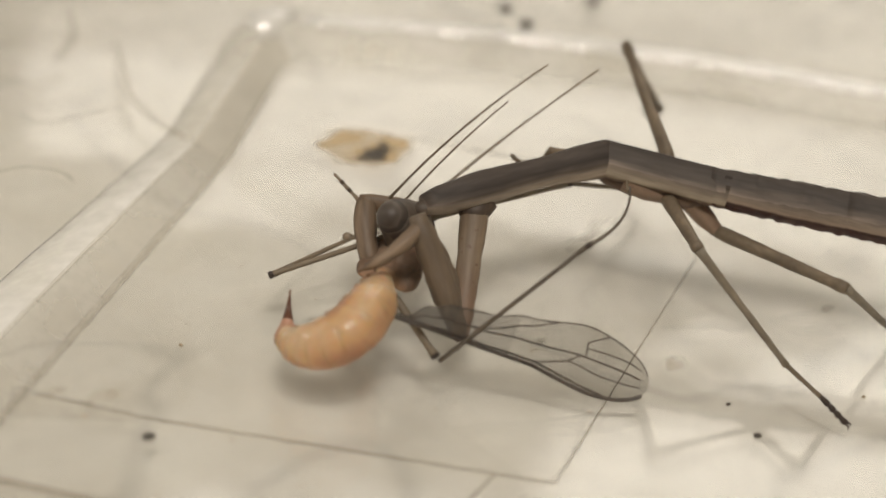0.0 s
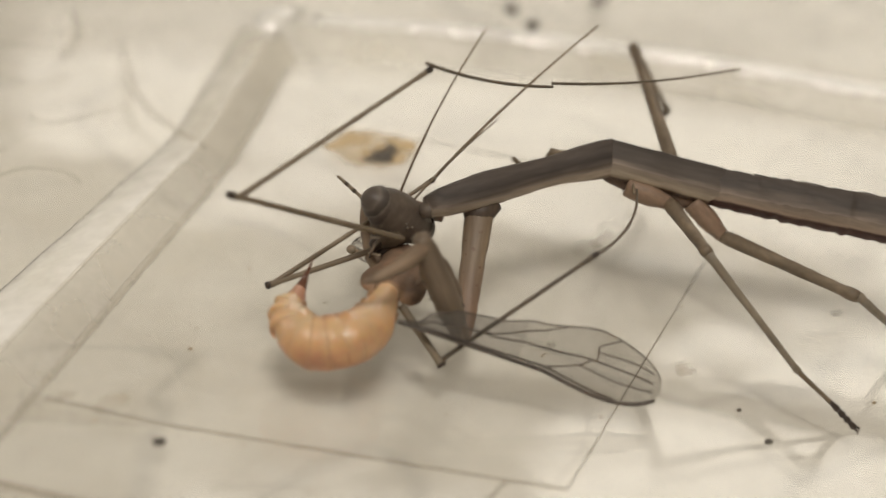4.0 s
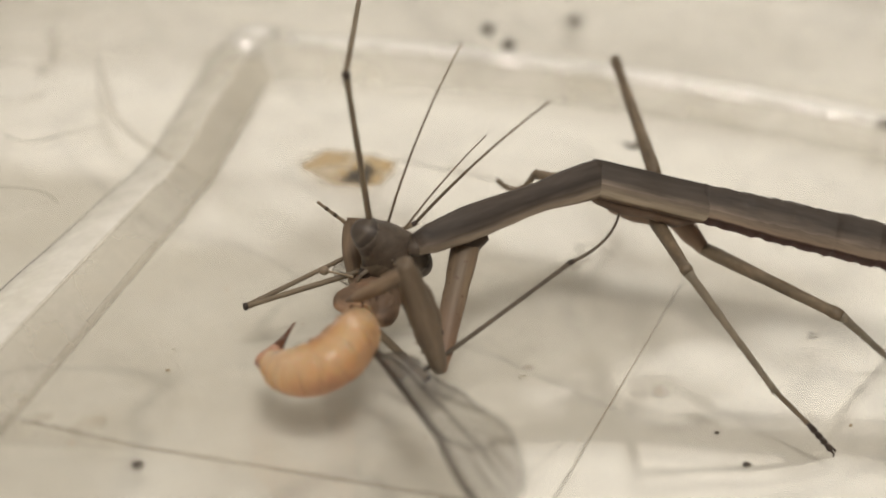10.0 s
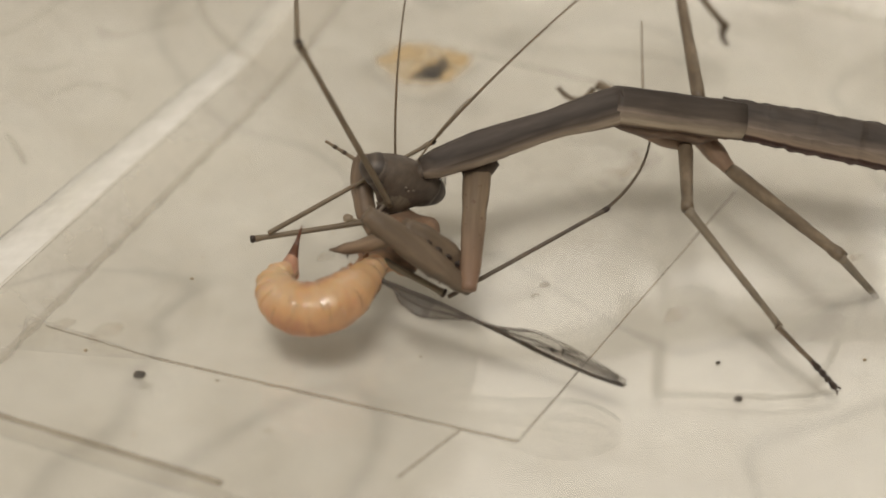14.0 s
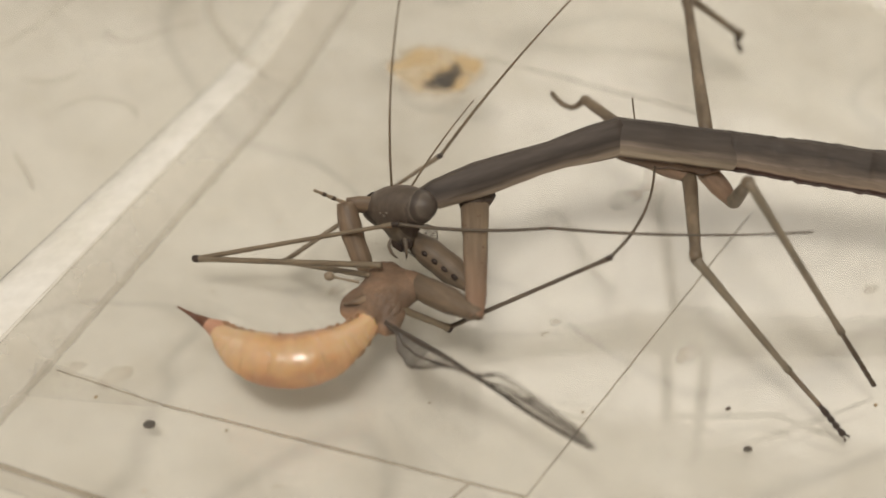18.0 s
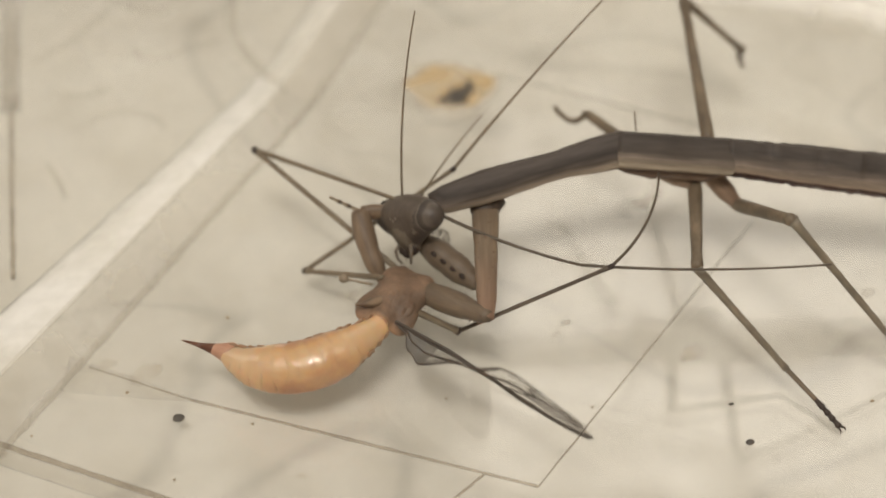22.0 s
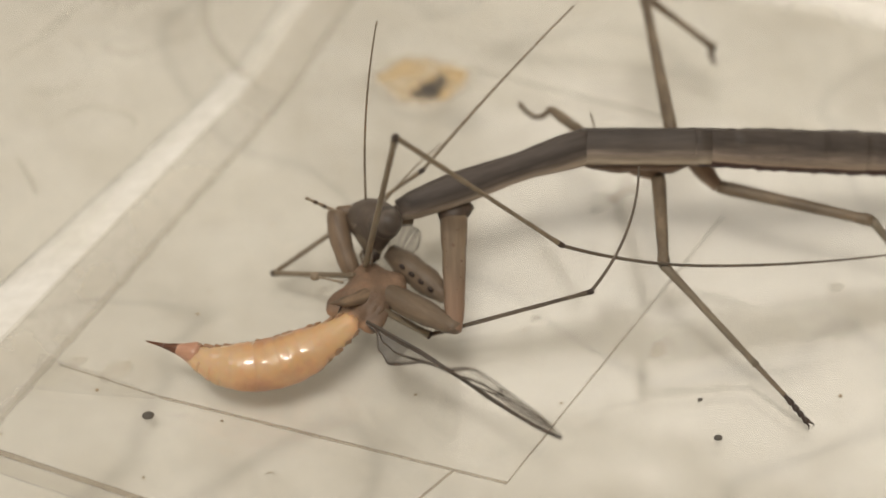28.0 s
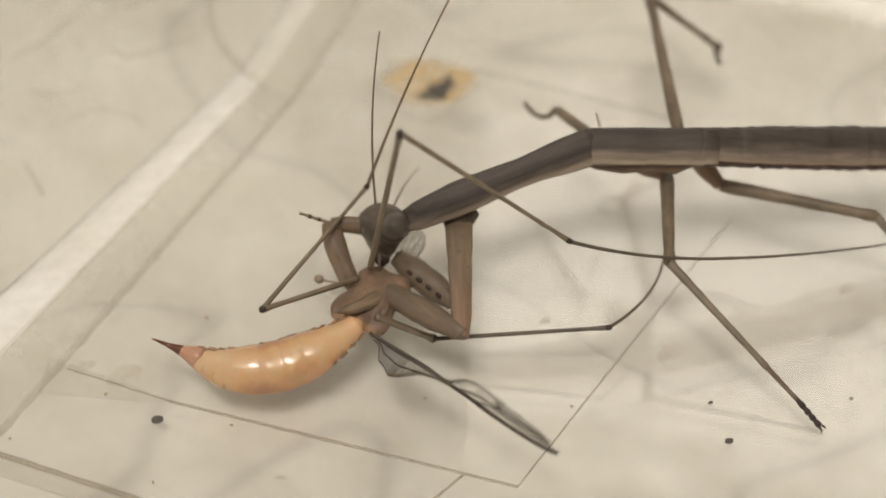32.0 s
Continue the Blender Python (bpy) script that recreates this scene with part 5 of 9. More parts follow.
CURL_A = [(0, -4.82, -5.83, 5.2, 241.6, -149.2, 3.06, -8.2, 53.5),
    (0.5, -4.24, -5.32, 5.2, 235.8, -179.5, 2.27, 29.1, 12.6),
    (0.75, -4.21, -5.76, 5.2, 236.1, -137.5, 2.42, 12.9, 13.4),
    (1, -4.17, -6.2, 5.2, 236.4, -95.5, 2.56, -3.4, 14.2),
    (1.5, -4.19, -5.47, 5.2, 237.7, -73.1, 2.31, -16.7, 24.7),
    (1.75, -4.41, -5.74, 5.2, 245.3, -111.9, 2.30, -29.5, 51.3),
    (2, -4.64, -6.01, 5.2, 268.0, -150.8, 2.28, -42.2, 78.0),
    (2.5, -5.18, -6.19, 5.2, 245.5, -119.3, 2.63, -52.7, 47.9),
    (3.5, -5.25, -6.56, 5.2, 244.8, -177.9, 2.25, 2.7, 29.5),
    (4.5, -5.32, -6.93, 5.2, 244.1, -236.6, 1.86, 58.1, 11.1),
    (4.75, -5.56, -7.21, 5.2, 239.6, -173.8, 2.18, 37.0, 5.5),
    (5, -5.81, -7.49, 5.2, 235.0, -111.0, 2.50, 16.0, 0.0)]
CURL_B = [(5.5, -5.72, -7.69, 5.2, 243.6, -104.1, 2.22, 0.8, 13.9),
    (6, -5.83, -7.77, 5.2, 245.0, -87.0, 1.60, -18.0, 0.0),
    (6.5, -5.58, -7.4, 5.2, 256.6, -98.9, 1.21, -20.1, 4.7),
    (7, -4.46, -6.92, 5.2, 240.0, -79.0, 1.60, -13.0, 0.0),
    (7.25, -4.8, -7.06, 5.2, 242.9, -117.6, 1.85, -0.0, 3.2),
    (7.5, -5.15, -7.21, 5.2, 245.9, -156.2, 2.10, 12.9, 6.4),
    (8, -5.79, -8.23, 5.2, 240.0, -103.0, 1.60, -1.0, 15.0),
    (8.5, -5.89, -8.42, 5.2, 243.8, -146.9, 1.57, 15.8, 6.5),
    (9, -6, -8.49, 5.2, 235.0, -119.0, 2.50, 20.0, 0.0),
    (9.5, -5.75, -7.65, 5.2, 238.8, -146.8, 2.39, -6.1, 31.1),
    (10, -5.61, -6.8, 5.2, 242.3, -150.3, 2.66, -35.3, 62.3),
    (10.5, -6.2, -6.39, 5.2, 251.2, -148.9, 2.83, -28.5, 64.4)]
CURL_C = [(11, -5.43, -7.15, 5.2, 240.6, -150.1, 2.79, -32.2, 55.8),
    (11.5, -5.84, -5.99, 5.2, 249.1, -128.7, 2.68, -53.3, 63.6),
    (12, -5.35, -7.8, 5.2, 246.4, -150.0, 2.39, -36.5, 66.9),
    (12.5, -4.82, -8.88, 5.2, 249.2, -150.3, 1.83, -47.4, 65.0),
    (13, -4.87, -10.07, 5.2, 243.4, -150.6, 1.67, -42.8, 66.6),
    (13.25, -4.92, -9.87, 5.2, 240.4, -186.9, 2.04, 8.5, 54.7),
    (13.5, -4.98, -9.67, 5.2, 237.5, -223.2, 2.41, 59.8, 42.8),
    (15.5, -3.52, -11.32, 5.2, 217.0, -148.6, 2.05, 13.9, 34.9),
    (16, -4.61, -11.11, 5.2, 211.7, -170.5, 2.58, 51.1, 44.2),
    (16.5, -4.14, -10.69, 5.2, 212.5, -158.5, 2.69, 46.4, 31.5),
    (17, -5.35, -10.93, 5.2, 236.7, -115.9, 1.03, 10.3, 45.0),
    (17.5, -5.79, -11.04, 5.2, 232.0, -108.9, 1.12, 15.3, 34.6)]
CURL_D = [(18, -5.94, -11.09, 5.2, 230.3, -91.3, 1.02, 14.0, 27.1),
    (19, -6.26, -11.11, 5.2, 228.8, -72.2, 1.01, 2.4, 16.9),
    (20, -6.35, -11.01, 5.2, 220.0, -71.0, 1.60, 15.0, 15.0),
    (23, -6.43, -11.58, 5.2, 220.0, -71.0, 1.60, 19.0, 15.0),
    (25, -6.39, -11.35, 5.2, 220.0, -71.0, 1.60, 23.0, 0.0),
    (28, -6.28, -11.5, 5.2, 220.0, -71.0, 1.60, 19.0, 0.0),
    (29, -6.55, -11.49, 5.2, 220.0, -71.0, 1.60, 19.0, 0.0),
    (30, -6.42, -11.42, 5.2, 220.0, -71.0, 1.60, 15.0, 0.0),
    (31, -6.67, -11.56, 5.2, 219.0, -71.0, 1.60, 14.0, 0.0),
    (32, -6.66, -11.46, 5.2, 220.0, -71.0, 1.60, 11.0, 0.0)]
CURL = CURL_A + CURL_B + CURL_C + CURL_D


def motions():
    walk(pronotum, span(MANTIS_AT, [
        (0, (-1.50, -1.22, 8.80), (12.85, 3.58, 10.32)),
        (1, (-1.88, -1.45, 8.80), (12.52, 3.03, 10.66)),
        (2, (-1.87, -0.84, 8.80), (12.63, 3.37, 10.60)),
        (5, (-1.95, -1.16, 8.80), (12.32, 3.73, 10.60)),
        (6, (-1.72, -1.52, 8.80), (12.63, 2.87, 11.22)),
        (7, (-2.30, -1.56, 8.80), (12.12, 2.59, 11.19)),
        (8, (-1.57, -1.04, 8.80), (12.57, 4.33, 10.25)),
        (9, (-1.23, -1.70, 8.80), (12.94, 3.07, 11.53)),
        (10, (-1.60, -3.05, 8.80), (12.42, 1.97, 11.81)),
        (11, (-1.55, -1.82, 8.80), (12.46, 3.71, 10.87)),
        (12, (-1.68, -2.31, 8.80), (12.43, 2.70, 11.43)),
        (12.5, (-1.77, -2.82, 8.80), (12.20, 2.37, 11.80)),
        (13, (-1.95, -3.46, 8.80), (12.30, 0.51, 12.28)),
        (16, (-1.81, -2.43, 8.80), (12.33, 2.51, 11.38)),
        (17, (-2.25, -1.82, 8.80), (11.84, 3.62, 10.50)),
        (18, (-2.65, -2.16, 8.80), (11.56, 2.57, 11.39)),
        (19, (-3.10, -2.02, 8.80), (11.26, 0.39, 13.17)),
        (20, (-2.80, -1.90, 8.80), (11.45, 3.00, 10.75)),
        (23, (-3.37, -2.35, 8.80), (11.04, 1.33, 11.95)),
        (25, (-2.88, -2.75, 8.80), (11.14, 2.77, 10.79)),
        (28, (-3.26, -3.21, 8.80), (10.76, 2.17, 11.17)),
        (29, (-3.55, -3.55, 8.80), (10.47, 1.44, 11.92)),
        (30, (-3.47, -3.78, 8.80), (10.53, 0.69, 12.68)),
        (31, (-3.65, -3.93, 8.80), (10.29, 0.91, 12.42)),
        (32, (-3.48, -4.14, 8.80), (10.35, 1.06, 12.38))], True))
    walk(thorax, span(MANTIS_AT, [
        (0, (12.85, 3.58, 10.32), (20.70, 0.63, 9.82)),
        (1, (12.52, 3.03, 10.66), (20.39, 0.11, 10.17)),
        (2, (12.63, 3.37, 10.60), (20.75, 1.58, 9.45)),
        (5, (12.32, 3.73, 10.60), (20.41, 1.66, 9.64)),
        (6, (12.63, 2.87, 11.22), (20.78, 1.25, 10.04)),
        (7, (12.12, 2.59, 11.19), (20.33, 1.29, 9.96)),
        (8, (12.57, 4.33, 10.25), (20.73, 2.55, 9.37)),
        (9, (12.94, 3.07, 11.53), (21.12, 1.77, 10.11)),
        (10, (12.42, 1.97, 11.81), (20.64, 0.55, 10.75)),
        (11, (12.46, 3.71, 10.87), (20.46, 1.18, 10.53)),
        (12, (12.43, 2.70, 11.43), (20.41, 0.10, 11.17)),
        (12.5, (12.20, 2.37, 11.80), (20.24, 0.00, 11.33)),
        (13, (12.30, 0.51, 12.28), (20.43, 1.66, 10.50)),
        (16, (12.33, 2.51, 11.38), (20.64, 2.84, 10.19)),
        (17, (11.84, 3.62, 10.50), (20.14, 2.33, 10.71)),
        (18, (11.56, 2.57, 11.39), (19.91, 2.49, 10.48)),
        (19, (11.26, 0.39, 13.17), (19.46, 1.21, 11.55)),
        (20, (11.45, 3.00, 10.75), (19.84, 3.06, 10.23)),
        (23, (11.04, 1.33, 11.95), (19.35, 2.08, 11.01)),
        (25, (11.14, 2.77, 10.79), (19.49, 3.23, 9.99)),
        (28, (10.76, 2.17, 11.17), (19.15, 2.22, 11.54)),
        (29, (10.47, 1.44, 11.92), (18.80, 0.79, 12.79)),
        (30, (10.53, 0.69, 12.68), (18.89, 1.48, 12.37)),
        (31, (10.29, 0.91, 12.42), (18.62, 0.34, 13.38)),
        (32, (10.35, 1.06, 12.38), (18.72, 1.70, 12.19))], True))
    walk(abdomen, span(MANTIS_AT, [
        (0, (20.70, 0.63, 9.82), (33.36, -2.91, 9.30)),
        (1, (20.39, 0.11, 10.17), (33.11, -3.87, 9.30)),
        (2, (20.75, 1.58, 9.45), (33.82, -3.70, 9.30)),
        (5, (20.41, 1.66, 9.64), (34.09, -2.00, 9.30)),
        (6, (20.78, 1.25, 10.04), (33.71, -2.58, 9.30)),
        (7, (20.33, 1.29, 9.96), (33.18, -2.52, 9.30)),
        (8, (20.73, 2.55, 9.37), (34.46, -2.74, 9.30)),
        (9, (21.12, 1.77, 10.11), (34.65, -2.24, 9.30)),
        (10, (20.64, 0.55, 10.75), (34.58, -2.47, 9.30)),
        (11, (20.46, 1.18, 10.53), (33.95, -2.04, 9.30)),
        (12, (20.41, 0.10, 11.17), (35.51, -2.60, 9.30)),
        (13, (20.43, 1.66, 10.50), (30.61, 0.52, 9.30)),
        (16, (20.64, 2.84, 10.19), (31.28, 1.48, 9.30)),
        (17, (20.14, 2.33, 10.71), (32.68, 1.86, 9.30)),
        (18, (19.91, 2.49, 10.48), (31.33, 1.91, 9.30)),
        (19, (19.46, 1.21, 11.55), (32.39, 1.89, 9.30)),
        (20, (19.84, 3.06, 10.23), (31.82, 2.08, 9.30)),
        (23, (19.35, 2.08, 11.01), (32.85, 2.72, 9.30)),
        (25, (19.49, 3.23, 9.99), (33.42, 3.09, 9.30)),
        (28, (19.15, 2.22, 11.54), (34.48, 4.65, 9.30)),
        (29, (18.80, 0.79, 12.79), (33.75, 4.81, 9.30)),
        (30, (18.89, 1.48, 12.37), (32.85, 4.90, 9.30)),
        (31, (18.62, 0.34, 13.38), (33.69, 5.36, 9.30)),
        (32, (18.72, 1.70, 12.19), (33.81, 5.44, 9.30))], True))
    walk(head, plane(MANTIS_AT, [
        (0, (-2.47, -0.41, 6.75), (-1.93, 0.21, 6.18), (-2.79, -0.89, 5.93)),
        (1, (-2.13, -0.55, 6.90), (-1.60, 0.08, 6.34), (-2.51, -0.97, 6.07)),
        (2, (-2.84, -0.32, 7.60), (-2.31, 0.37, 7.11), (-3.20, -0.65, 6.73)),
        (2.5, (-3.84, 0.58, 7.60), (-3.16, 1.02, 7.02), (-4.24, 0.15, 6.79)),
        (4.5, (-3.86, -0.55, 7.60), (-3.07, -0.36, 7.02), (-4.38, -0.83, 6.79)),
        (5, (-3.55, -0.57, 7.60), (-2.69, -0.65, 7.11), (-4.02, -1.02, 6.85)),
        (6, (-2.89, -1.39, 7.60), (-2.04, -1.65, 7.15), (-3.41, -1.79, 6.84)),
        (7, (-3.59, -1.54, 7.60), (-2.71, -1.60, 7.13), (-4.05, -1.92, 6.79)),
        (8, (-2.96, -0.90, 7.60), (-2.10, -0.68, 7.15), (-3.37, -1.09, 6.71)),
        (9, (-2.69, -1.63, 7.60), (-1.81, -1.65, 7.12), (-3.17, -1.67, 6.72)),
        (10, (-2.97, -1.86, 7.60), (-2.14, -1.77, 7.05), (-3.52, -1.91, 6.76)),
        (11, (-2.97, -2.12, 7.60), (-2.13, -2.04, 7.06), (-3.48, -2.34, 6.77)),
        (12, (-2.93, -2.08, 7.60), (-2.14, -1.95, 7.00), (-3.51, -2.23, 6.80)),
        (12.5, (-3.09, -2.65, 7.60), (-2.33, -2.47, 6.97), (-3.63, -3.01, 6.84)),
        (13, (-3.24, -4.24, 7.60), (-2.51, -3.95, 6.98), (-3.60, -4.84, 6.89)),
        (13.5, (-3.24, -3.62, 7.60), (-2.61, -3.26, 6.91), (-3.80, -4.01, 6.87)),
        (14.35, (-3.21, -3.22, 7.60), (0.59, -3.05, 6.34), (-4.26, -4.99, 4.18)),
        (15.18, (-3.17, -2.84, 7.60), (0.66, -3.73, 8.33), (-2.97, -4.83, 4.14)),
        (16, (-3.14, -2.45, 7.60), (-2.46, -2.97, 8.12), (-2.98, -3.05, 6.81)),
        (17, (-3.99, -1.85, 7.60), (-3.29, -2.31, 8.15), (-3.84, -2.50, 6.86)),
        (18, (-4.26, -1.92, 7.60), (-3.56, -2.38, 8.14), (-4.07, -2.53, 6.84)),
        (19, (-4.52, -1.82, 7.60), (-3.80, -2.32, 8.10), (-4.39, -2.43, 6.81)),
        (20, (-4.74, -2.15, 7.60), (-4.08, -2.67, 8.12), (-4.49, -2.65, 6.77)),
        (23, (-4.82, -2.46, 7.60), (-4.16, -2.96, 8.17), (-4.83, -3.23, 6.95)),
        (25, (-4.47, -3.62, 7.60), (-3.74, -4.06, 8.11), (-4.59, -4.45, 7.06)),
        (28, (-5.20, -3.20, 7.60), (-4.72, -3.85, 8.18), (-5.11, -3.82, 6.82)),
        (29, (-5.37, -3.13, 7.60), (-5.03, -3.86, 8.19), (-5.33, -3.75, 6.81)),
        (30, (-5.14, -3.13, 7.60), (-4.81, -3.91, 8.15), (-5.07, -3.70, 6.77)),
        (31, (-5.15, -3.57, 7.60), (-4.77, -4.28, 8.20), (-5.08, -4.20, 6.82)),
        (32, (-5.12, -3.35, 7.60), (-4.76, -4.03, 8.24), (-5.04, -4.00, 6.84))]))
    walk(antenna1, span(MANTIS_AT, [
        (0, (-2.88, 1.35, 8.40), (6.14, -0.79, 20.20)),
        (1, (-2.89, 1.04, 8.40), (3.01, 0.02, 22.15)),
        (2, (-3.15, 0.57, 8.40), (4.07, 0.19, 21.55)),
        (5, (-3.86, 0.29, 8.40), (-0.57, 1.04, 23.01)),
        (6, (-3.20, -0.54, 8.40), (-0.61, 1.87, 22.98)),
        (7, (-3.90, -0.70, 8.40), (-3.76, 1.15, 23.28)),
        (8, (-3.27, -0.04, 8.40), (-5.55, -0.36, 23.22)),
        (9, (-3.00, -0.77, 8.40), (-0.02, 0.32, 23.06)),
        (10, (-3.28, -1.02, 8.40), (0.60, 1.30, 22.70)),
        (11, (-3.29, -1.30, 8.40), (-0.16, 1.99, 22.69)),
        (12, (-3.28, -1.31, 8.40), (-1.37, 3.19, 22.58)),
        (12.5, (-3.46, -1.88, 8.40), (-1.58, 3.23, 22.38)),
        (13, (-3.64, -3.36, 8.40), (-3.17, 3.89, 21.52)),
        (16, (-3.53, -1.58, 8.40), (-2.85, 2.92, 22.69)),
        (17, (-4.38, -0.99, 8.40), (-4.10, 4.13, 22.50)),
        (18, (-4.64, -1.11, 8.40), (-4.45, 3.52, 22.67)),
        (19, (-4.92, -0.91, 8.40), (-4.59, 4.35, 22.44)),
        (20, (-5.14, -1.24, 8.40), (-4.68, 4.79, 22.13)),
        (23, (-5.22, -1.57, 8.40), (-4.85, 3.34, 22.57)),
        (25, (-4.86, -2.75, 8.40), (-7.53, 3.92, 21.57)),
        (28, (-5.59, -2.32, 8.40), (-5.05, 1.79, 22.82)),
        (29, (-5.76, -2.25, 8.40), (-6.43, 0.68, 23.10)),
        (30, (-5.53, -2.26, 8.40), (-6.84, 0.65, 23.06)),
        (31, (-5.54, -2.70, 8.40), (-6.82, 0.62, 22.97)),
        (32, (-5.51, -2.47, 8.40), (-5.45, 0.62, 23.08))]))
    walk(antenna2, span(MANTIS_AT, [
        (0, (-1.81, 1.16, 8.40), (4.61, 3.02, 15.15)),
        (1, (-1.82, 0.85, 8.40), (1.38, 9.05, 11.99)),
        (2, (-2.08, 0.38, 8.40), (1.56, 8.02, 12.72)),
        (5, (-2.81, 0.12, 8.40), (4.46, 5.11, 11.94)),
        (6, (-2.15, -0.71, 8.40), (5.05, 4.20, 12.18)),
        (7, (-2.85, -0.88, 8.40), (3.54, 4.57, 12.85)),
        (8, (-2.21, -0.21, 8.40), (3.46, 6.45, 12.10)),
        (9, (-1.94, -0.95, 8.40), (4.56, 4.49, 12.67)),
        (10, (-2.23, -1.19, 8.40), (3.78, 2.84, 14.55)),
        (11, (-2.25, -1.46, 8.40), (3.83, 4.83, 12.11)),
        (12, (-2.25, -1.44, 8.40), (5.28, 4.08, 10.15)),
        (12.5, (-2.42, -1.98, 8.40), (4.44, 4.01, 11.07)),
        (13, (-2.54, -3.47, 8.40), (1.31, 5.21, 8.38)),
        (16, (-2.41, -1.70, 8.40), (1.90, 6.54, 10.34)),
        (17, (-3.26, -1.11, 8.40), (1.12, 7.01, 10.66)),
        (18, (-3.56, -1.23, 8.40), (0.86, 6.95, 10.36)),
        (19, (-3.78, -1.04, 8.40), (0.63, 7.12, 10.48)),
        (20, (-4.00, -1.36, 8.40), (0.50, 6.68, 10.68)),
        (23, (-4.09, -1.70, 8.40), (0.33, 6.52, 10.18)),
        (25, (-3.75, -2.87, 8.40), (-0.30, 5.73, 10.51)),
        (28, (-4.46, -2.44, 8.40), (-0.37, 6.06, 7.25)),
        (29, (-4.64, -2.38, 8.40), (-1.46, 6.43, 6.81)),
        (30, (-4.41, -2.38, 8.40), (-3.02, 6.56, 5.50)),
        (31, (-4.42, -2.83, 8.40), (-3.24, 6.20, 5.69)),
        (32, (-4.39, -2.60, 8.40), (-2.83, 6.03, 4.74))]))
    walk(fore_coxa, span(MANTIS_AT, [
        (0, (2.43, -0.78, 8.00), (0.71, -9.18, 2.85)),
        (1, (2.40, -0.84, 8.00), (0.42, -9.00, 2.58)),
        (2, (2.36, -0.38, 8.00), (0.45, -8.54, 2.55)),
        (5, (1.99, -0.56, 8.00), (0.15, -8.73, 2.54)),
        (6, (2.13, -0.82, 8.00), (0.17, -8.94, 2.51)),
        (7, (1.83, -1.09, 8.00), (0.31, -9.44, 2.72)),
        (8, (2.06, -0.45, 8.00), (0.65, -9.16, 3.30)),
        (9, (2.58, -0.74, 8.00), (0.83, -9.11, 2.82)),
        (10, (2.49, -1.48, 8.00), (-0.09, -9.64, 2.83)),
        (11, (2.47, -0.57, 8.00), (0.49, -9.27, 3.48)),
        (12, (2.25, -1.03, 8.00), (0.76, -9.78, 3.38)),
        (12.5, (2.31, -1.42, 8.00), (1.05, -9.54, 2.30)),
        (13, (2.14, -2.40, 8.00), (1.39, -11.12, 3.16)),
        (16, (2.32, -1.73, 8.00), (2.28, -11.63, 6.60)),
        (17, (1.76, -1.08, 8.00), (2.05, -10.88, 6.05)),
        (18, (1.24, -1.50, 8.00), (1.67, -11.44, 7.01)),
        (19, (1.02, -1.33, 8.00), (1.55, -11.17, 6.34)),
        (20, (1.11, -1.36, 8.00), (1.42, -11.25, 6.53)),
        (23, (0.93, -1.77, 8.00), (1.36, -11.68, 6.69)),
        (25, (1.17, -2.00, 8.00), (1.36, -11.83, 6.18)),
        (28, (0.93, -2.67, 8.00), (1.37, -12.48, 6.11)),
        (29, (0.70, -3.01, 8.00), (1.29, -12.83, 6.21)),
        (30, (0.77, -2.93, 8.00), (1.28, -12.67, 5.78)),
        (31, (0.58, -3.27, 8.00), (1.04, -13.07, 6.05)),
        (32, (0.62, -3.13, 8.00), (1.17, -12.98, 6.40))], True))
    walk(fore_femur, span(MANTIS_AT, [
        (0, (0.71, -9.18, 2.85), (-2.31, -5.23, 9.49)),
        (1, (0.42, -9.00, 2.58), (-2.37, -5.80, 9.71)),
        (2, (0.45, -8.54, 2.55), (-2.46, -7.19, 10.20)),
        (5, (0.15, -8.73, 2.54), (-3.54, -8.16, 9.95)),
        (6, (0.17, -8.94, 2.51), (-3.54, -8.00, 9.87)),
        (7, (0.31, -9.44, 2.72), (-2.65, -9.10, 10.47)),
        (8, (0.65, -9.16, 3.30), (-3.96, -9.29, 10.20)),
        (9, (0.83, -9.11, 2.82), (-3.34, -9.54, 9.98)),
        (10, (-0.09, -9.64, 2.83), (-3.29, -9.08, 10.47)),
        (11, (0.49, -9.27, 3.48), (-3.52, -10.26, 10.68)),
        (12, (0.76, -9.78, 3.38), (-3.73, -9.91, 10.36)),
        (12.5, (1.05, -9.54, 2.30), (-3.31, -10.01, 9.35)),
        (13, (1.39, -11.12, 3.16), (-3.31, -11.89, 9.96)),
        (14.5, (1.84, -11.37, 4.88), (-5.04, -7.89, 7.96)),
        (16, (2.28, -11.63, 6.60), (-3.10, -5.74, 4.32)),
        (17, (2.05, -10.88, 6.05), (-3.13, -5.10, 3.10)),
        (18, (1.67, -11.44, 7.01), (-3.68, -5.82, 4.06)),
        (19, (1.55, -11.17, 6.34), (-4.39, -6.04, 3.65)),
        (20, (1.42, -11.25, 6.53), (-4.31, -6.08, 3.47)),
        (23, (1.36, -11.68, 6.69), (-4.43, -6.36, 4.05)),
        (25, (1.36, -11.83, 6.18), (-4.39, -6.38, 3.70)),
        (28, (1.37, -12.48, 6.11), (-4.77, -7.18, 4.32)),
        (29, (1.29, -12.83, 6.21), (-4.92, -7.47, 4.95)),
        (30, (1.28, -12.67, 5.78), (-4.78, -7.16, 4.40)),
        (31, (1.04, -13.07, 6.05), (-4.85, -7.42, 4.52)),
        (32, (1.17, -12.98, 6.40), (-4.80, -7.49, 4.68))], True))
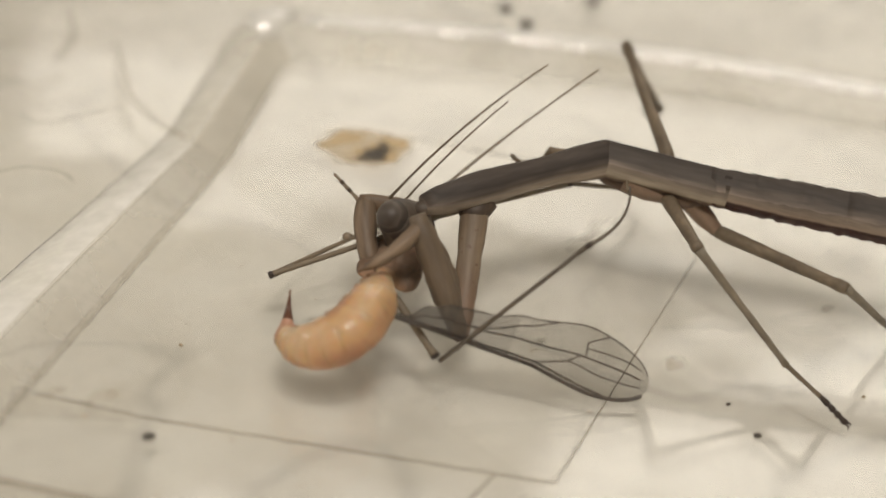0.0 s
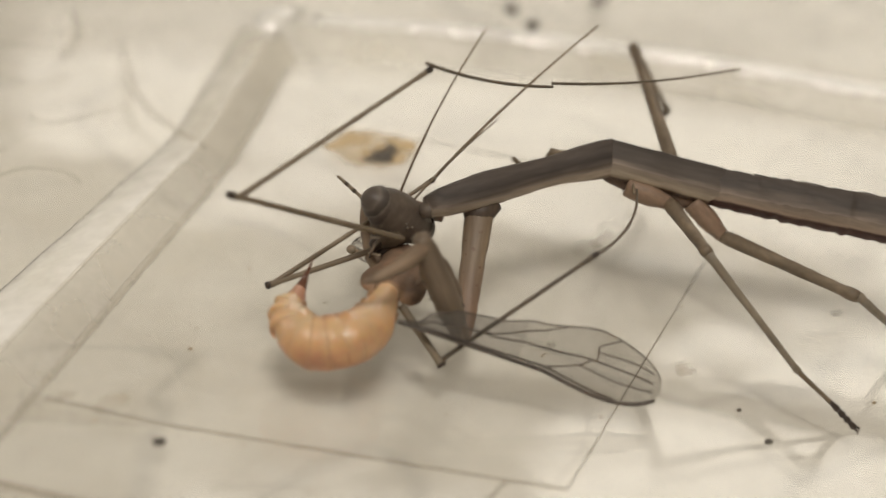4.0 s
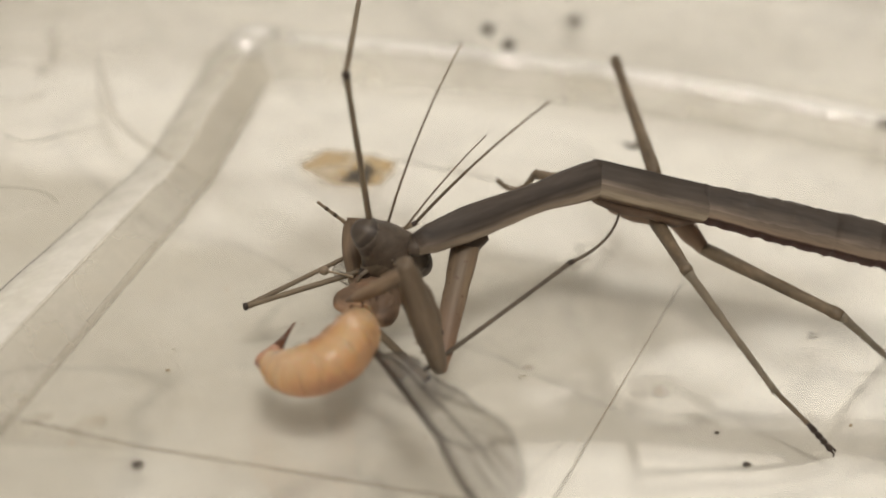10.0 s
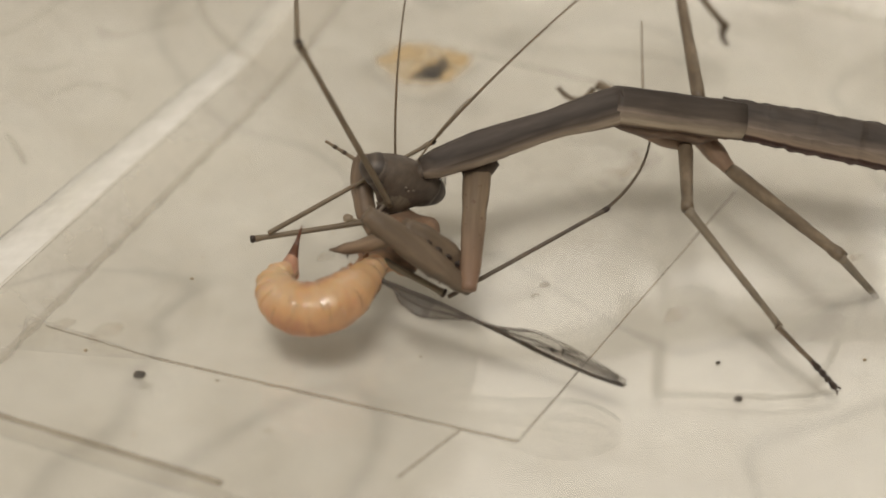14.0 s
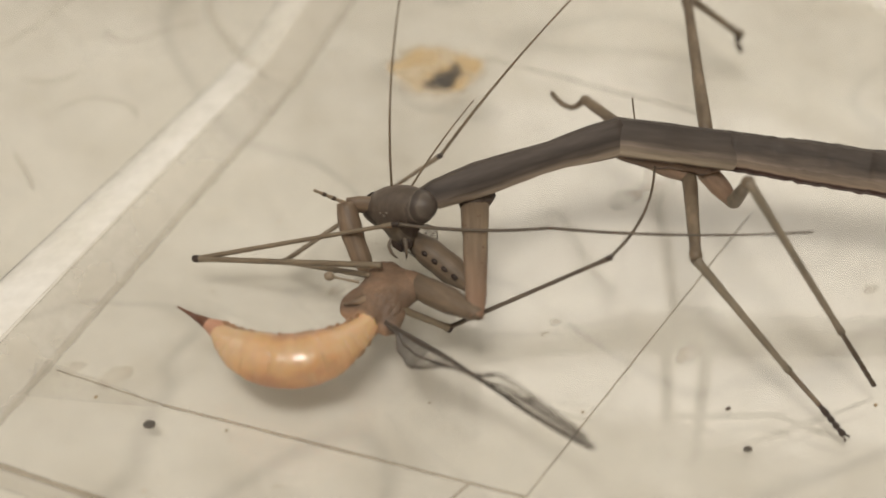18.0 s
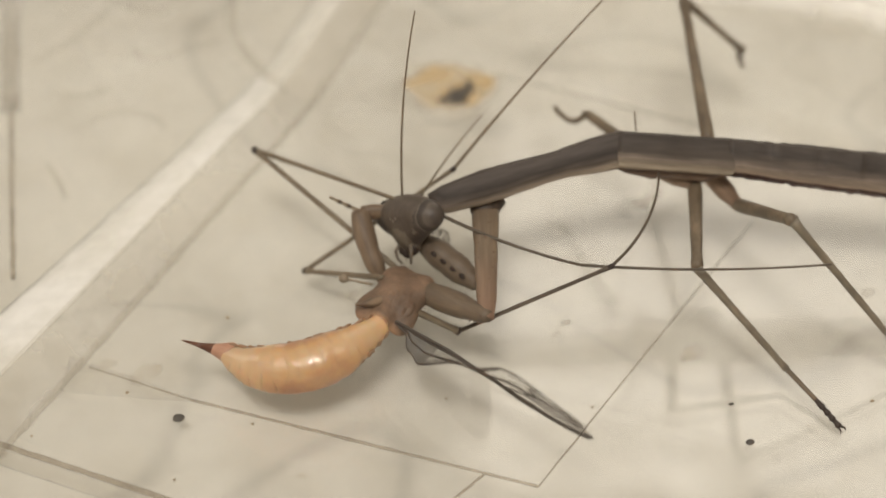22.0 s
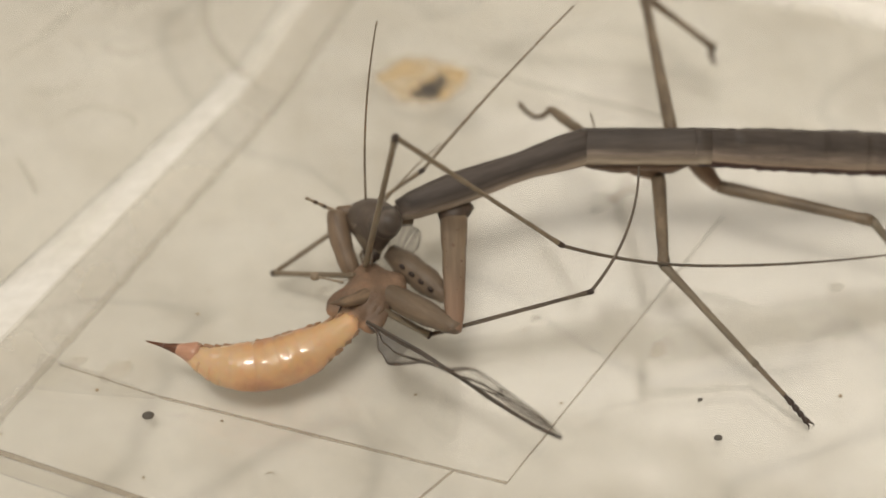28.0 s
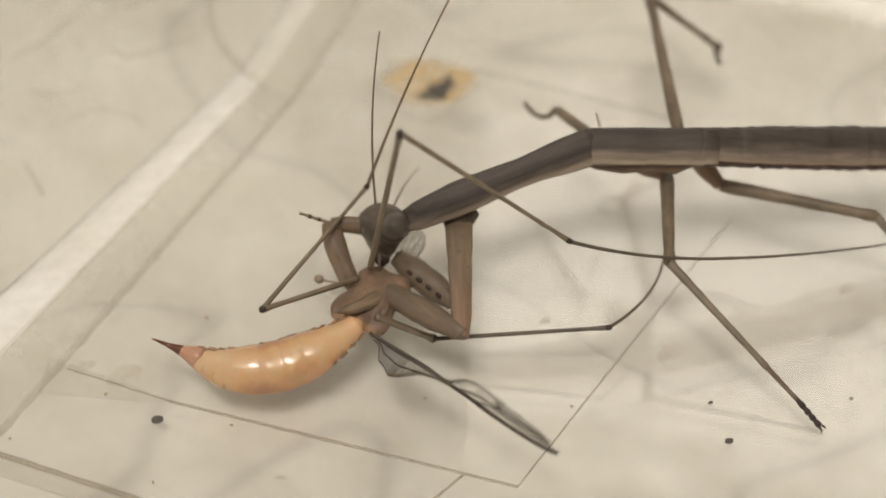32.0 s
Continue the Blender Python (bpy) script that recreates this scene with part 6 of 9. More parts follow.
    walk(fore_tibia, span(MANTIS_AT, [
        (0, (-2.31, -5.23, 9.49), (-6.51, -7.24, 7.18)),
        (1, (-2.37, -5.80, 9.71), (-6.32, -8.73, 8.04)),
        (2, (-2.46, -7.19, 10.20), (-6.81, -9.19, 8.16)),
        (5, (-3.54, -8.16, 9.95), (-7.65, -11.31, 9.47)),
        (6, (-3.54, -8.00, 9.87), (-7.41, -11.47, 9.82)),
        (6.5, (-3.10, -8.55, 10.17), (-7.66, -9.68, 7.95)),
        (7, (-2.65, -9.10, 10.47), (-6.11, -7.45, 6.96)),
        (7.5, (-3.31, -9.19, 10.34), (-7.77, -10.31, 7.92)),
        (8, (-3.96, -9.29, 10.20), (-7.80, -12.77, 9.76)),
        (9, (-3.34, -9.54, 9.98), (-7.54, -12.60, 9.71)),
        (9.5, (-3.32, -9.31, 10.23), (-7.87, -10.09, 7.85)),
        (10, (-3.29, -9.08, 10.47), (-6.57, -7.30, 6.84)),
        (11, (-3.52, -10.26, 10.68), (-6.72, -8.25, 7.11)),
        (12, (-3.73, -9.91, 10.36), (-6.91, -8.19, 6.62)),
        (12.25, (-3.52, -9.96, 9.85), (-8.05, -11.51, 7.81)),
        (12.5, (-3.31, -10.01, 9.35), (-6.60, -13.96, 10.17)),
        (12.75, (-3.31, -10.95, 9.65), (-8.09, -11.98, 7.88)),
        (13, (-3.31, -11.89, 9.96), (-6.48, -9.34, 6.73)),
        (14.5, (-3.21, -8.82, 7.14), (-8.05, -9.89, 5.60)),
        (16, (-3.10, -5.74, 4.32), (-6.25, -9.70, 5.54)),
        (17, (-3.13, -5.10, 3.10), (-7.13, -8.26, 4.11)),
        (18, (-3.68, -5.82, 4.06), (-7.52, -9.16, 5.10)),
        (19, (-4.39, -6.04, 3.65), (-7.94, -9.40, 5.42)),
        (20, (-4.31, -6.08, 3.47), (-7.96, -9.36, 5.19)),
        (23, (-4.43, -6.36, 4.05), (-8.15, -9.68, 5.50)),
        (25, (-4.39, -6.38, 3.70), (-7.96, -9.71, 5.49)),
        (28, (-4.77, -7.18, 4.32), (-7.63, -10.87, 6.60)),
        (29, (-4.92, -7.47, 4.95), (-7.76, -11.28, 7.06)),
        (30, (-4.78, -7.16, 4.40), (-7.90, -10.74, 6.53)),
        (31, (-4.85, -7.42, 4.52), (-8.01, -10.97, 6.63)),
        (32, (-4.80, -7.49, 4.68), (-8.02, -11.20, 6.39))], True))
    walk(far_tibia, span(MANTIS_AT, [
        (0, (-5.24, 1.75, 7.20), (-4.89, -2.39, 4.20)),
        (1, (-5.27, 1.92, 7.20), (-4.80, -2.23, 4.20)),
        (2, (-5.18, 2.35, 7.20), (-4.83, -1.82, 4.20)),
        (5, (-5.58, 2.25, 7.20), (-5.15, -1.09, 4.20)),
        (6, (-5.31, 2.37, 7.20), (-4.90, -1.71, 4.20)),
        (7, (-4.96, 2.54, 7.20), (-4.82, -3.02, 4.20)),
        (8, (-5.21, 2.20, 7.20), (-4.66, -1.88, 4.20)),
        (9, (-4.97, 2.32, 7.20), (-4.72, -2.52, 4.20)),
        (10, (-5.30, 2.04, 7.20), (-4.74, -1.29, 4.20)),
        (11, (-5.75, 1.68, 7.20), (-5.18, -2.65, 4.20)),
        (12, (-6.12, 1.24, 7.20), (-5.67, -1.50, 4.20)),
        (12.5, (-6.73, 0.17, 7.20), (-5.62, -3.91, 4.20)),
        (13, (-6.33, -0.45, 7.20), (-5.25, -6.05, 4.20)),
        (16, (-6.82, -0.91, 7.20), (-5.28, -5.14, 4.20)),
        (17, (-7.96, -1.31, 7.20), (-6.15, -4.55, 4.20)),
        (18, (-8.20, -1.33, 7.20), (-6.44, -4.68, 4.20)),
        (19, (-8.57, -1.79, 7.20), (-6.86, -4.89, 4.20)),
        (20, (-8.31, -1.36, 7.20), (-6.32, -5.37, 4.20)),
        (23, (-8.73, -1.81, 7.20), (-6.86, -5.44, 4.20)),
        (25, (-8.52, -1.89, 7.20), (-6.59, -5.49, 4.20)),
        (28, (-8.10, -2.03, 7.20), (-6.36, -5.96, 4.20)),
        (29, (-8.38, -2.17, 7.20), (-6.53, -5.96, 4.20)),
        (30, (-8.55, -2.60, 7.20), (-6.77, -6.19, 4.20)),
        (31, (-8.91, -2.44, 7.20), (-7.06, -6.33, 4.20)),
        (32, (-9.13, -2.99, 7.20), (-7.24, -6.28, 4.20))], True))
    walk(far_tarsus, span(MANTIS_AT, [
        (0, (-5.79, 1.75, 7.20), (-7.31, 2.42, 8.60)),
        (1, (-5.82, 1.92, 7.20), (-7.15, 3.33, 8.60)),
        (2, (-5.73, 2.35, 7.20), (-7.60, 2.93, 8.60)),
        (5, (-6.13, 2.25, 7.20), (-7.95, 2.88, 8.60)),
        (6, (-5.86, 2.37, 7.20), (-7.67, 2.75, 8.60)),
        (7, (-5.51, 2.54, 7.20), (-6.48, 3.78, 8.60)),
        (8, (-5.76, 2.20, 7.20), (-7.84, 2.43, 8.60)),
        (9, (-5.52, 2.32, 7.20), (-7.46, 2.72, 8.60)),
        (10, (-5.85, 2.04, 7.20), (-7.91, 2.43, 8.60)),
        (11, (-6.30, 1.68, 7.20), (-7.68, 1.68, 8.60)),
        (12, (-6.67, 1.24, 7.20), (-8.76, 1.29, 8.60)),
        (12.5, (-7.28, 0.17, 7.20), (-9.35, 0.04, 8.60)),
        (13, (-6.88, -0.45, 7.20), (-9.10, -0.04, 8.60)),
        (16, (-6.82, -0.91, 7.20), (-9.29, -0.96, 8.60)),
        (17, (-7.96, -1.31, 7.20), (-10.32, -1.53, 8.60)),
        (18, (-8.20, -1.33, 7.20), (-10.46, -1.52, 8.60)),
        (19, (-8.57, -1.79, 7.20), (-10.26, -2.09, 8.60)),
        (20, (-8.31, -1.36, 7.20), (-10.78, -1.70, 8.60)),
        (23, (-8.73, -1.81, 7.20), (-10.85, -1.82, 8.60)),
        (25, (-8.52, -1.89, 7.20), (-10.76, -1.92, 8.60)),
        (28, (-8.10, -2.03, 7.20), (-10.43, -2.04, 8.60)),
        (29, (-8.38, -2.17, 7.20), (-10.65, -2.25, 8.60)),
        (30, (-8.55, -2.60, 7.20), (-10.98, -2.93, 8.60)),
        (31, (-8.91, -2.44, 7.20), (-11.08, -2.63, 8.60)),
        (32, (-9.13, -2.99, 7.20), (-11.31, -3.48, 8.60))]))
    walk(far_femur, span(MANTIS_AT, [
        (0, (-5.79, 1.75, 7.20), (-1.08, 1.31, 6.56)),
        (1, (-5.82, 1.92, 7.20), (-1.24, 1.34, 6.56)),
        (2, (-5.73, 2.35, 7.20), (-1.18, 1.83, 6.56)),
        (5, (-6.13, 2.25, 7.20), (-1.47, 1.66, 6.56)),
        (6, (-5.86, 2.37, 7.20), (-1.21, 1.61, 6.56)),
        (7, (-5.51, 2.54, 7.20), (-1.19, 1.71, 6.56)),
        (8, (-5.76, 2.20, 7.20), (-1.09, 1.67, 6.56)),
        (9, (-5.52, 2.32, 7.20), (-0.82, 1.51, 6.56)),
        (10, (-5.85, 2.04, 7.20), (-1.16, 0.86, 6.56)),
        (11, (-6.30, 1.68, 7.20), (-1.44, 1.05, 6.56)),
        (12, (-6.67, 1.24, 7.20), (-1.73, 0.60, 6.56)),
        (12.5, (-7.28, 0.17, 7.20), (-2.15, -0.27, 6.56)),
        (13, (-6.88, -0.45, 7.20), (-1.95, -0.91, 6.56)),
        (16, (-6.82, -0.91, 7.20), (-1.87, -0.84, 6.56)),
        (17, (-7.96, -1.31, 7.20), (-2.76, -0.89, 6.56)),
        (18, (-8.20, -1.33, 7.20), (-3.06, -1.02, 6.56)),
        (19, (-8.57, -1.79, 7.20), (-3.46, -1.27, 6.56)),
        (20, (-8.31, -1.36, 7.20), (-3.18, -0.95, 6.56)),
        (23, (-8.73, -1.81, 7.20), (-3.65, -1.40, 6.56)),
        (25, (-8.52, -1.89, 7.20), (-3.35, -1.59, 6.56)),
        (28, (-8.10, -2.03, 7.20), (-3.20, -1.84, 6.56)),
        (29, (-8.38, -2.17, 7.20), (-3.49, -2.06, 6.56)),
        (30, (-8.55, -2.60, 7.20), (-3.57, -2.41, 6.56)),
        (31, (-8.91, -2.44, 7.20), (-3.87, -2.36, 6.56)),
        (32, (-9.13, -2.99, 7.20), (-3.95, -2.79, 6.56))], True))
    walk(spot_femur, span(MANTIS_AT, [
        (0, (-2.01, -4.63, 8.59), (0.91, -7.98, 3.05)),
        (1, (-2.07, -5.20, 8.81), (0.62, -7.80, 2.78)),
        (2, (-2.16, -6.59, 9.30), (0.65, -7.34, 2.75)),
        (5, (-3.24, -7.56, 9.05), (0.35, -7.53, 2.74)),
        (6, (-3.24, -7.40, 8.97), (0.37, -7.74, 2.71)),
        (7, (-2.35, -8.50, 9.57), (0.51, -8.24, 2.92)),
        (8, (-3.66, -8.69, 9.30), (0.85, -7.96, 3.50)),
        (9, (-3.04, -8.94, 9.08), (1.03, -7.91, 3.02)),
        (10, (-2.99, -8.48, 9.57), (0.11, -8.44, 3.03)),
        (11, (-3.22, -9.66, 9.78), (0.69, -8.07, 3.68)),
        (12, (-3.43, -9.31, 9.46), (0.96, -8.58, 3.58)),
        (12.5, (-3.01, -9.41, 8.45), (1.25, -8.34, 2.50)),
        (13, (-3.01, -11.29, 9.06), (1.59, -9.92, 3.36)),
        (14.5, (-2.93, -7.11, 7.23), (3.04, -8.91, 3.16)),
        (16, (-2.86, -2.92, 5.40), (2.18, -6.86, 4.20)),
        (17, (-3.17, -2.93, 5.40), (1.87, -6.76, 4.20)),
        (18, (-3.34, -2.85, 5.40), (1.53, -6.55, 4.20)),
        (19, (-3.75, -2.57, 5.40), (1.41, -6.60, 4.20)),
        (20, (-3.89, -2.49, 5.40), (1.27, -6.52, 4.20)),
        (23, (-3.89, -2.87, 5.40), (1.22, -6.84, 4.20)),
        (25, (-3.86, -3.56, 5.40), (1.21, -7.49, 4.20)),
        (28, (-3.89, -4.35, 5.40), (1.19, -8.27, 4.20)),
        (29, (-3.93, -4.66, 5.40), (1.12, -8.56, 4.20)),
        (30, (-3.87, -4.87, 5.40), (1.15, -8.76, 4.20)),
        (31, (-4.16, -5.02, 5.40), (0.87, -8.93, 4.20)),
        (32, (-4.01, -4.65, 5.40), (1.03, -8.55, 4.20))], True))
    walk(mid_coxa, span(MANTIS_AT, [
        (0, (14.29, 2.39, 9.10), (17.49, 1.19, 8.40)),
        (1, (14.10, 2.20, 9.10), (17.30, 1.00, 8.40)),
        (2, (14.01, 2.11, 9.10), (17.21, 0.91, 8.40)),
        (5, (13.52, 2.26, 9.10), (16.72, 1.06, 8.40)),
        (6, (14.21, 2.89, 9.10), (17.41, 1.69, 8.40)),
        (7, (14.01, 2.59, 9.10), (17.21, 1.39, 8.40)),
        (8, (13.94, 3.08, 9.10), (17.14, 1.88, 8.40)),
        (9, (14.83, 3.53, 9.10), (18.03, 2.33, 8.40)),
        (10, (14.43, 3.11, 9.10), (17.63, 1.91, 8.40)),
        (11, (14.70, 4.04, 9.10), (17.90, 2.84, 8.40)),
        (12, (15.01, 3.03, 9.10), (18.21, 1.83, 8.40)),
        (12.5, (14.65, 2.67, 9.10), (17.85, 1.47, 8.40)),
        (13, (14.43, 2.18, 9.10), (17.63, 0.98, 8.40)),
        (16, (14.57, 2.95, 9.10), (17.77, 1.75, 8.40)),
        (17, (14.14, 3.05, 9.10), (17.34, 1.85, 8.40)),
        (18, (13.81, 2.89, 9.10), (17.01, 1.69, 8.40)),
        (19, (13.83, 2.79, 9.10), (17.03, 1.59, 8.40)),
        (20, (13.91, 2.85, 9.10), (17.11, 1.65, 8.40)),
        (23, (13.91, 2.77, 9.10), (17.11, 1.57, 8.40)),
        (25, (13.76, 2.61, 9.10), (16.96, 1.41, 8.40)),
        (28, (13.47, 3.34, 9.10), (16.67, 2.14, 8.40)),
        (29, (13.55, 2.95, 9.10), (16.75, 1.75, 8.40)),
        (30, (13.53, 3.25, 9.10), (16.73, 2.05, 8.40)),
        (31, (13.30, 3.17, 9.10), (16.50, 1.97, 8.40)),
        (32, (13.40, 3.56, 9.10), (16.60, 2.36, 8.40))]))
    walk(mid_femur, span(MANTIS_AT, [
        (0, (17.49, 1.19, 8.40), (17.41, -7.65, 9.44)),
        (1, (17.30, 1.00, 8.40), (17.19, -7.82, 9.57)),
        (2, (17.21, 0.91, 8.40), (17.23, -7.89, 9.71)),
        (5, (16.72, 1.06, 8.40), (17.10, -7.75, 9.62)),
        (6, (17.41, 1.69, 8.40), (17.48, -7.15, 9.41)),
        (7, (17.21, 1.39, 8.40), (17.21, -7.46, 9.33)),
        (8, (17.14, 1.88, 8.40), (17.36, -6.99, 9.11)),
        (9, (18.03, 2.33, 8.40), (17.78, -6.52, 9.29)),
        (10, (17.63, 1.91, 8.40), (17.58, -6.93, 9.44)),
        (11, (17.90, 2.84, 8.40), (17.95, -6.05, 8.85)),
        (12, (18.21, 1.83, 8.40), (17.55, -7.00, 9.34)),
        (12.5, (17.85, 1.47, 8.40), (17.28, -7.37, 9.29)),
        (13, (17.63, 0.98, 8.40), (16.99, -7.83, 9.45)),
        (16, (17.77, 1.75, 8.40), (17.22, -7.11, 9.10)),
        (17, (17.34, 1.85, 8.40), (17.19, -7.04, 8.54)),
        (18, (17.01, 1.69, 8.40), (16.94, -7.20, 8.83)),
        (19, (17.03, 1.59, 8.40), (16.80, -7.30, 8.75)),
        (20, (17.11, 1.65, 8.40), (16.82, -7.25, 8.49)),
        (23, (17.11, 1.57, 8.40), (16.77, -7.32, 8.12)),
        (25, (16.96, 1.41, 8.40), (16.62, -7.48, 8.16)),
        (28, (16.67, 2.14, 8.40), (16.76, -6.71, 7.49)),
        (29, (16.75, 1.75, 8.40), (16.54, -7.15, 8.07)),
        (30, (16.73, 2.05, 8.40), (16.56, -6.84, 7.96)),
        (31, (16.50, 1.97, 8.40), (16.43, -6.91, 7.83)),
        (32, (16.60, 2.36, 8.40), (16.38, -6.52, 7.84))]))
    walk(mid_tibia, span(MANTIS_AT, [
        (0, (17.41, -7.65, 9.44), (23.98, -12.17, 2.76)),
        (1, (17.19, -7.82, 9.57), (23.78, -12.53, 3.05)),
        (2, (17.23, -7.89, 9.71), (23.67, -13.20, 3.50)),
        (5, (17.10, -7.75, 9.62), (23.55, -12.97, 3.35)),
        (6, (17.48, -7.15, 9.41), (23.69, -12.99, 3.44)),
        (7, (17.21, -7.46, 9.33), (23.79, -12.54, 3.07)),
        (8, (17.36, -6.99, 9.11), (23.85, -12.15, 2.82)),
        (9, (17.78, -6.52, 9.29), (23.36, -13.49, 3.96)),
        (10, (17.58, -6.93, 9.44), (23.58, -13.08, 3.58)),
        (11, (17.95, -6.05, 8.85), (23.62, -13.01, 3.58)),
        (12, (17.55, -7.00, 9.34), (23.79, -12.56, 3.16)),
        (12.5, (17.28, -7.37, 9.29), (23.82, -12.97, 3.45)),
        (13, (16.99, -7.83, 9.45), (23.67, -13.23, 3.58)),
        (16, (17.22, -7.11, 9.10), (24.01, -12.38, 3.24)),
        (17, (17.19, -7.04, 8.54), (24.15, -11.27, 2.07)),
        (18, (16.94, -7.20, 8.83), (23.94, -11.70, 2.59)),
        (19, (16.80, -7.30, 8.75), (23.94, -11.64, 2.56)),
        (20, (16.82, -7.25, 8.49), (23.97, -11.27, 2.09)),
        (23, (16.77, -7.32, 8.12), (23.97, -10.88, 1.52)),
        (25, (16.62, -7.48, 8.16), (23.99, -10.93, 1.69)),
        (28, (16.76, -6.71, 7.49), (24.10, -10.77, 1.34)),
        (29, (16.54, -7.15, 8.07), (23.97, -11.37, 2.15)),
        (30, (16.56, -6.84, 7.96), (23.95, -11.64, 2.44)),
        (31, (16.43, -6.91, 7.83), (23.82, -11.39, 2.04)),
        (32, (16.38, -6.52, 7.84), (23.69, -12.17, 3.05))]))
    walk(mid_tarsus, span(MANTIS_AT, [
        (0, (23.98, -12.17, 2.76), (28.00, -15.60, 0.35)),
        (1, (23.78, -12.53, 3.05), (28.00, -15.60, 0.35)),
        (2, (23.67, -13.20, 3.50), (28.00, -15.60, 0.35)),
        (5, (23.55, -12.97, 3.35), (28.00, -15.60, 0.35)),
        (6, (23.69, -12.99, 3.44), (28.00, -15.60, 0.35)),
        (7, (23.79, -12.54, 3.07), (28.00, -15.60, 0.35)),
        (8, (23.85, -12.15, 2.82), (28.00, -15.60, 0.35)),
        (9, (23.36, -13.49, 3.96), (28.00, -15.60, 0.35)),
        (10, (23.58, -13.08, 3.58), (28.00, -15.60, 0.35)),
        (11, (23.62, -13.01, 3.58), (28.00, -15.60, 0.35)),
        (12, (23.79, -12.56, 3.16), (28.00, -15.60, 0.35)),
        (12.5, (23.82, -12.97, 3.45), (28.00, -15.60, 0.35)),
        (13, (23.67, -13.23, 3.58), (28.00, -15.60, 0.35)),
        (16, (24.01, -12.38, 3.24), (28.00, -15.60, 0.35)),
        (17, (24.15, -11.27, 2.07), (28.00, -15.60, 0.35)),
        (18, (23.94, -11.70, 2.59), (28.00, -15.60, 0.35)),
        (19, (23.94, -11.64, 2.56), (28.00, -15.60, 0.35)),
        (20, (23.97, -11.27, 2.09), (28.00, -15.60, 0.35)),
        (23, (23.97, -10.88, 1.52), (28.00, -15.60, 0.35)),
        (25, (23.99, -10.93, 1.69), (28.00, -15.60, 0.35)),
        (28, (24.10, -10.77, 1.34), (28.00, -15.60, 0.35)),
        (29, (23.97, -11.37, 2.15), (28.00, -15.60, 0.35)),
        (30, (23.95, -11.64, 2.44), (28.00, -15.60, 0.35)),
        (31, (23.82, -11.39, 2.04), (28.00, -15.60, 0.35)),
        (32, (23.69, -12.17, 3.05), (28.00, -15.60, 0.35))]))
    walk(hind_coxa, span(MANTIS_AT, [
        (0, (19.09, 1.21, 8.40), (21.49, -0.29, 6.40)),
        (1, (18.91, 1.03, 8.40), (21.31, -0.47, 6.40)),
        (2, (18.88, 1.11, 8.40), (21.28, -0.39, 6.40)),
        (5, (18.62, 1.30, 8.40), (21.02, -0.20, 6.40)),
        (6, (19.07, 1.99, 8.40), (21.47, 0.49, 6.40)),
        (7, (18.76, 1.85, 8.40), (21.16, 0.35, 6.40)),
        (8, (18.73, 2.07, 8.40), (21.13, 0.57, 6.40)),
        (9, (19.32, 2.57, 8.40), (21.72, 1.07, 6.40)),
        (10, (19.35, 2.58, 8.40), (21.75, 1.08, 6.40)),
        (11, (19.16, 2.52, 8.40), (21.56, 1.02, 6.40)),
        (12, (19.28, 2.48, 8.40), (21.68, 0.98, 6.40)),
        (12.5, (19.22, 2.12, 8.40), (21.62, 0.62, 6.40)),
        (13, (18.80, 2.24, 8.40), (21.20, 0.74, 6.40)),
        (16, (18.83, 2.71, 8.40), (21.23, 1.21, 6.40)),
        (17, (18.27, 2.63, 8.40), (20.67, 1.13, 6.40)),
        (18, (18.08, 2.66, 8.40), (20.48, 1.16, 6.40)),
        (19, (18.15, 2.70, 8.40), (20.55, 1.20, 6.40)),
        (20, (18.02, 2.86, 8.40), (20.42, 1.36, 6.40)),
        (23, (18.39, 3.15, 8.40), (20.79, 1.65, 6.40)),
        (25, (18.54, 3.33, 8.40), (20.94, 1.83, 6.40)),
        (28, (19.20, 4.73, 8.40), (21.60, 3.23, 6.40)),
        (29, (18.73, 4.94, 8.40), (21.13, 3.44, 6.40)),
        (30, (18.72, 5.07, 8.40), (21.12, 3.57, 6.40)),
        (31, (18.42, 5.50, 8.40), (20.82, 4.00, 6.40)),
        (32, (18.70, 5.04, 8.40), (21.10, 3.54, 6.40))]))
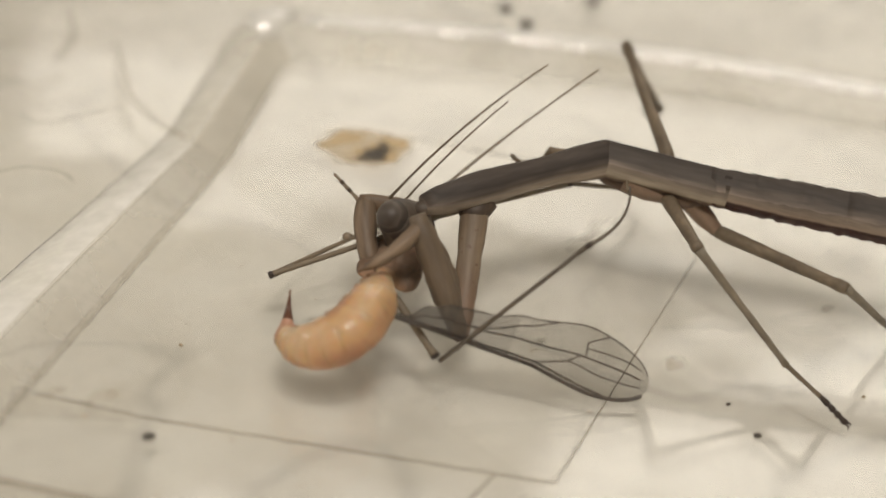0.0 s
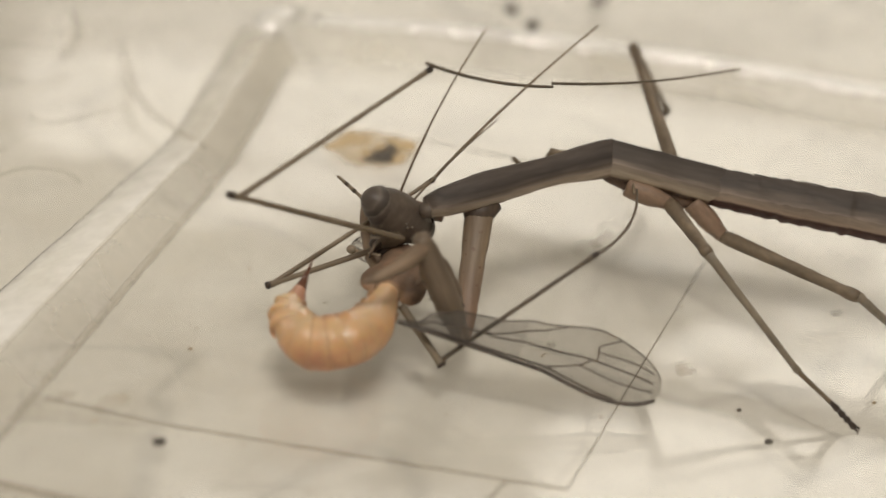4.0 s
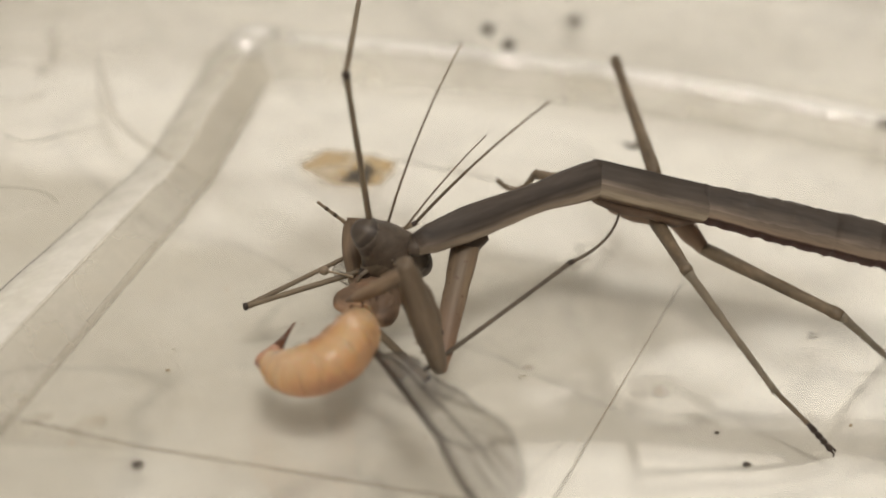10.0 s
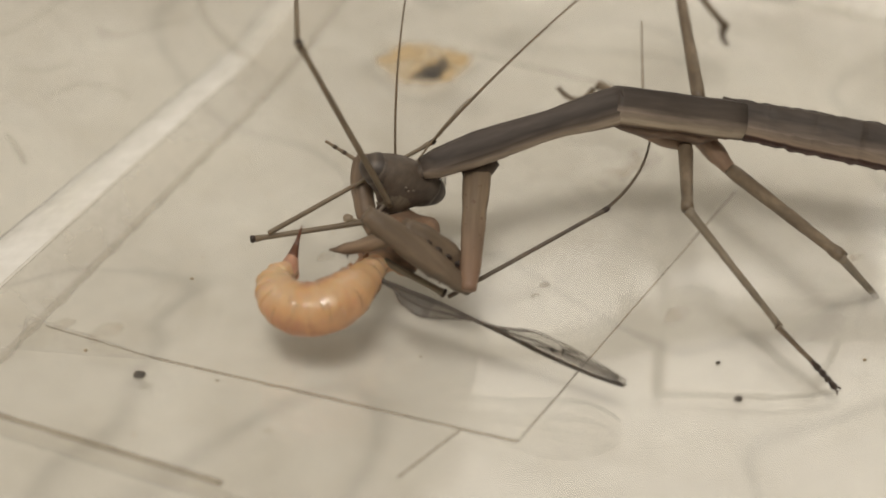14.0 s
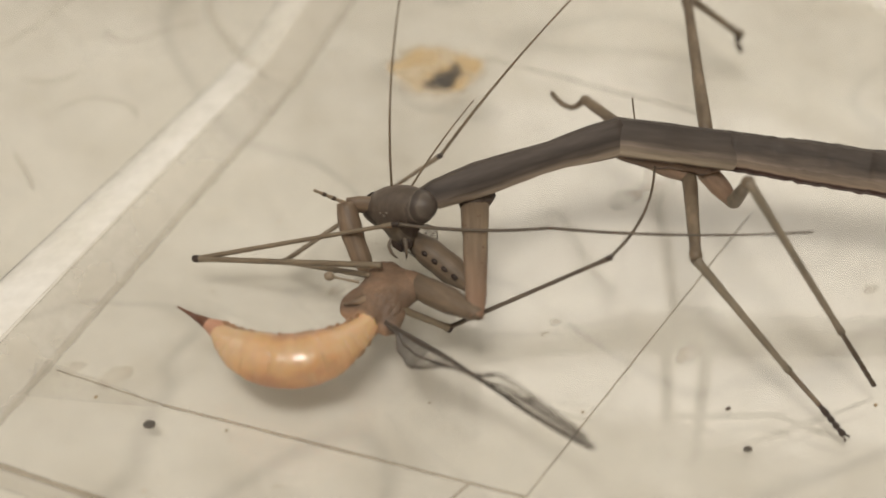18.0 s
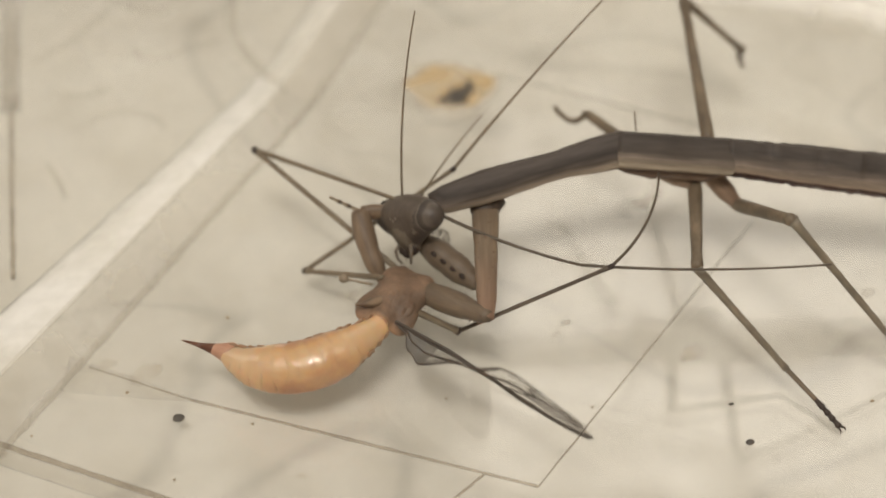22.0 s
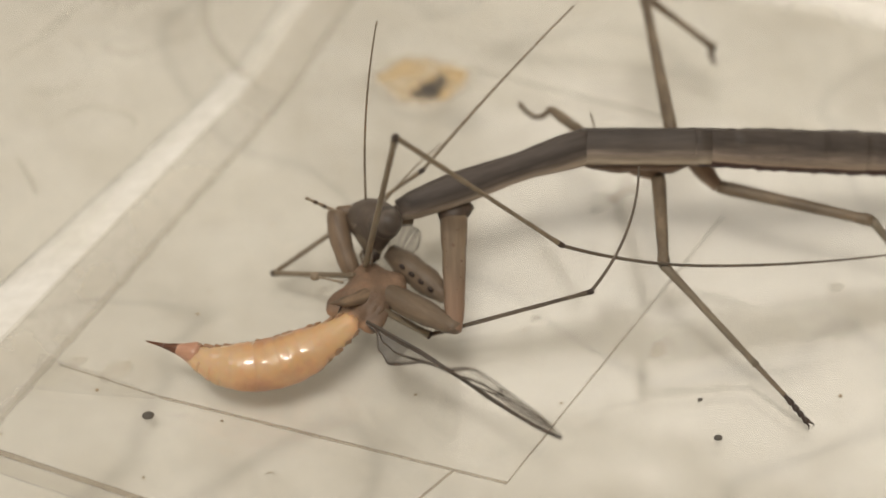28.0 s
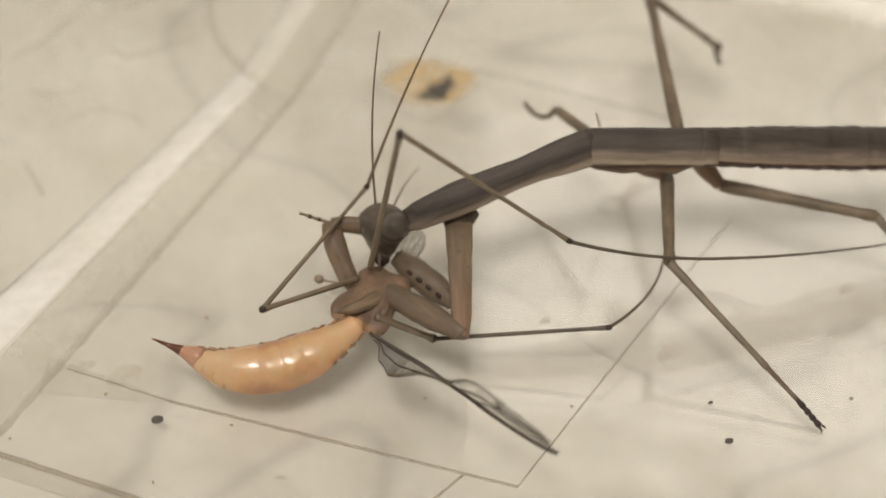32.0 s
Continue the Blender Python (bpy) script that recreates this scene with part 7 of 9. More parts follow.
    walk(hind_femur, span(MANTIS_AT, [
        (0, (21.49, -0.29, 6.40), (27.93, -10.50, 8.20)),
        (1, (21.31, -0.47, 6.40), (28.04, -10.51, 8.05)),
        (2, (21.28, -0.39, 6.40), (28.09, -10.39, 7.98)),
        (5, (21.02, -0.20, 6.40), (28.21, -9.98, 7.59)),
        (6, (21.47, 0.49, 6.40), (29.14, -8.97, 7.14)),
        (7, (21.16, 0.35, 6.40), (29.05, -8.93, 7.03)),
        (8, (21.13, 0.57, 6.40), (29.00, -8.72, 6.95)),
        (9, (21.72, 1.07, 6.40), (30.19, -7.72, 6.24)),
        (10, (21.75, 1.08, 6.40), (29.53, -8.30, 6.85)),
        (11, (21.56, 1.02, 6.40), (29.40, -8.31, 6.85)),
        (12, (21.68, 0.98, 6.40), (28.95, -8.79, 7.00)),
        (12.5, (21.62, 0.62, 6.40), (28.15, -9.63, 7.51)),
        (13, (21.20, 0.74, 6.40), (28.12, -9.27, 7.28)),
        (16, (21.23, 1.21, 6.40), (28.40, -8.65, 5.85)),
        (16.5, (20.95, 1.17, 6.40), (24.80, -9.04, 11.86)),
        (17, (20.67, 1.13, 6.40), (19.97, -6.20, 16.13)),
        (18, (20.48, 1.16, 6.40), (19.70, -6.45, 15.90)),
        (19, (20.55, 1.20, 6.40), (21.69, -7.62, 14.75)),
        (20, (20.42, 1.36, 6.40), (22.21, -7.61, 14.47)),
        (23, (20.79, 1.65, 6.40), (23.30, -7.87, 13.60)),
        (25, (20.94, 1.83, 6.40), (24.91, -7.58, 13.08)),
        (26.5, (21.27, 2.53, 6.40), (30.17, -4.83, 10.34)),
        (28, (21.60, 3.23, 6.40), (33.28, -0.30, 6.66)),
        (29, (21.13, 3.44, 6.40), (32.81, -0.08, 6.68)),
        (30, (21.12, 3.57, 6.40), (32.79, 0.02, 6.75)),
        (31, (20.82, 4.00, 6.40), (32.50, 0.50, 6.68)),
        (32, (21.10, 3.54, 6.40), (32.80, 0.12, 6.90))]))
    walk(hind_tibia, span(MANTIS_AT, [
        (0, (27.93, -10.50, 8.20), (36.90, -4.49, -0.71)),
        (1, (28.04, -10.51, 8.05), (37.03, -4.68, -0.95)),
        (2, (28.09, -10.39, 7.98), (37.01, -3.72, -0.51)),
        (5, (28.21, -9.98, 7.59), (37.56, -4.65, -1.37)),
        (6, (29.14, -8.97, 7.14), (38.39, -3.27, -1.69)),
        (7, (29.05, -8.93, 7.03), (37.98, -2.87, -1.89)),
        (8, (29.00, -8.72, 6.95), (38.45, -3.52, -1.98)),
        (9, (30.19, -7.72, 6.24), (39.56, -2.31, -2.64)),
        (10, (29.53, -8.30, 6.85), (38.94, -2.88, -1.99)),
        (11, (29.40, -8.31, 6.85), (38.63, -3.04, -2.26)),
        (12, (28.95, -8.79, 7.00), (38.01, -4.60, -2.82)),
        (12.5, (28.15, -9.63, 7.51), (35.85, -3.15, -2.22)),
        (13, (28.12, -9.27, 7.28), (34.95, -2.24, -2.72)),
        (16, (28.40, -8.65, 5.85), (34.81, -3.97, -5.69)),
        (16.5, (24.19, -7.42, 10.99), (32.57, -10.54, 0.22)),
        (17, (19.97, -6.20, 16.13), (27.55, -16.07, 9.71)),
        (18, (19.70, -6.45, 15.90), (27.53, -10.02, 4.85)),
        (19, (21.69, -7.62, 14.75), (30.21, -14.84, 6.30)),
        (20, (22.21, -7.61, 14.47), (30.97, -11.58, 4.29)),
        (23, (23.30, -7.87, 13.60), (32.49, -8.67, 3.07)),
        (25, (24.91, -7.58, 13.08), (34.03, -5.68, 2.63)),
        (28, (33.28, -0.30, 6.66), (41.73, 0.28, -4.49)),
        (29, (32.81, -0.08, 6.68), (41.39, 0.41, -4.38)),
        (30, (32.79, 0.02, 6.75), (41.08, 0.98, -4.49)),
        (31, (32.50, 0.50, 6.68), (41.23, 0.57, -4.27)),
        (32, (32.80, 0.12, 6.90), (41.36, 0.46, -4.18))]))
    walk(far_hind_femur, span(MANTIS_AT, [
        (0, (17.99, 3.63, 10.20), (17.70, 18.66, 12.44)),
        (1, (17.92, 3.86, 10.20), (17.75, 18.90, 12.37)),
        (2, (17.86, 3.94, 10.20), (17.78, 19.01, 12.16)),
        (5, (17.43, 4.28, 10.20), (17.66, 19.32, 12.44)),
        (6, (18.17, 4.81, 10.20), (18.19, 19.82, 12.55)),
        (7, (17.72, 4.63, 10.20), (17.82, 19.69, 12.30)),
        (8, (17.63, 4.73, 10.20), (17.72, 19.79, 12.29)),
        (9, (18.57, 5.65, 10.20), (18.55, 20.65, 12.63)),
        (10, (18.30, 5.45, 10.20), (18.33, 20.48, 12.46)),
        (11, (18.29, 5.25, 10.20), (18.19, 20.27, 12.57)),
        (12, (18.91, 5.23, 10.20), (18.17, 20.24, 12.49)),
        (12.5, (18.50, 5.64, 10.20), (18.15, 20.73, 11.96)),
        (13, (18.58, 4.25, 10.20), (17.70, 19.26, 12.43)),
        (16, (18.82, 4.68, 10.20), (17.66, 19.62, 12.72)),
        (17, (18.43, 4.65, 10.20), (17.57, 19.73, 11.92)),
        (18, (18.21, 4.53, 10.20), (17.47, 19.69, 11.05)),
        (19, (18.18, 4.60, 10.20), (17.06, 19.57, 12.59)),
        (20, (18.18, 4.65, 10.20), (16.93, 19.61, 12.55)),
        (23, (18.09, 4.53, 10.20), (16.62, 19.46, 12.64)),
        (25, (17.95, 4.87, 10.20), (16.41, 19.89, 11.92)),
        (28, (17.65, 5.31, 10.20), (16.01, 20.33, 11.82)),
        (29, (17.72, 5.34, 10.20), (16.09, 20.41, 11.33)),
        (30, (17.55, 5.44, 10.20), (16.17, 20.56, 11.05)),
        (31, (17.51, 5.58, 10.20), (15.78, 20.66, 11.06)),
        (32, (17.46, 5.50, 10.20), (15.83, 20.55, 11.58))]))
    walk(far_hind_tibia, span(MANTIS_AT, [
        (0, (17.70, 18.66, 12.44), (22.11, 20.02, 5.92)),
        (1, (17.75, 18.90, 12.37), (22.19, 20.27, 5.85)),
        (2, (17.78, 19.01, 12.16), (22.21, 20.33, 5.63)),
        (5, (17.66, 19.32, 12.44), (22.14, 20.61, 5.96)),
        (6, (18.19, 19.82, 12.55), (22.78, 21.08, 6.10)),
        (7, (17.82, 19.69, 12.30), (22.36, 20.98, 5.84)),
        (8, (17.72, 19.79, 12.29), (21.78, 20.18, 5.39)),
        (9, (18.55, 20.65, 12.63), (22.04, 19.89, 5.47)),
        (10, (18.33, 20.48, 12.46), (21.82, 19.70, 5.32)),
        (11, (18.19, 20.27, 12.57), (21.74, 19.72, 5.40)),
        (12, (18.17, 20.24, 12.49), (22.74, 20.43, 5.81)),
        (12.5, (18.15, 20.73, 11.96), (22.99, 20.86, 5.47)),
        (13, (17.70, 19.26, 12.43), (22.60, 20.04, 6.03)),
        (16, (17.66, 19.62, 12.72), (22.74, 20.69, 6.50)),
        (17, (17.57, 19.73, 11.92), (22.72, 21.31, 5.88)),
        (18, (17.47, 19.69, 11.05), (22.69, 22.02, 5.32)),
        (19, (17.06, 19.57, 12.59), (22.51, 20.34, 6.64)),
        (20, (16.93, 19.61, 12.55), (22.53, 20.39, 6.75)),
        (23, (16.62, 19.46, 12.64), (22.33, 20.19, 6.94)),
        (25, (16.41, 19.89, 11.92), (22.32, 20.54, 6.42)),
        (28, (16.01, 20.33, 11.82), (22.40, 19.88, 6.85)),
        (29, (16.09, 20.41, 11.33), (22.39, 20.61, 6.24)),
        (30, (16.17, 20.56, 11.05), (22.45, 21.21, 5.98)),
        (31, (15.78, 20.66, 11.06), (22.30, 20.97, 6.26)),
        (32, (15.83, 20.55, 11.58), (22.23, 20.29, 6.63))]))
    walk(far_hind_tarsus, span(MANTIS_AT, [
        (0, (22.11, 20.02, 5.91), (20.65, 20.58, 5.33)),
        (1, (22.19, 20.27, 5.85), (20.72, 20.83, 5.28)),
        (2, (22.21, 20.33, 5.63), (20.74, 20.88, 5.05)),
        (5, (22.15, 20.61, 5.94), (20.69, 21.17, 5.35)),
        (6, (22.77, 21.08, 6.11), (21.32, 21.66, 5.50)),
        (7, (22.36, 20.98, 5.84), (20.91, 21.55, 5.24)),
        (8, (21.77, 20.18, 5.40), (20.32, 20.75, 4.80)),
        (9, (22.04, 19.89, 5.47), (20.58, 20.46, 4.87)),
        (10, (21.82, 19.70, 5.31), (20.37, 20.26, 4.70)),
        (11, (21.73, 19.72, 5.42), (20.28, 20.26, 4.81)),
        (12, (22.69, 20.43, 5.89), (22.30, 19.96, 4.29)),
        (12.5, (22.93, 20.86, 5.55), (22.56, 20.37, 3.96)),
        (13, (22.54, 20.03, 6.11), (22.89, 19.48, 4.75)),
        (16, (22.68, 20.68, 6.58), (22.98, 19.99, 5.30)),
        (17, (22.66, 21.29, 5.95), (22.97, 20.59, 4.69)),
        (18, (22.63, 21.99, 5.39), (22.93, 21.31, 4.15)),
        (19, (22.44, 20.33, 6.72), (22.75, 19.63, 5.43)),
        (20, (22.46, 20.38, 6.82), (22.77, 19.68, 5.54)),
        (23, (22.26, 20.18, 7.01), (22.57, 19.49, 5.73)),
        (25, (22.25, 20.53, 6.49), (22.56, 19.84, 5.21)),
        (28, (22.32, 19.89, 6.92), (22.62, 19.19, 5.64)),
        (29, (22.31, 20.61, 6.30), (22.61, 19.90, 5.03)),
        (30, (22.37, 21.20, 6.04), (22.68, 20.50, 4.76)),
        (31, (22.22, 20.97, 6.32), (22.52, 20.27, 5.04)),
        (32, (22.15, 20.29, 6.69), (22.46, 19.59, 5.42))], True))
    walk(far_mid_femur, span(MANTIS_AT, [
        (0, (14.63, 3.41, 9.71), (9.39, 6.81, 8.93)),
        (1, (14.66, 3.45, 9.82), (9.42, 6.87, 9.03)),
        (2, (14.59, 3.67, 9.76), (9.34, 7.07, 8.96)),
        (5, (13.90, 3.94, 9.62), (8.68, 7.36, 8.76)),
        (6, (14.46, 4.09, 9.60), (9.30, 7.59, 8.70)),
        (7, (13.81, 3.80, 9.50), (8.63, 7.27, 8.63)),
        (8, (13.54, 3.90, 9.44), (8.34, 7.34, 8.56)),
        (9, (14.52, 4.86, 9.37), (9.31, 8.30, 8.50)),
        (10, (14.57, 4.16, 9.56), (9.37, 7.61, 8.67)),
        (11, (14.47, 4.28, 9.75), (9.25, 7.69, 8.84)),
        (12, (15.03, 4.41, 9.76), (9.54, 7.40, 8.95)),
        (12.5, (14.82, 4.84, 9.69), (9.20, 7.59, 8.94)),
        (13, (16.89, 8.15, 5.03), (11.50, 11.40, 5.25)),
        (16, (13.53, 5.60, 9.00), (10.14, 11.24, 7.50)),
        (17, (12.87, 5.63, 9.00), (9.42, 11.08, 7.50)),
        (18, (12.70, 5.53, 9.00), (9.40, 10.85, 7.50)),
        (19, (12.69, 5.50, 9.00), (9.20, 11.17, 7.50)),
        (20, (12.55, 5.34, 9.00), (9.06, 10.97, 7.50)),
        (23, (12.27, 5.00, 9.00), (8.81, 10.59, 7.50)),
        (25, (12.23, 5.16, 9.00), (8.78, 10.76, 7.50)),
        (28, (11.86, 4.93, 9.00), (8.34, 10.49, 7.50)),
        (29, (11.64, 5.03, 9.00), (8.14, 10.59, 7.50)),
        (30, (11.84, 5.16, 9.00), (8.39, 10.74, 7.50)),
        (31, (11.52, 5.10, 9.00), (8.02, 10.70, 7.50)),
        (32, (11.59, 5.15, 9.00), (8.11, 10.69, 7.50))]))
    walk(far_mid_tarsus, span(MANTIS_AT, [
        (0, (9.39, 6.81, 8.93), (4.81, 7.43, 7.93)),
        (1, (9.42, 6.87, 9.03), (4.77, 7.47, 7.93)),
        (2, (9.34, 7.07, 8.96), (4.64, 7.64, 7.82)),
        (5, (8.68, 7.36, 8.76), (3.90, 7.89, 7.47)),
        (6, (9.30, 7.59, 8.70), (4.50, 8.19, 7.30)),
        (7, (8.63, 7.27, 8.63), (3.79, 7.81, 7.22)),
        (8, (8.34, 7.34, 8.56), (3.44, 7.84, 7.11)),
        (9, (9.31, 8.30, 8.50), (4.34, 8.81, 7.00)),
        (10, (9.37, 7.61, 8.67), (4.75, 8.11, 7.30)),
        (11, (9.25, 7.69, 8.84), (4.99, 8.14, 7.61)),
        (12, (9.54, 7.40, 8.95), (5.64, 7.49, 8.02)),
        (12.5, (9.20, 7.59, 8.94), (5.27, 7.52, 8.05)),
        (13, (11.50, 11.40, 5.25), (8.31, 11.52, 4.84)),
        (16, (10.14, 11.24, 7.50), (7.99, 12.41, 7.00)),
        (17, (9.42, 11.08, 7.50), (7.28, 12.20, 7.00)),
        (18, (9.40, 10.85, 7.50), (7.33, 11.97, 7.00)),
        (19, (9.20, 11.17, 7.50), (7.00, 12.34, 7.00)),
        (20, (9.06, 10.97, 7.50), (6.86, 12.14, 7.00)),
        (23, (8.81, 10.59, 7.50), (6.63, 11.74, 7.00)),
        (25, (8.78, 10.76, 7.50), (6.61, 11.92, 7.00)),
        (28, (8.34, 10.49, 7.50), (6.15, 11.64, 7.00)),
        (29, (8.14, 10.59, 7.50), (5.96, 11.75, 7.00)),
        (30, (8.39, 10.74, 7.50), (6.22, 11.90, 7.00)),
        (31, (8.02, 10.70, 7.50), (5.84, 11.87, 7.00)),
        (32, (8.11, 10.69, 7.50), (5.93, 11.85, 7.00))], True))
    walk(leg1_foot, span(FLY_AT, [
        (0, (13.52, -1.10, 10.29), (16.46, 9.31, 7.50)),
        (1, (13.43, -1.24, 10.25), (16.35, 9.39, 7.50)),
        (2, (13.51, -1.24, 10.22), (16.40, 9.59, 7.50)),
        (5, (13.19, -0.74, 10.30), (16.15, 9.86, 7.50)),
        (6, (13.40, -0.96, 10.55), (17.03, 10.18, 7.50)),
        (7, (13.24, -0.99, 10.24), (16.41, 9.84, 7.50)),
        (8, (13.82, 0.49, 9.66), (16.27, 9.87, 7.50)),
        (9, (14.08, -0.13, 10.56), (17.44, 10.85, 7.50)),
        (10, (14.37, 1.53, 9.53), (17.05, 10.17, 7.50)),
        (11, (14.16, 0.91, 9.95), (16.42, 10.31, 7.50)),
        (12, (15.21, 4.52, 7.20), (15.72, 9.88, 7.50)),
        (12.5, (14.91, 4.15, 7.65), (15.25, 10.20, 7.50)),
        (13, (15.21, 4.50, 6.84), (15.33, 8.59, 7.50)),
        (14.5, (14.96, 6.56, 5.67), (14.55, 8.62, 9.24)),
        (16, (14.71, 8.62, 4.50), (13.34, 5.31, 12.76)),
        (17, (13.95, 8.52, 4.50), (12.71, 5.32, 12.82)),
        (18, (13.82, 8.45, 4.50), (12.51, 5.16, 12.77)),
        (19, (13.84, 8.46, 4.50), (12.52, 5.24, 12.80)),
        (20, (13.68, 8.25, 4.50), (12.39, 5.08, 12.82)),
        (23, (13.40, 7.93, 4.50), (12.10, 4.72, 12.81)),
        (25, (13.35, 8.12, 4.50), (12.07, 4.87, 12.79)),
        (28, (12.93, 7.82, 4.50), (11.13, 4.35, 12.61)),
        (29, (12.71, 7.93, 4.50), (10.91, 4.44, 12.60)),
        (30, (12.97, 8.09, 4.50), (11.08, 4.58, 12.57)),
        (31, (12.59, 8.03, 4.50), (10.79, 4.50, 12.58)),
        (32, (12.68, 8.02, 4.50), (10.85, 4.56, 12.60))]))
    walk(prey_thorax, span(FLY_AT, [
        (0, (-2.66, -2.56, 5.60), (-4.54, -5.73, 5.00)),
        (0.5, (-2.16, -2.07, 5.60), (-4.06, -5.27, 5.00)),
        (1, (-2.20, -2.75, 5.60), (-4.10, -5.93, 5.00)),
        (1.5, (-2.26, -2.34, 5.60), (-4.15, -5.52, 5.00)),
        (2, (-2.84, -2.35, 5.60), (-4.72, -5.52, 5.00)),
        (2.5, (-3.17, -2.57, 5.60), (-5.04, -5.74, 5.00)),
        (4.5, (-3.23, -3.95, 5.60), (-5.09, -7.00, 5.00)),
        (5, (-3.92, -4.17, 5.60), (-5.76, -7.20, 5.00)),
        (5.5, (-3.96, -4.53, 5.60), (-5.81, -7.56, 5.00)),
        (6, (-3.89, -4.45, 5.60), (-5.77, -7.48, 5.00)),
        (6.5, (-3.94, -4.23, 5.60), (-5.82, -7.28, 5.00)),
        (7, (-2.49, -3.54, 5.60), (-4.39, -6.63, 5.00)),
        (7.5, (-3.27, -3.77, 5.60), (-5.15, -6.83, 5.00)),
        (8, (-3.88, -4.95, 5.60), (-5.73, -7.95, 5.00)),
        (8.5, (-3.75, -5.17, 5.60), (-5.59, -8.15, 5.00)),
        (9, (-4.10, -5.22, 5.60), (-5.94, -8.21, 5.00)),
        (9.5, (-4.02, -4.58, 5.60), (-5.87, -7.60, 5.00)),
        (10, (-3.64, -3.64, 5.60), (-5.50, -6.70, 5.00)),
        (10.5, (-3.98, -3.43, 5.60), (-5.84, -6.49, 5.00)),
        (11, (-3.59, -4.21, 5.60), (-5.40, -7.23, 5.00)),
        (11.5, (-3.33, -2.56, 5.60), (-5.09, -5.60, 5.00)),
        (12, (-3.78, -4.95, 5.60), (-5.28, -7.83, 5.00)),
        (12.5, (-3.60, -5.55, 5.60), (-5.00, -8.49, 5.00)),
        (13, (-3.91, -6.62, 5.60), (-5.37, -9.70, 5.00)),
        (13.5, (-3.48, -6.61, 5.60), (-4.90, -9.50, 5.00)),
        (15.5, (-1.46, -8.75, 5.60), (-2.90, -11.46, 5.00)),
        (16, (-3.27, -8.44, 5.60), (-4.71, -11.10, 5.00)),
        (16.5, (-2.50, -8.19, 5.60), (-3.92, -10.80, 5.00)),
        (17, (-4.05, -8.32, 5.60), (-5.45, -10.92, 5.00)),
        (18, (-4.63, -8.37, 5.60), (-6.00, -10.86, 5.00)),
        (19, (-4.97, -8.53, 5.60), (-6.41, -11.24, 5.00)),
        (20, (-4.92, -8.12, 5.60), (-6.37, -10.83, 5.00)),
        (23, (-5.02, -8.74, 5.60), (-6.44, -11.40, 5.00)),
        (25, (-4.98, -8.51, 5.60), (-6.41, -11.16, 5.00)),
        (28, (-4.87, -8.66, 5.60), (-6.30, -11.32, 5.00)),
        (29, (-5.14, -8.67, 5.60), (-6.56, -11.31, 5.00)),
        (30, (-5.00, -8.59, 5.60), (-6.43, -11.24, 5.00)),
        (31, (-5.26, -8.74, 5.60), (-6.69, -11.38, 5.00)),
        (32, (-5.24, -8.65, 5.60), (-6.67, -11.28, 5.00))], True))
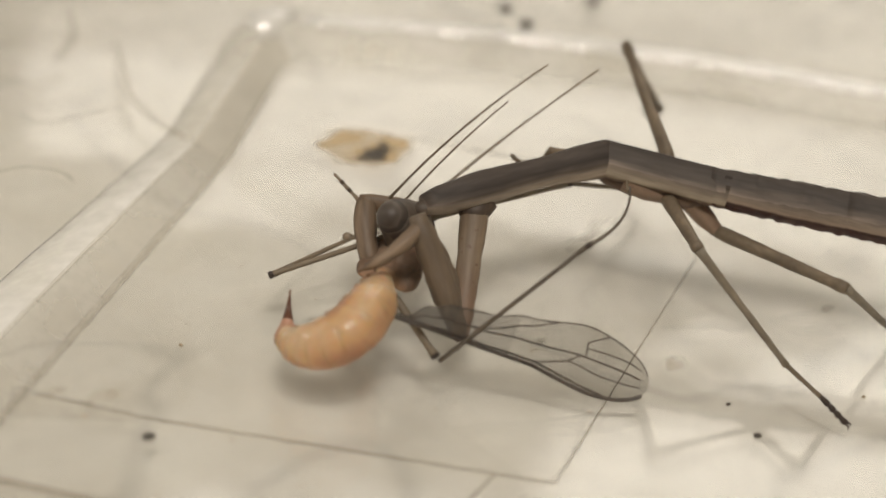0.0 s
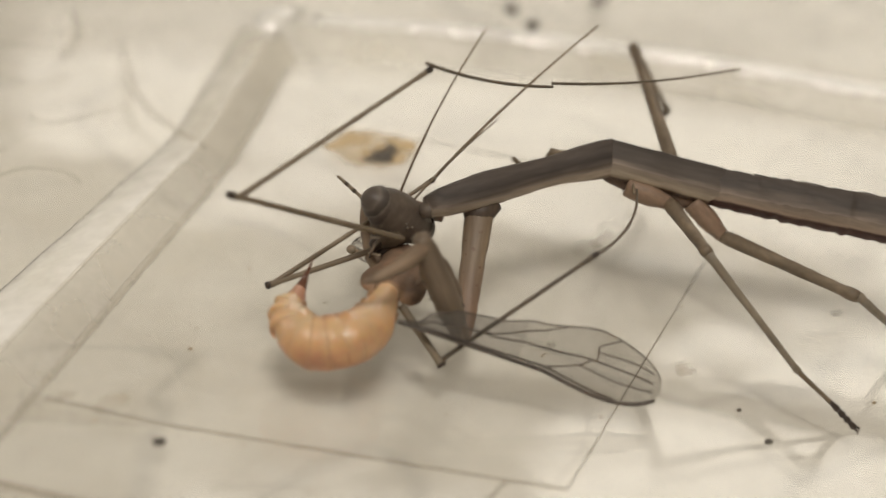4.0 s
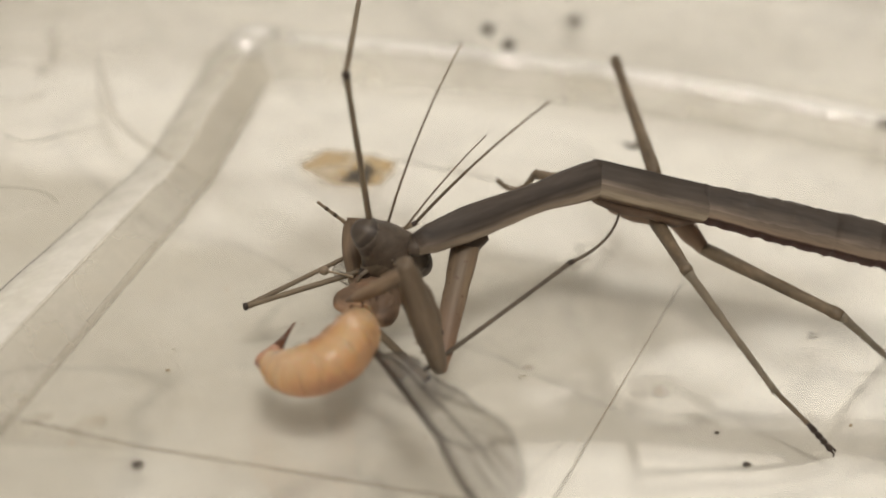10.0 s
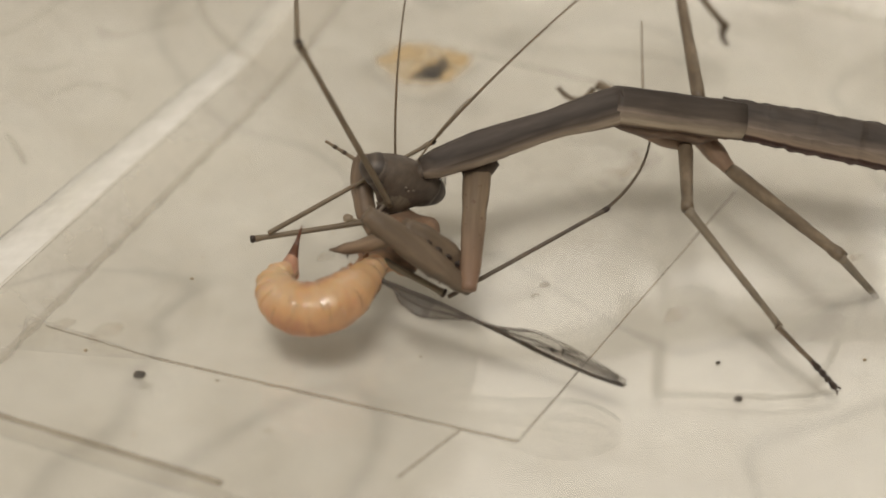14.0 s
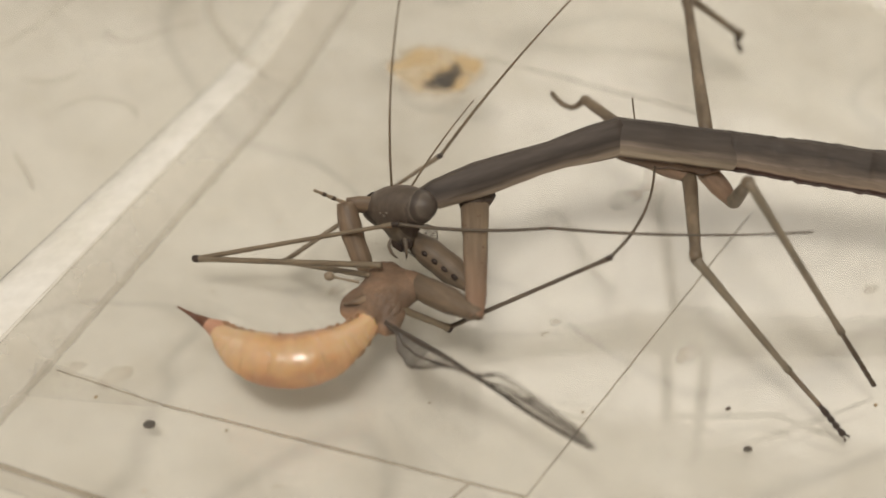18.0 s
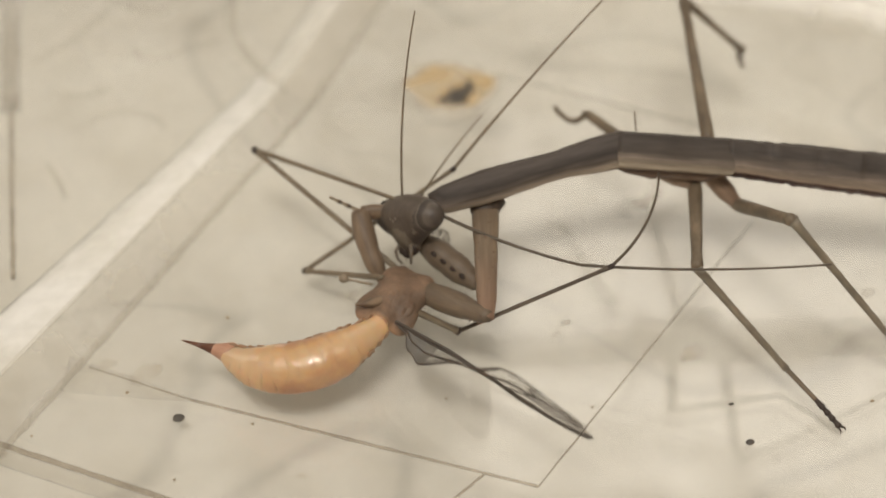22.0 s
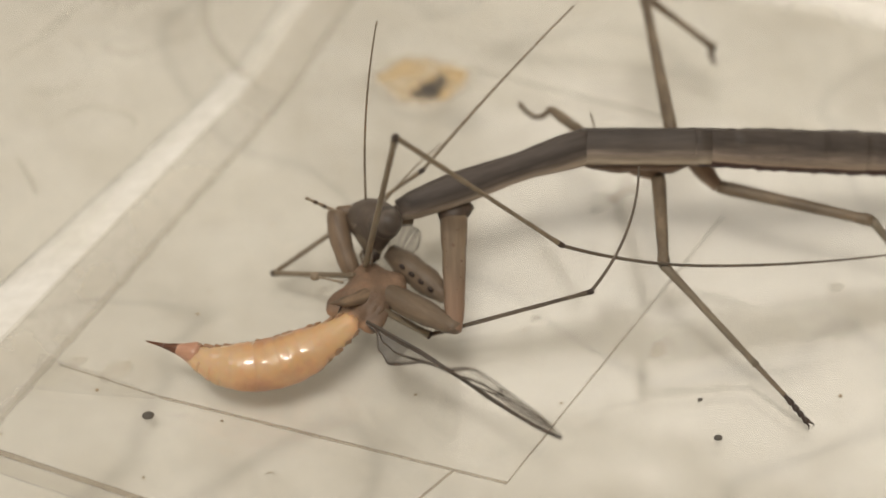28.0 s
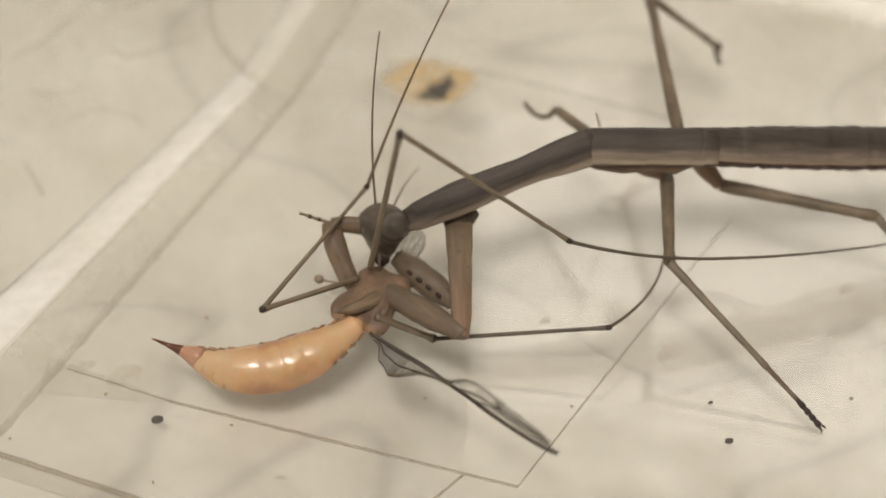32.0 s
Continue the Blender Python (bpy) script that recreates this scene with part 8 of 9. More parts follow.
    walk(haltere, span(FLY_AT, [
        (0, (-4.68, -1.19, 5.40), (-6.83, 0.59, 4.80)),
        (0.5, (-4.19, -0.70, 5.40), (-6.34, 1.08, 4.80)),
        (1, (-4.22, -1.38, 5.40), (-6.35, 0.39, 4.80)),
        (1.5, (-4.28, -0.98, 5.40), (-6.43, 0.78, 4.80)),
        (2, (-4.87, -0.99, 5.40), (-7.02, 0.77, 4.80)),
        (2.5, (-5.19, -1.21, 5.40), (-7.34, 0.55, 4.80)),
        (4.5, (-5.22, -2.64, 5.40), (-7.32, -0.93, 4.80)),
        (5, (-5.90, -2.86, 5.40), (-8.00, -1.17, 4.80)),
        (5.5, (-5.94, -3.23, 5.40), (-8.03, -1.54, 4.80)),
        (6, (-5.85, -3.14, 5.40), (-7.92, -1.45, 4.80)),
        (6.5, (-5.90, -2.93, 5.40), (-7.96, -1.23, 4.80)),
        (7, (-4.46, -2.22, 5.40), (-6.54, -0.50, 4.80)),
        (7.5, (-5.26, -2.46, 5.40), (-7.36, -0.76, 4.80)),
        (8, (-5.85, -3.65, 5.40), (-7.93, -1.97, 4.80)),
        (8.5, (-5.72, -3.87, 5.40), (-7.81, -2.20, 4.80)),
        (9, (-6.07, -3.93, 5.40), (-8.15, -2.25, 4.80)),
        (9.5, (-5.99, -3.28, 5.40), (-8.08, -1.59, 4.80)),
        (10, (-5.63, -2.33, 5.40), (-7.74, -0.64, 4.80)),
        (10.5, (-5.97, -2.13, 5.40), (-8.07, -0.43, 4.80)),
        (11, (-5.58, -2.95, 5.40), (-7.67, -1.30, 4.80)),
        (11.5, (-5.36, -1.30, 5.40), (-7.52, 0.33, 4.80)),
        (12, (-5.82, -3.81, 5.40), (-8.04, -2.31, 4.80)),
        (12.5, (-5.71, -4.47, 5.40), (-8.01, -3.04, 4.80)),
        (13, (-6.17, -5.53, 5.40), (-8.64, -4.12, 4.80)),
        (13.5, (-5.72, -5.53, 5.40), (-8.18, -4.16, 4.80)),
        (15.5, (-3.73, -7.77, 5.40), (-6.22, -6.57, 4.80)),
        (16, (-5.55, -7.50, 5.40), (-8.06, -6.36, 4.80)),
        (16.5, (-4.79, -7.28, 5.40), (-7.29, -6.17, 4.80)),
        (17, (-6.33, -7.42, 5.40), (-8.84, -6.31, 4.80)),
        (18, (-6.83, -7.49, 5.40), (-9.26, -6.40, 4.80)),
        (19, (-7.31, -7.58, 5.40), (-9.87, -6.43, 4.80)),
        (20, (-7.26, -7.17, 5.40), (-9.83, -6.02, 4.80)),
        (23, (-7.32, -7.80, 5.40), (-9.86, -6.66, 4.80)),
        (25, (-7.28, -7.57, 5.40), (-9.81, -6.42, 4.80)),
        (28, (-7.19, -7.73, 5.40), (-9.74, -6.59, 4.80)),
        (29, (-7.45, -7.73, 5.40), (-9.99, -6.59, 4.80)),
        (30, (-7.29, -7.65, 5.40), (-9.82, -6.50, 4.80)),
        (31, (-7.57, -7.79, 5.40), (-10.11, -6.64, 4.80)),
        (32, (-7.54, -7.71, 5.40), (-10.08, -6.57, 4.80))]))
    walk(wing2, plane(FLY_AT, [
        (0, (-3.67, 1.01, 4.00), (-5.27, 4.57, 3.20), (-5.17, 1.39, 2.20)),
        (1, (-3.19, 0.82, 4.00), (-4.77, 4.38, 3.20), (-4.67, 1.20, 2.20)),
        (2, (-3.85, 1.20, 4.00), (-5.46, 4.74, 3.20), (-5.35, 1.57, 2.20)),
        (5, (-4.90, -0.75, 4.00), (-6.46, 2.65, 3.20), (-6.35, -0.37, 2.20)),
        (6, (-4.80, -1.01, 4.00), (-6.31, 2.39, 3.20), (-6.23, -0.62, 2.20)),
        (7, (-3.39, -0.07, 4.00), (-4.90, 3.39, 3.20), (-4.83, 0.32, 2.20)),
        (8, (-4.82, -1.56, 4.00), (-6.36, 1.81, 3.20), (-6.26, -1.18, 2.20)),
        (9, (-5.06, -1.84, 4.00), (-6.60, 1.52, 3.20), (-6.50, -1.46, 2.20)),
        (10, (-4.60, -0.22, 4.00), (-6.16, 3.18, 3.20), (-6.06, 0.15, 2.20)),
        (11, (-4.58, -0.85, 4.00), (-6.15, 2.49, 3.20), (-6.01, -0.48, 2.20)),
        (12, (-5.11, -1.82, 4.00), (-6.98, 1.28, 3.20), (-6.61, -1.51, 2.20)),
        (12.5, (-5.09, -2.47, 4.00), (-7.11, 0.56, 3.20), (-6.63, -2.23, 2.20)),
        (12.67, (-4.07, -2.03, 4.34), (-5.05, 1.58, 2.94), (-3.47, -3.32, 0.60)),
        (12.84, (-3.09, -1.61, 4.67), (-2.82, 2.24, 3.62), (-0.40, -2.56, 1.87)),
        (13, (-2.10, -1.18, 5.00), (-0.48, 4.81, 5.00), (0.90, 2.03, 4.60)),
        (16, (-1.60, -4.03, 5.00), (-0.13, 0.83, 5.00), (1.27, -1.51, 4.60)),
        (17, (-2.46, -4.04, 5.00), (-1.06, 0.68, 5.00), (0.34, -1.59, 4.60)),
        (18, (-3.06, -4.23, 5.00), (-1.69, 0.33, 5.00), (-0.33, -1.86, 4.60)),
        (19, (-3.32, -4.07, 5.00), (-1.87, 0.87, 5.00), (-0.43, -1.51, 4.60)),
        (20, (-3.26, -3.67, 5.00), (-1.80, 1.27, 5.00), (-0.36, -1.12, 4.60)),
        (23, (-3.37, -4.34, 5.00), (-1.93, 0.53, 5.00), (-0.51, -1.82, 4.60)),
        (25, (-3.35, -4.11, 5.00), (-1.92, 0.75, 5.00), (-0.50, -1.59, 4.60)),
        (28, (-3.25, -4.29, 5.00), (-1.82, 0.55, 5.00), (-0.39, -1.79, 4.60)),
        (29, (-3.52, -4.31, 5.00), (-2.09, 0.51, 5.00), (-0.67, -1.83, 4.60)),
        (30, (-3.34, -4.21, 5.00), (-1.88, 0.62, 5.00), (-0.47, -1.72, 4.60)),
        (31, (-3.64, -4.37, 5.00), (-2.21, 0.46, 5.00), (-0.79, -1.88, 4.60)),
        (32, (-3.60, -4.31, 5.00), (-2.15, 0.50, 5.00), (-0.74, -1.83, 4.60))]))
    walk(leg1_femur, span(FLY_AT, [
        (0, (-3.97, -7.69, 5.00), (-1.12, -11.60, 2.40)),
        (1, (-3.56, -8.03, 5.00), (-1.35, -11.59, 2.40)),
        (2, (-3.75, -7.61, 5.00), (-1.56, -11.38, 2.40)),
        (5, (-4.49, -8.19, 5.00), (-1.77, -10.88, 2.40)),
        (6, (-4.43, -7.92, 5.00), (-1.54, -10.80, 2.40)),
        (7, (-3.93, -7.65, 5.00), (-1.52, -11.01, 2.40)),
        (8, (-4.40, -8.39, 5.00), (-1.32, -10.62, 2.40)),
        (9, (-4.22, -8.17, 5.00), (-1.20, -10.75, 2.40)),
        (10, (-4.71, -8.37, 5.00), (-1.39, -9.75, 2.40)),
        (11, (-4.41, -7.19, 5.00), (-1.02, -10.16, 2.40)),
        (12, (-4.52, -8.29, 5.00), (-0.48, -9.23, 2.40)),
        (12.5, (-4.39, -9.70, 5.00), (0.45, -10.03, 2.40)),
        (13, (-4.54, -9.63, 5.00), (0.40, -10.29, 2.40)),
        (16, (-3.57, -9.04, 5.00), (0.47, -9.11, 2.40)),
        (17, (-3.92, -9.17, 5.00), (0.16, -8.70, 2.40)),
        (18, (-4.42, -9.18, 5.00), (-0.32, -8.83, 2.40)),
        (19, (-4.64, -9.11, 5.00), (-0.46, -8.93, 2.40)),
        (20, (-5.00, -9.03, 5.00), (-0.56, -9.02, 2.40)),
        (23, (-4.98, -9.33, 5.00), (-0.71, -9.42, 2.40)),
        (25, (-4.85, -9.38, 5.00), (-0.60, -9.63, 2.40)),
        (28, (-4.82, -9.54, 5.00), (-0.55, -10.01, 2.40)),
        (29, (-4.99, -9.82, 5.00), (-0.84, -10.00, 2.40)),
        (30, (-4.84, -10.03, 5.00), (-0.68, -10.03, 2.40)),
        (31, (-5.19, -10.07, 5.00), (-1.01, -10.18, 2.40)),
        (32, (-5.27, -10.38, 5.00), (-0.93, -10.11, 2.40))]))
    walk(leg1_tibia, span(FLY_AT, [
        (0, (-1.12, -11.60, 2.40), (8.71, -9.40, 10.77)),
        (1, (-1.35, -11.59, 2.40), (8.52, -9.48, 10.75)),
        (2, (-1.56, -11.38, 2.40), (8.72, -9.56, 10.32)),
        (5, (-1.77, -10.88, 2.40), (8.50, -9.12, 10.34)),
        (6, (-1.54, -10.80, 2.40), (8.81, -9.39, 10.30)),
        (7, (-1.52, -11.01, 2.40), (8.79, -9.50, 10.34)),
        (8, (-1.32, -10.62, 2.40), (9.46, -8.06, 9.39)),
        (9, (-1.20, -10.75, 2.40), (9.23, -8.39, 9.96)),
        (10, (-1.39, -9.75, 2.40), (8.95, -6.40, 9.72)),
        (11, (-1.02, -10.16, 2.40), (8.77, -7.01, 10.52)),
        (12, (-0.48, -9.23, 2.40), (10.11, -3.60, 7.66)),
        (12.5, (0.45, -10.03, 2.40), (10.74, -4.47, 8.30)),
        (13, (0.40, -10.29, 2.40), (11.44, -4.30, 6.13)),
        (16, (0.47, -9.11, 2.40), (11.41, -7.82, 9.49)),
        (17, (0.16, -8.70, 2.40), (11.23, -7.56, 9.33)),
        (18, (-0.32, -8.83, 2.40), (10.79, -7.78, 9.26)),
        (19, (-0.46, -8.93, 2.40), (10.45, -8.46, 9.63)),
        (20, (-0.56, -9.02, 2.40), (10.32, -8.59, 9.69)),
        (23, (-0.71, -9.42, 2.40), (10.36, -8.91, 9.39)),
        (25, (-0.60, -9.63, 2.40), (10.63, -9.63, 9.16)),
        (28, (-0.55, -10.01, 2.40), (11.14, -10.45, 8.29)),
        (29, (-0.84, -10.00, 2.40), (11.67, -10.43, 6.27)),
        (30, (-0.68, -10.03, 2.40), (11.93, -10.92, 5.85)),
        (31, (-1.01, -10.18, 2.40), (11.99, -10.01, 3.96)),
        (32, (-0.93, -10.11, 2.40), (12.06, -9.86, 4.09))]))
    walk(leg1_tarsus, span(FLY_AT, [
        (0, (8.71, -9.40, 10.77), (13.52, -1.10, 10.29)),
        (1, (8.52, -9.48, 10.75), (13.43, -1.24, 10.25)),
        (2, (8.72, -9.56, 10.32), (13.51, -1.24, 10.22)),
        (5, (8.50, -9.12, 10.34), (13.19, -0.74, 10.30)),
        (6, (8.81, -9.39, 10.30), (13.40, -0.96, 10.55)),
        (7, (8.79, -9.50, 10.34), (13.24, -0.99, 10.24)),
        (8, (9.46, -8.06, 9.39), (13.82, 0.49, 9.66)),
        (9, (9.23, -8.39, 9.96), (14.08, -0.13, 10.56)),
        (10, (8.95, -6.40, 9.72), (14.37, 1.53, 9.53)),
        (11, (8.77, -7.01, 10.52), (14.16, 0.91, 9.95)),
        (12, (10.11, -3.60, 7.66), (15.21, 4.52, 7.20)),
        (12.5, (10.74, -4.47, 8.30), (14.91, 4.15, 7.65)),
        (13, (11.44, -4.30, 6.13), (15.21, 4.50, 6.84)),
        (16, (11.41, -7.82, 9.49), (14.94, 1.11, 9.54)),
        (17, (11.23, -7.56, 9.33), (14.35, 1.51, 9.45)),
        (18, (10.79, -7.78, 9.26), (14.08, 1.24, 9.54)),
        (19, (10.45, -8.46, 9.63), (13.95, 0.47, 10.17)),
        (20, (10.32, -8.59, 9.69), (13.92, 0.28, 10.41)),
        (23, (10.36, -8.91, 9.39), (13.81, 0.01, 10.27)),
        (25, (10.63, -9.63, 9.16), (13.97, -0.88, 11.26)),
        (28, (11.14, -10.45, 8.29), (14.33, -2.54, 12.70)),
        (29, (11.67, -10.43, 6.27), (14.77, -4.42, 13.08)),
        (30, (11.93, -10.92, 5.85), (16.49, -2.51, 5.04)),
        (31, (11.99, -10.01, 3.96), (16.44, -1.50, 3.83)),
        (32, (12.06, -9.86, 4.09), (16.53, -1.43, 2.98))], True))
    walk(leg2_femur, span(FLY_AT, [
        (0, (-3.04, -0.55, 6.50), (11.13, 5.46, 6.90)),
        (0.1, (-2.94, -0.45, 6.50), (9.84, 2.00, 14.73)),
        (0.2, (-2.84, -0.35, 6.50), (4.45, -2.24, 19.93)),
        (0.35, (-2.69, -0.20, 6.50), (-8.83, -2.32, 20.46)),
        (0.42, (-2.62, -0.13, 6.50), (-15.75, -1.34, 14.45)),
        (0.5, (-2.54, -0.05, 6.50), (-17.91, 0.08, 5.55)),
        (1, (-2.58, -0.74, 6.50), (-17.19, -2.43, 11.07)),
        (1.5, (-2.65, -0.34, 6.50), (-16.39, -1.71, 13.31)),
        (2, (-3.23, -0.34, 6.50), (-17.66, -3.61, 10.76)),
        (2.5, (-3.56, -0.57, 6.50), (-18.69, -2.76, 8.30)),
        (4.5, (-3.62, -2.03, 6.50), (-15.56, -7.39, 14.61)),
        (5, (-4.31, -2.26, 6.50), (-16.05, -3.44, 16.40)),
        (5.5, (-4.35, -2.63, 6.50), (-13.80, -3.38, 18.64)),
        (6, (-4.26, -2.54, 6.50), (-12.51, -2.68, 19.50)),
        (6.5, (-4.31, -2.33, 6.50), (-11.81, -2.68, 19.94)),
        (7, (-2.85, -1.60, 6.50), (-10.03, -2.27, 20.11)),
        (7.5, (-3.65, -1.84, 6.50), (-13.96, -7.55, 16.41)),
        (8, (-4.26, -3.06, 6.50), (-17.56, -6.16, 13.63)),
        (8.5, (-4.14, -3.28, 6.50), (-18.75, -7.31, 9.21)),
        (9, (-4.48, -3.34, 6.50), (-16.04, -4.66, 16.59)),
        (9.5, (-4.40, -2.68, 6.50), (-11.25, -2.22, 20.29)),
        (10, (-4.02, -1.72, 6.50), (-7.76, -1.72, 21.44)),
        (11, (-4.00, -2.34, 6.50), (-15.05, -3.94, 17.10)),
        (11.5, (-3.76, -0.66, 6.50), (-18.29, -5.71, 7.39)),
        (12, (-4.31, -3.20, 6.50), (-16.99, -7.38, 14.17)),
        (12.5, (-4.20, -3.80, 6.50), (-7.63, -8.89, 20.62)),
        (13, (-4.55, -4.72, 6.50), (-6.27, -4.60, 21.80)),
        (13.5, (-4.10, -4.80, 6.50), (-10.79, -4.60, 20.37)),
        (16, (-3.91, -6.72, 6.50), (-7.16, -10.56, 21.06)),
        (16.25, (-3.53, -6.61, 6.50), (-13.37, -12.26, 16.91)),
        (16.5, (-3.15, -6.50, 6.50), (-16.93, -12.43, 9.95)),
        (17, (-4.70, -6.64, 6.50), (-19.44, -3.55, 3.29)),
        (18, (-5.24, -6.76, 6.50), (-19.53, -2.90, 2.27)),
        (19, (-5.79, -4.53, 4.21), (-19.36, 2.29, 6.73)),
        (20, (-5.74, -4.13, 4.21), (-18.44, 3.99, 7.37)),
        (21, (-5.76, -4.34, 4.21), (-18.06, 4.70, 6.25)),
        (22, (-5.78, -4.56, 4.21), (-17.54, 4.93, 7.21)),
        (23, (-5.83, -4.78, 4.20), (-16.14, 5.94, 8.18)),
        (24, (-5.65, -6.89, 6.50), (-14.34, 5.61, 8.81)),
        (25, (-5.63, -6.78, 6.50), (-13.21, 6.34, 9.22)),
        (25.5, (-5.63, -6.78, 6.50), (-13.21, 6.34, 9.22)),
        (26.5, (-5.57, -6.86, 6.50), (-10.40, -5.03, 21.01)),
        (27.5, (-5.52, -6.93, 6.50), (-3.33, -9.16, 21.58)),
        (28, (-5.52, -6.93, 6.50), (-3.11, -9.11, 21.55)),
        (29, (-5.79, -6.94, 6.50), (-3.12, -8.82, 21.55)),
        (30, (-5.64, -6.86, 6.50), (-3.30, -8.77, 21.60)),
        (31, (-5.91, -7.01, 6.50), (-3.07, -8.37, 21.58)),
        (32, (-5.88, -6.92, 6.50), (-3.54, -8.52, 21.64))]))
    walk(leg2_tibia, span(FLY_AT, [
        (0, (11.13, 5.46, 6.90), (27.48, 4.39, 6.29)),
        (0.1, (7.79, 1.61, 13.41), (22.52, 7.57, 17.48)),
        (0.2, (4.45, -2.24, 19.93), (13.51, 9.12, 27.55)),
        (0.35, (-8.83, -2.32, 20.46), (-1.90, 9.93, 28.88)),
        (0.5, (-17.91, 0.08, 5.55), (-7.93, 7.04, 16.54)),
        (1, (-17.19, -2.43, 11.07), (-5.54, 5.84, 19.12)),
        (1.5, (-16.39, -1.71, 13.31), (-3.96, 6.06, 20.67)),
        (2, (-17.66, -3.61, 10.76), (-1.86, 0.52, 12.27)),
        (2.25, (-18.18, -3.18, 9.53), (-6.06, 5.20, 16.73)),
        (2.5, (-18.69, -2.76, 8.30), (-13.14, 7.89, 19.47)),
        (4.5, (-15.56, -7.39, 14.61), (-1.30, -1.37, 20.01)),
        (5, (-16.05, -3.44, 16.40), (-2.51, 3.55, 22.46)),
        (5.5, (-13.80, -3.38, 18.64), (1.51, -1.68, 24.28)),
        (6, (-12.51, -2.68, 19.50), (3.11, 1.45, 22.31)),
        (6.5, (-11.81, -2.68, 19.94), (4.11, 0.93, 21.49)),
        (7, (-10.03, -2.27, 20.11), (6.21, -0.49, 21.61)),
        (7.5, (-13.96, -7.55, 16.41), (1.01, -0.96, 17.61)),
        (7.75, (-15.76, -6.85, 15.02), (-6.35, 6.19, 18.22)),
        (8, (-17.56, -6.16, 13.63), (-16.37, 9.62, 17.93)),
        (8.5, (-18.75, -7.31, 9.21), (-9.14, 5.89, 10.79)),
        (9, (-16.04, -4.66, 16.59), (-2.73, 3.62, 21.45)),
        (9.5, (-11.25, -2.22, 20.29), (-4.62, 12.64, 22.39)),
        (10, (-7.76, -1.72, 21.44), (-4.50, 14.26, 23.19)),
        (11, (-15.05, -3.94, 17.10), (-3.38, 7.17, 20.14)),
        (11.5, (-18.29, -5.71, 7.39), (-4.91, 3.01, 11.13)),
        (11.75, (-17.64, -6.55, 10.78), (-10.49, 7.46, 15.45)),
        (12, (-16.99, -7.38, 14.17), (-17.88, 8.38, 18.59)),
        (12.5, (-7.63, -8.89, 20.62), (-11.07, 7.05, 22.34)),
        (12.75, (-6.95, -6.75, 21.21), (1.13, 7.47, 22.50)),
        (13, (-6.27, -4.60, 21.80), (9.25, 0.71, 22.01)),
        (13.25, (-8.53, -4.60, 21.09), (-1.03, 9.91, 19.66)),
        (13.5, (-10.79, -4.60, 20.37), (-15.53, 10.94, 18.12)),
        (14.75, (-8.98, -7.58, 20.71), (-2.07, 6.39, 15.62)),
        (16, (-7.16, -10.56, 21.06), (7.64, -5.75, 15.89)),
        (16.5, (-16.93, -12.43, 9.95), (-1.29, -13.84, 14.66)),
        (17, (-19.44, -3.55, 3.29), (-4.02, -3.28, 8.86)),
        (18, (-19.53, -2.90, 2.27), (-4.27, -4.12, 8.11)),
        (19, (-19.36, 2.29, 6.73), (-3.19, -3.60, 8.42)),
        (20, (-18.44, 3.99, 7.37), (-2.82, -3.67, 8.67)),
        (21, (-18.06, 4.70, 6.25), (-2.79, -3.90, 8.54)),
        (22, (-17.54, 4.93, 7.21), (-2.23, -3.58, 8.96)),
        (23, (-16.14, 5.94, 8.18), (-1.59, -3.95, 8.66)),
        (24, (-14.34, 5.61, 8.81), (-1.21, -4.23, 8.97)),
        (25, (-13.21, 6.34, 9.22), (-0.65, -4.21, 9.57)),
        (25.5, (-13.21, 6.34, 9.22), (-0.65, -4.21, 9.57)),
        (26.5, (-10.40, -5.03, 21.01), (5.91, -5.12, 19.22)),
        (27.5, (-3.33, -9.16, 21.58), (8.67, -7.87, 10.47)),
        (28, (-3.11, -9.11, 21.55), (8.97, -8.01, 10.51)),
        (29, (-3.12, -8.82, 21.55), (8.94, -8.01, 10.47)),
        (30, (-3.30, -8.77, 21.60), (8.83, -7.53, 10.63)),
        (31, (-3.07, -8.37, 21.58), (9.01, -7.43, 10.53)),
        (32, (-3.54, -8.52, 21.64), (8.81, -7.71, 10.88))]))
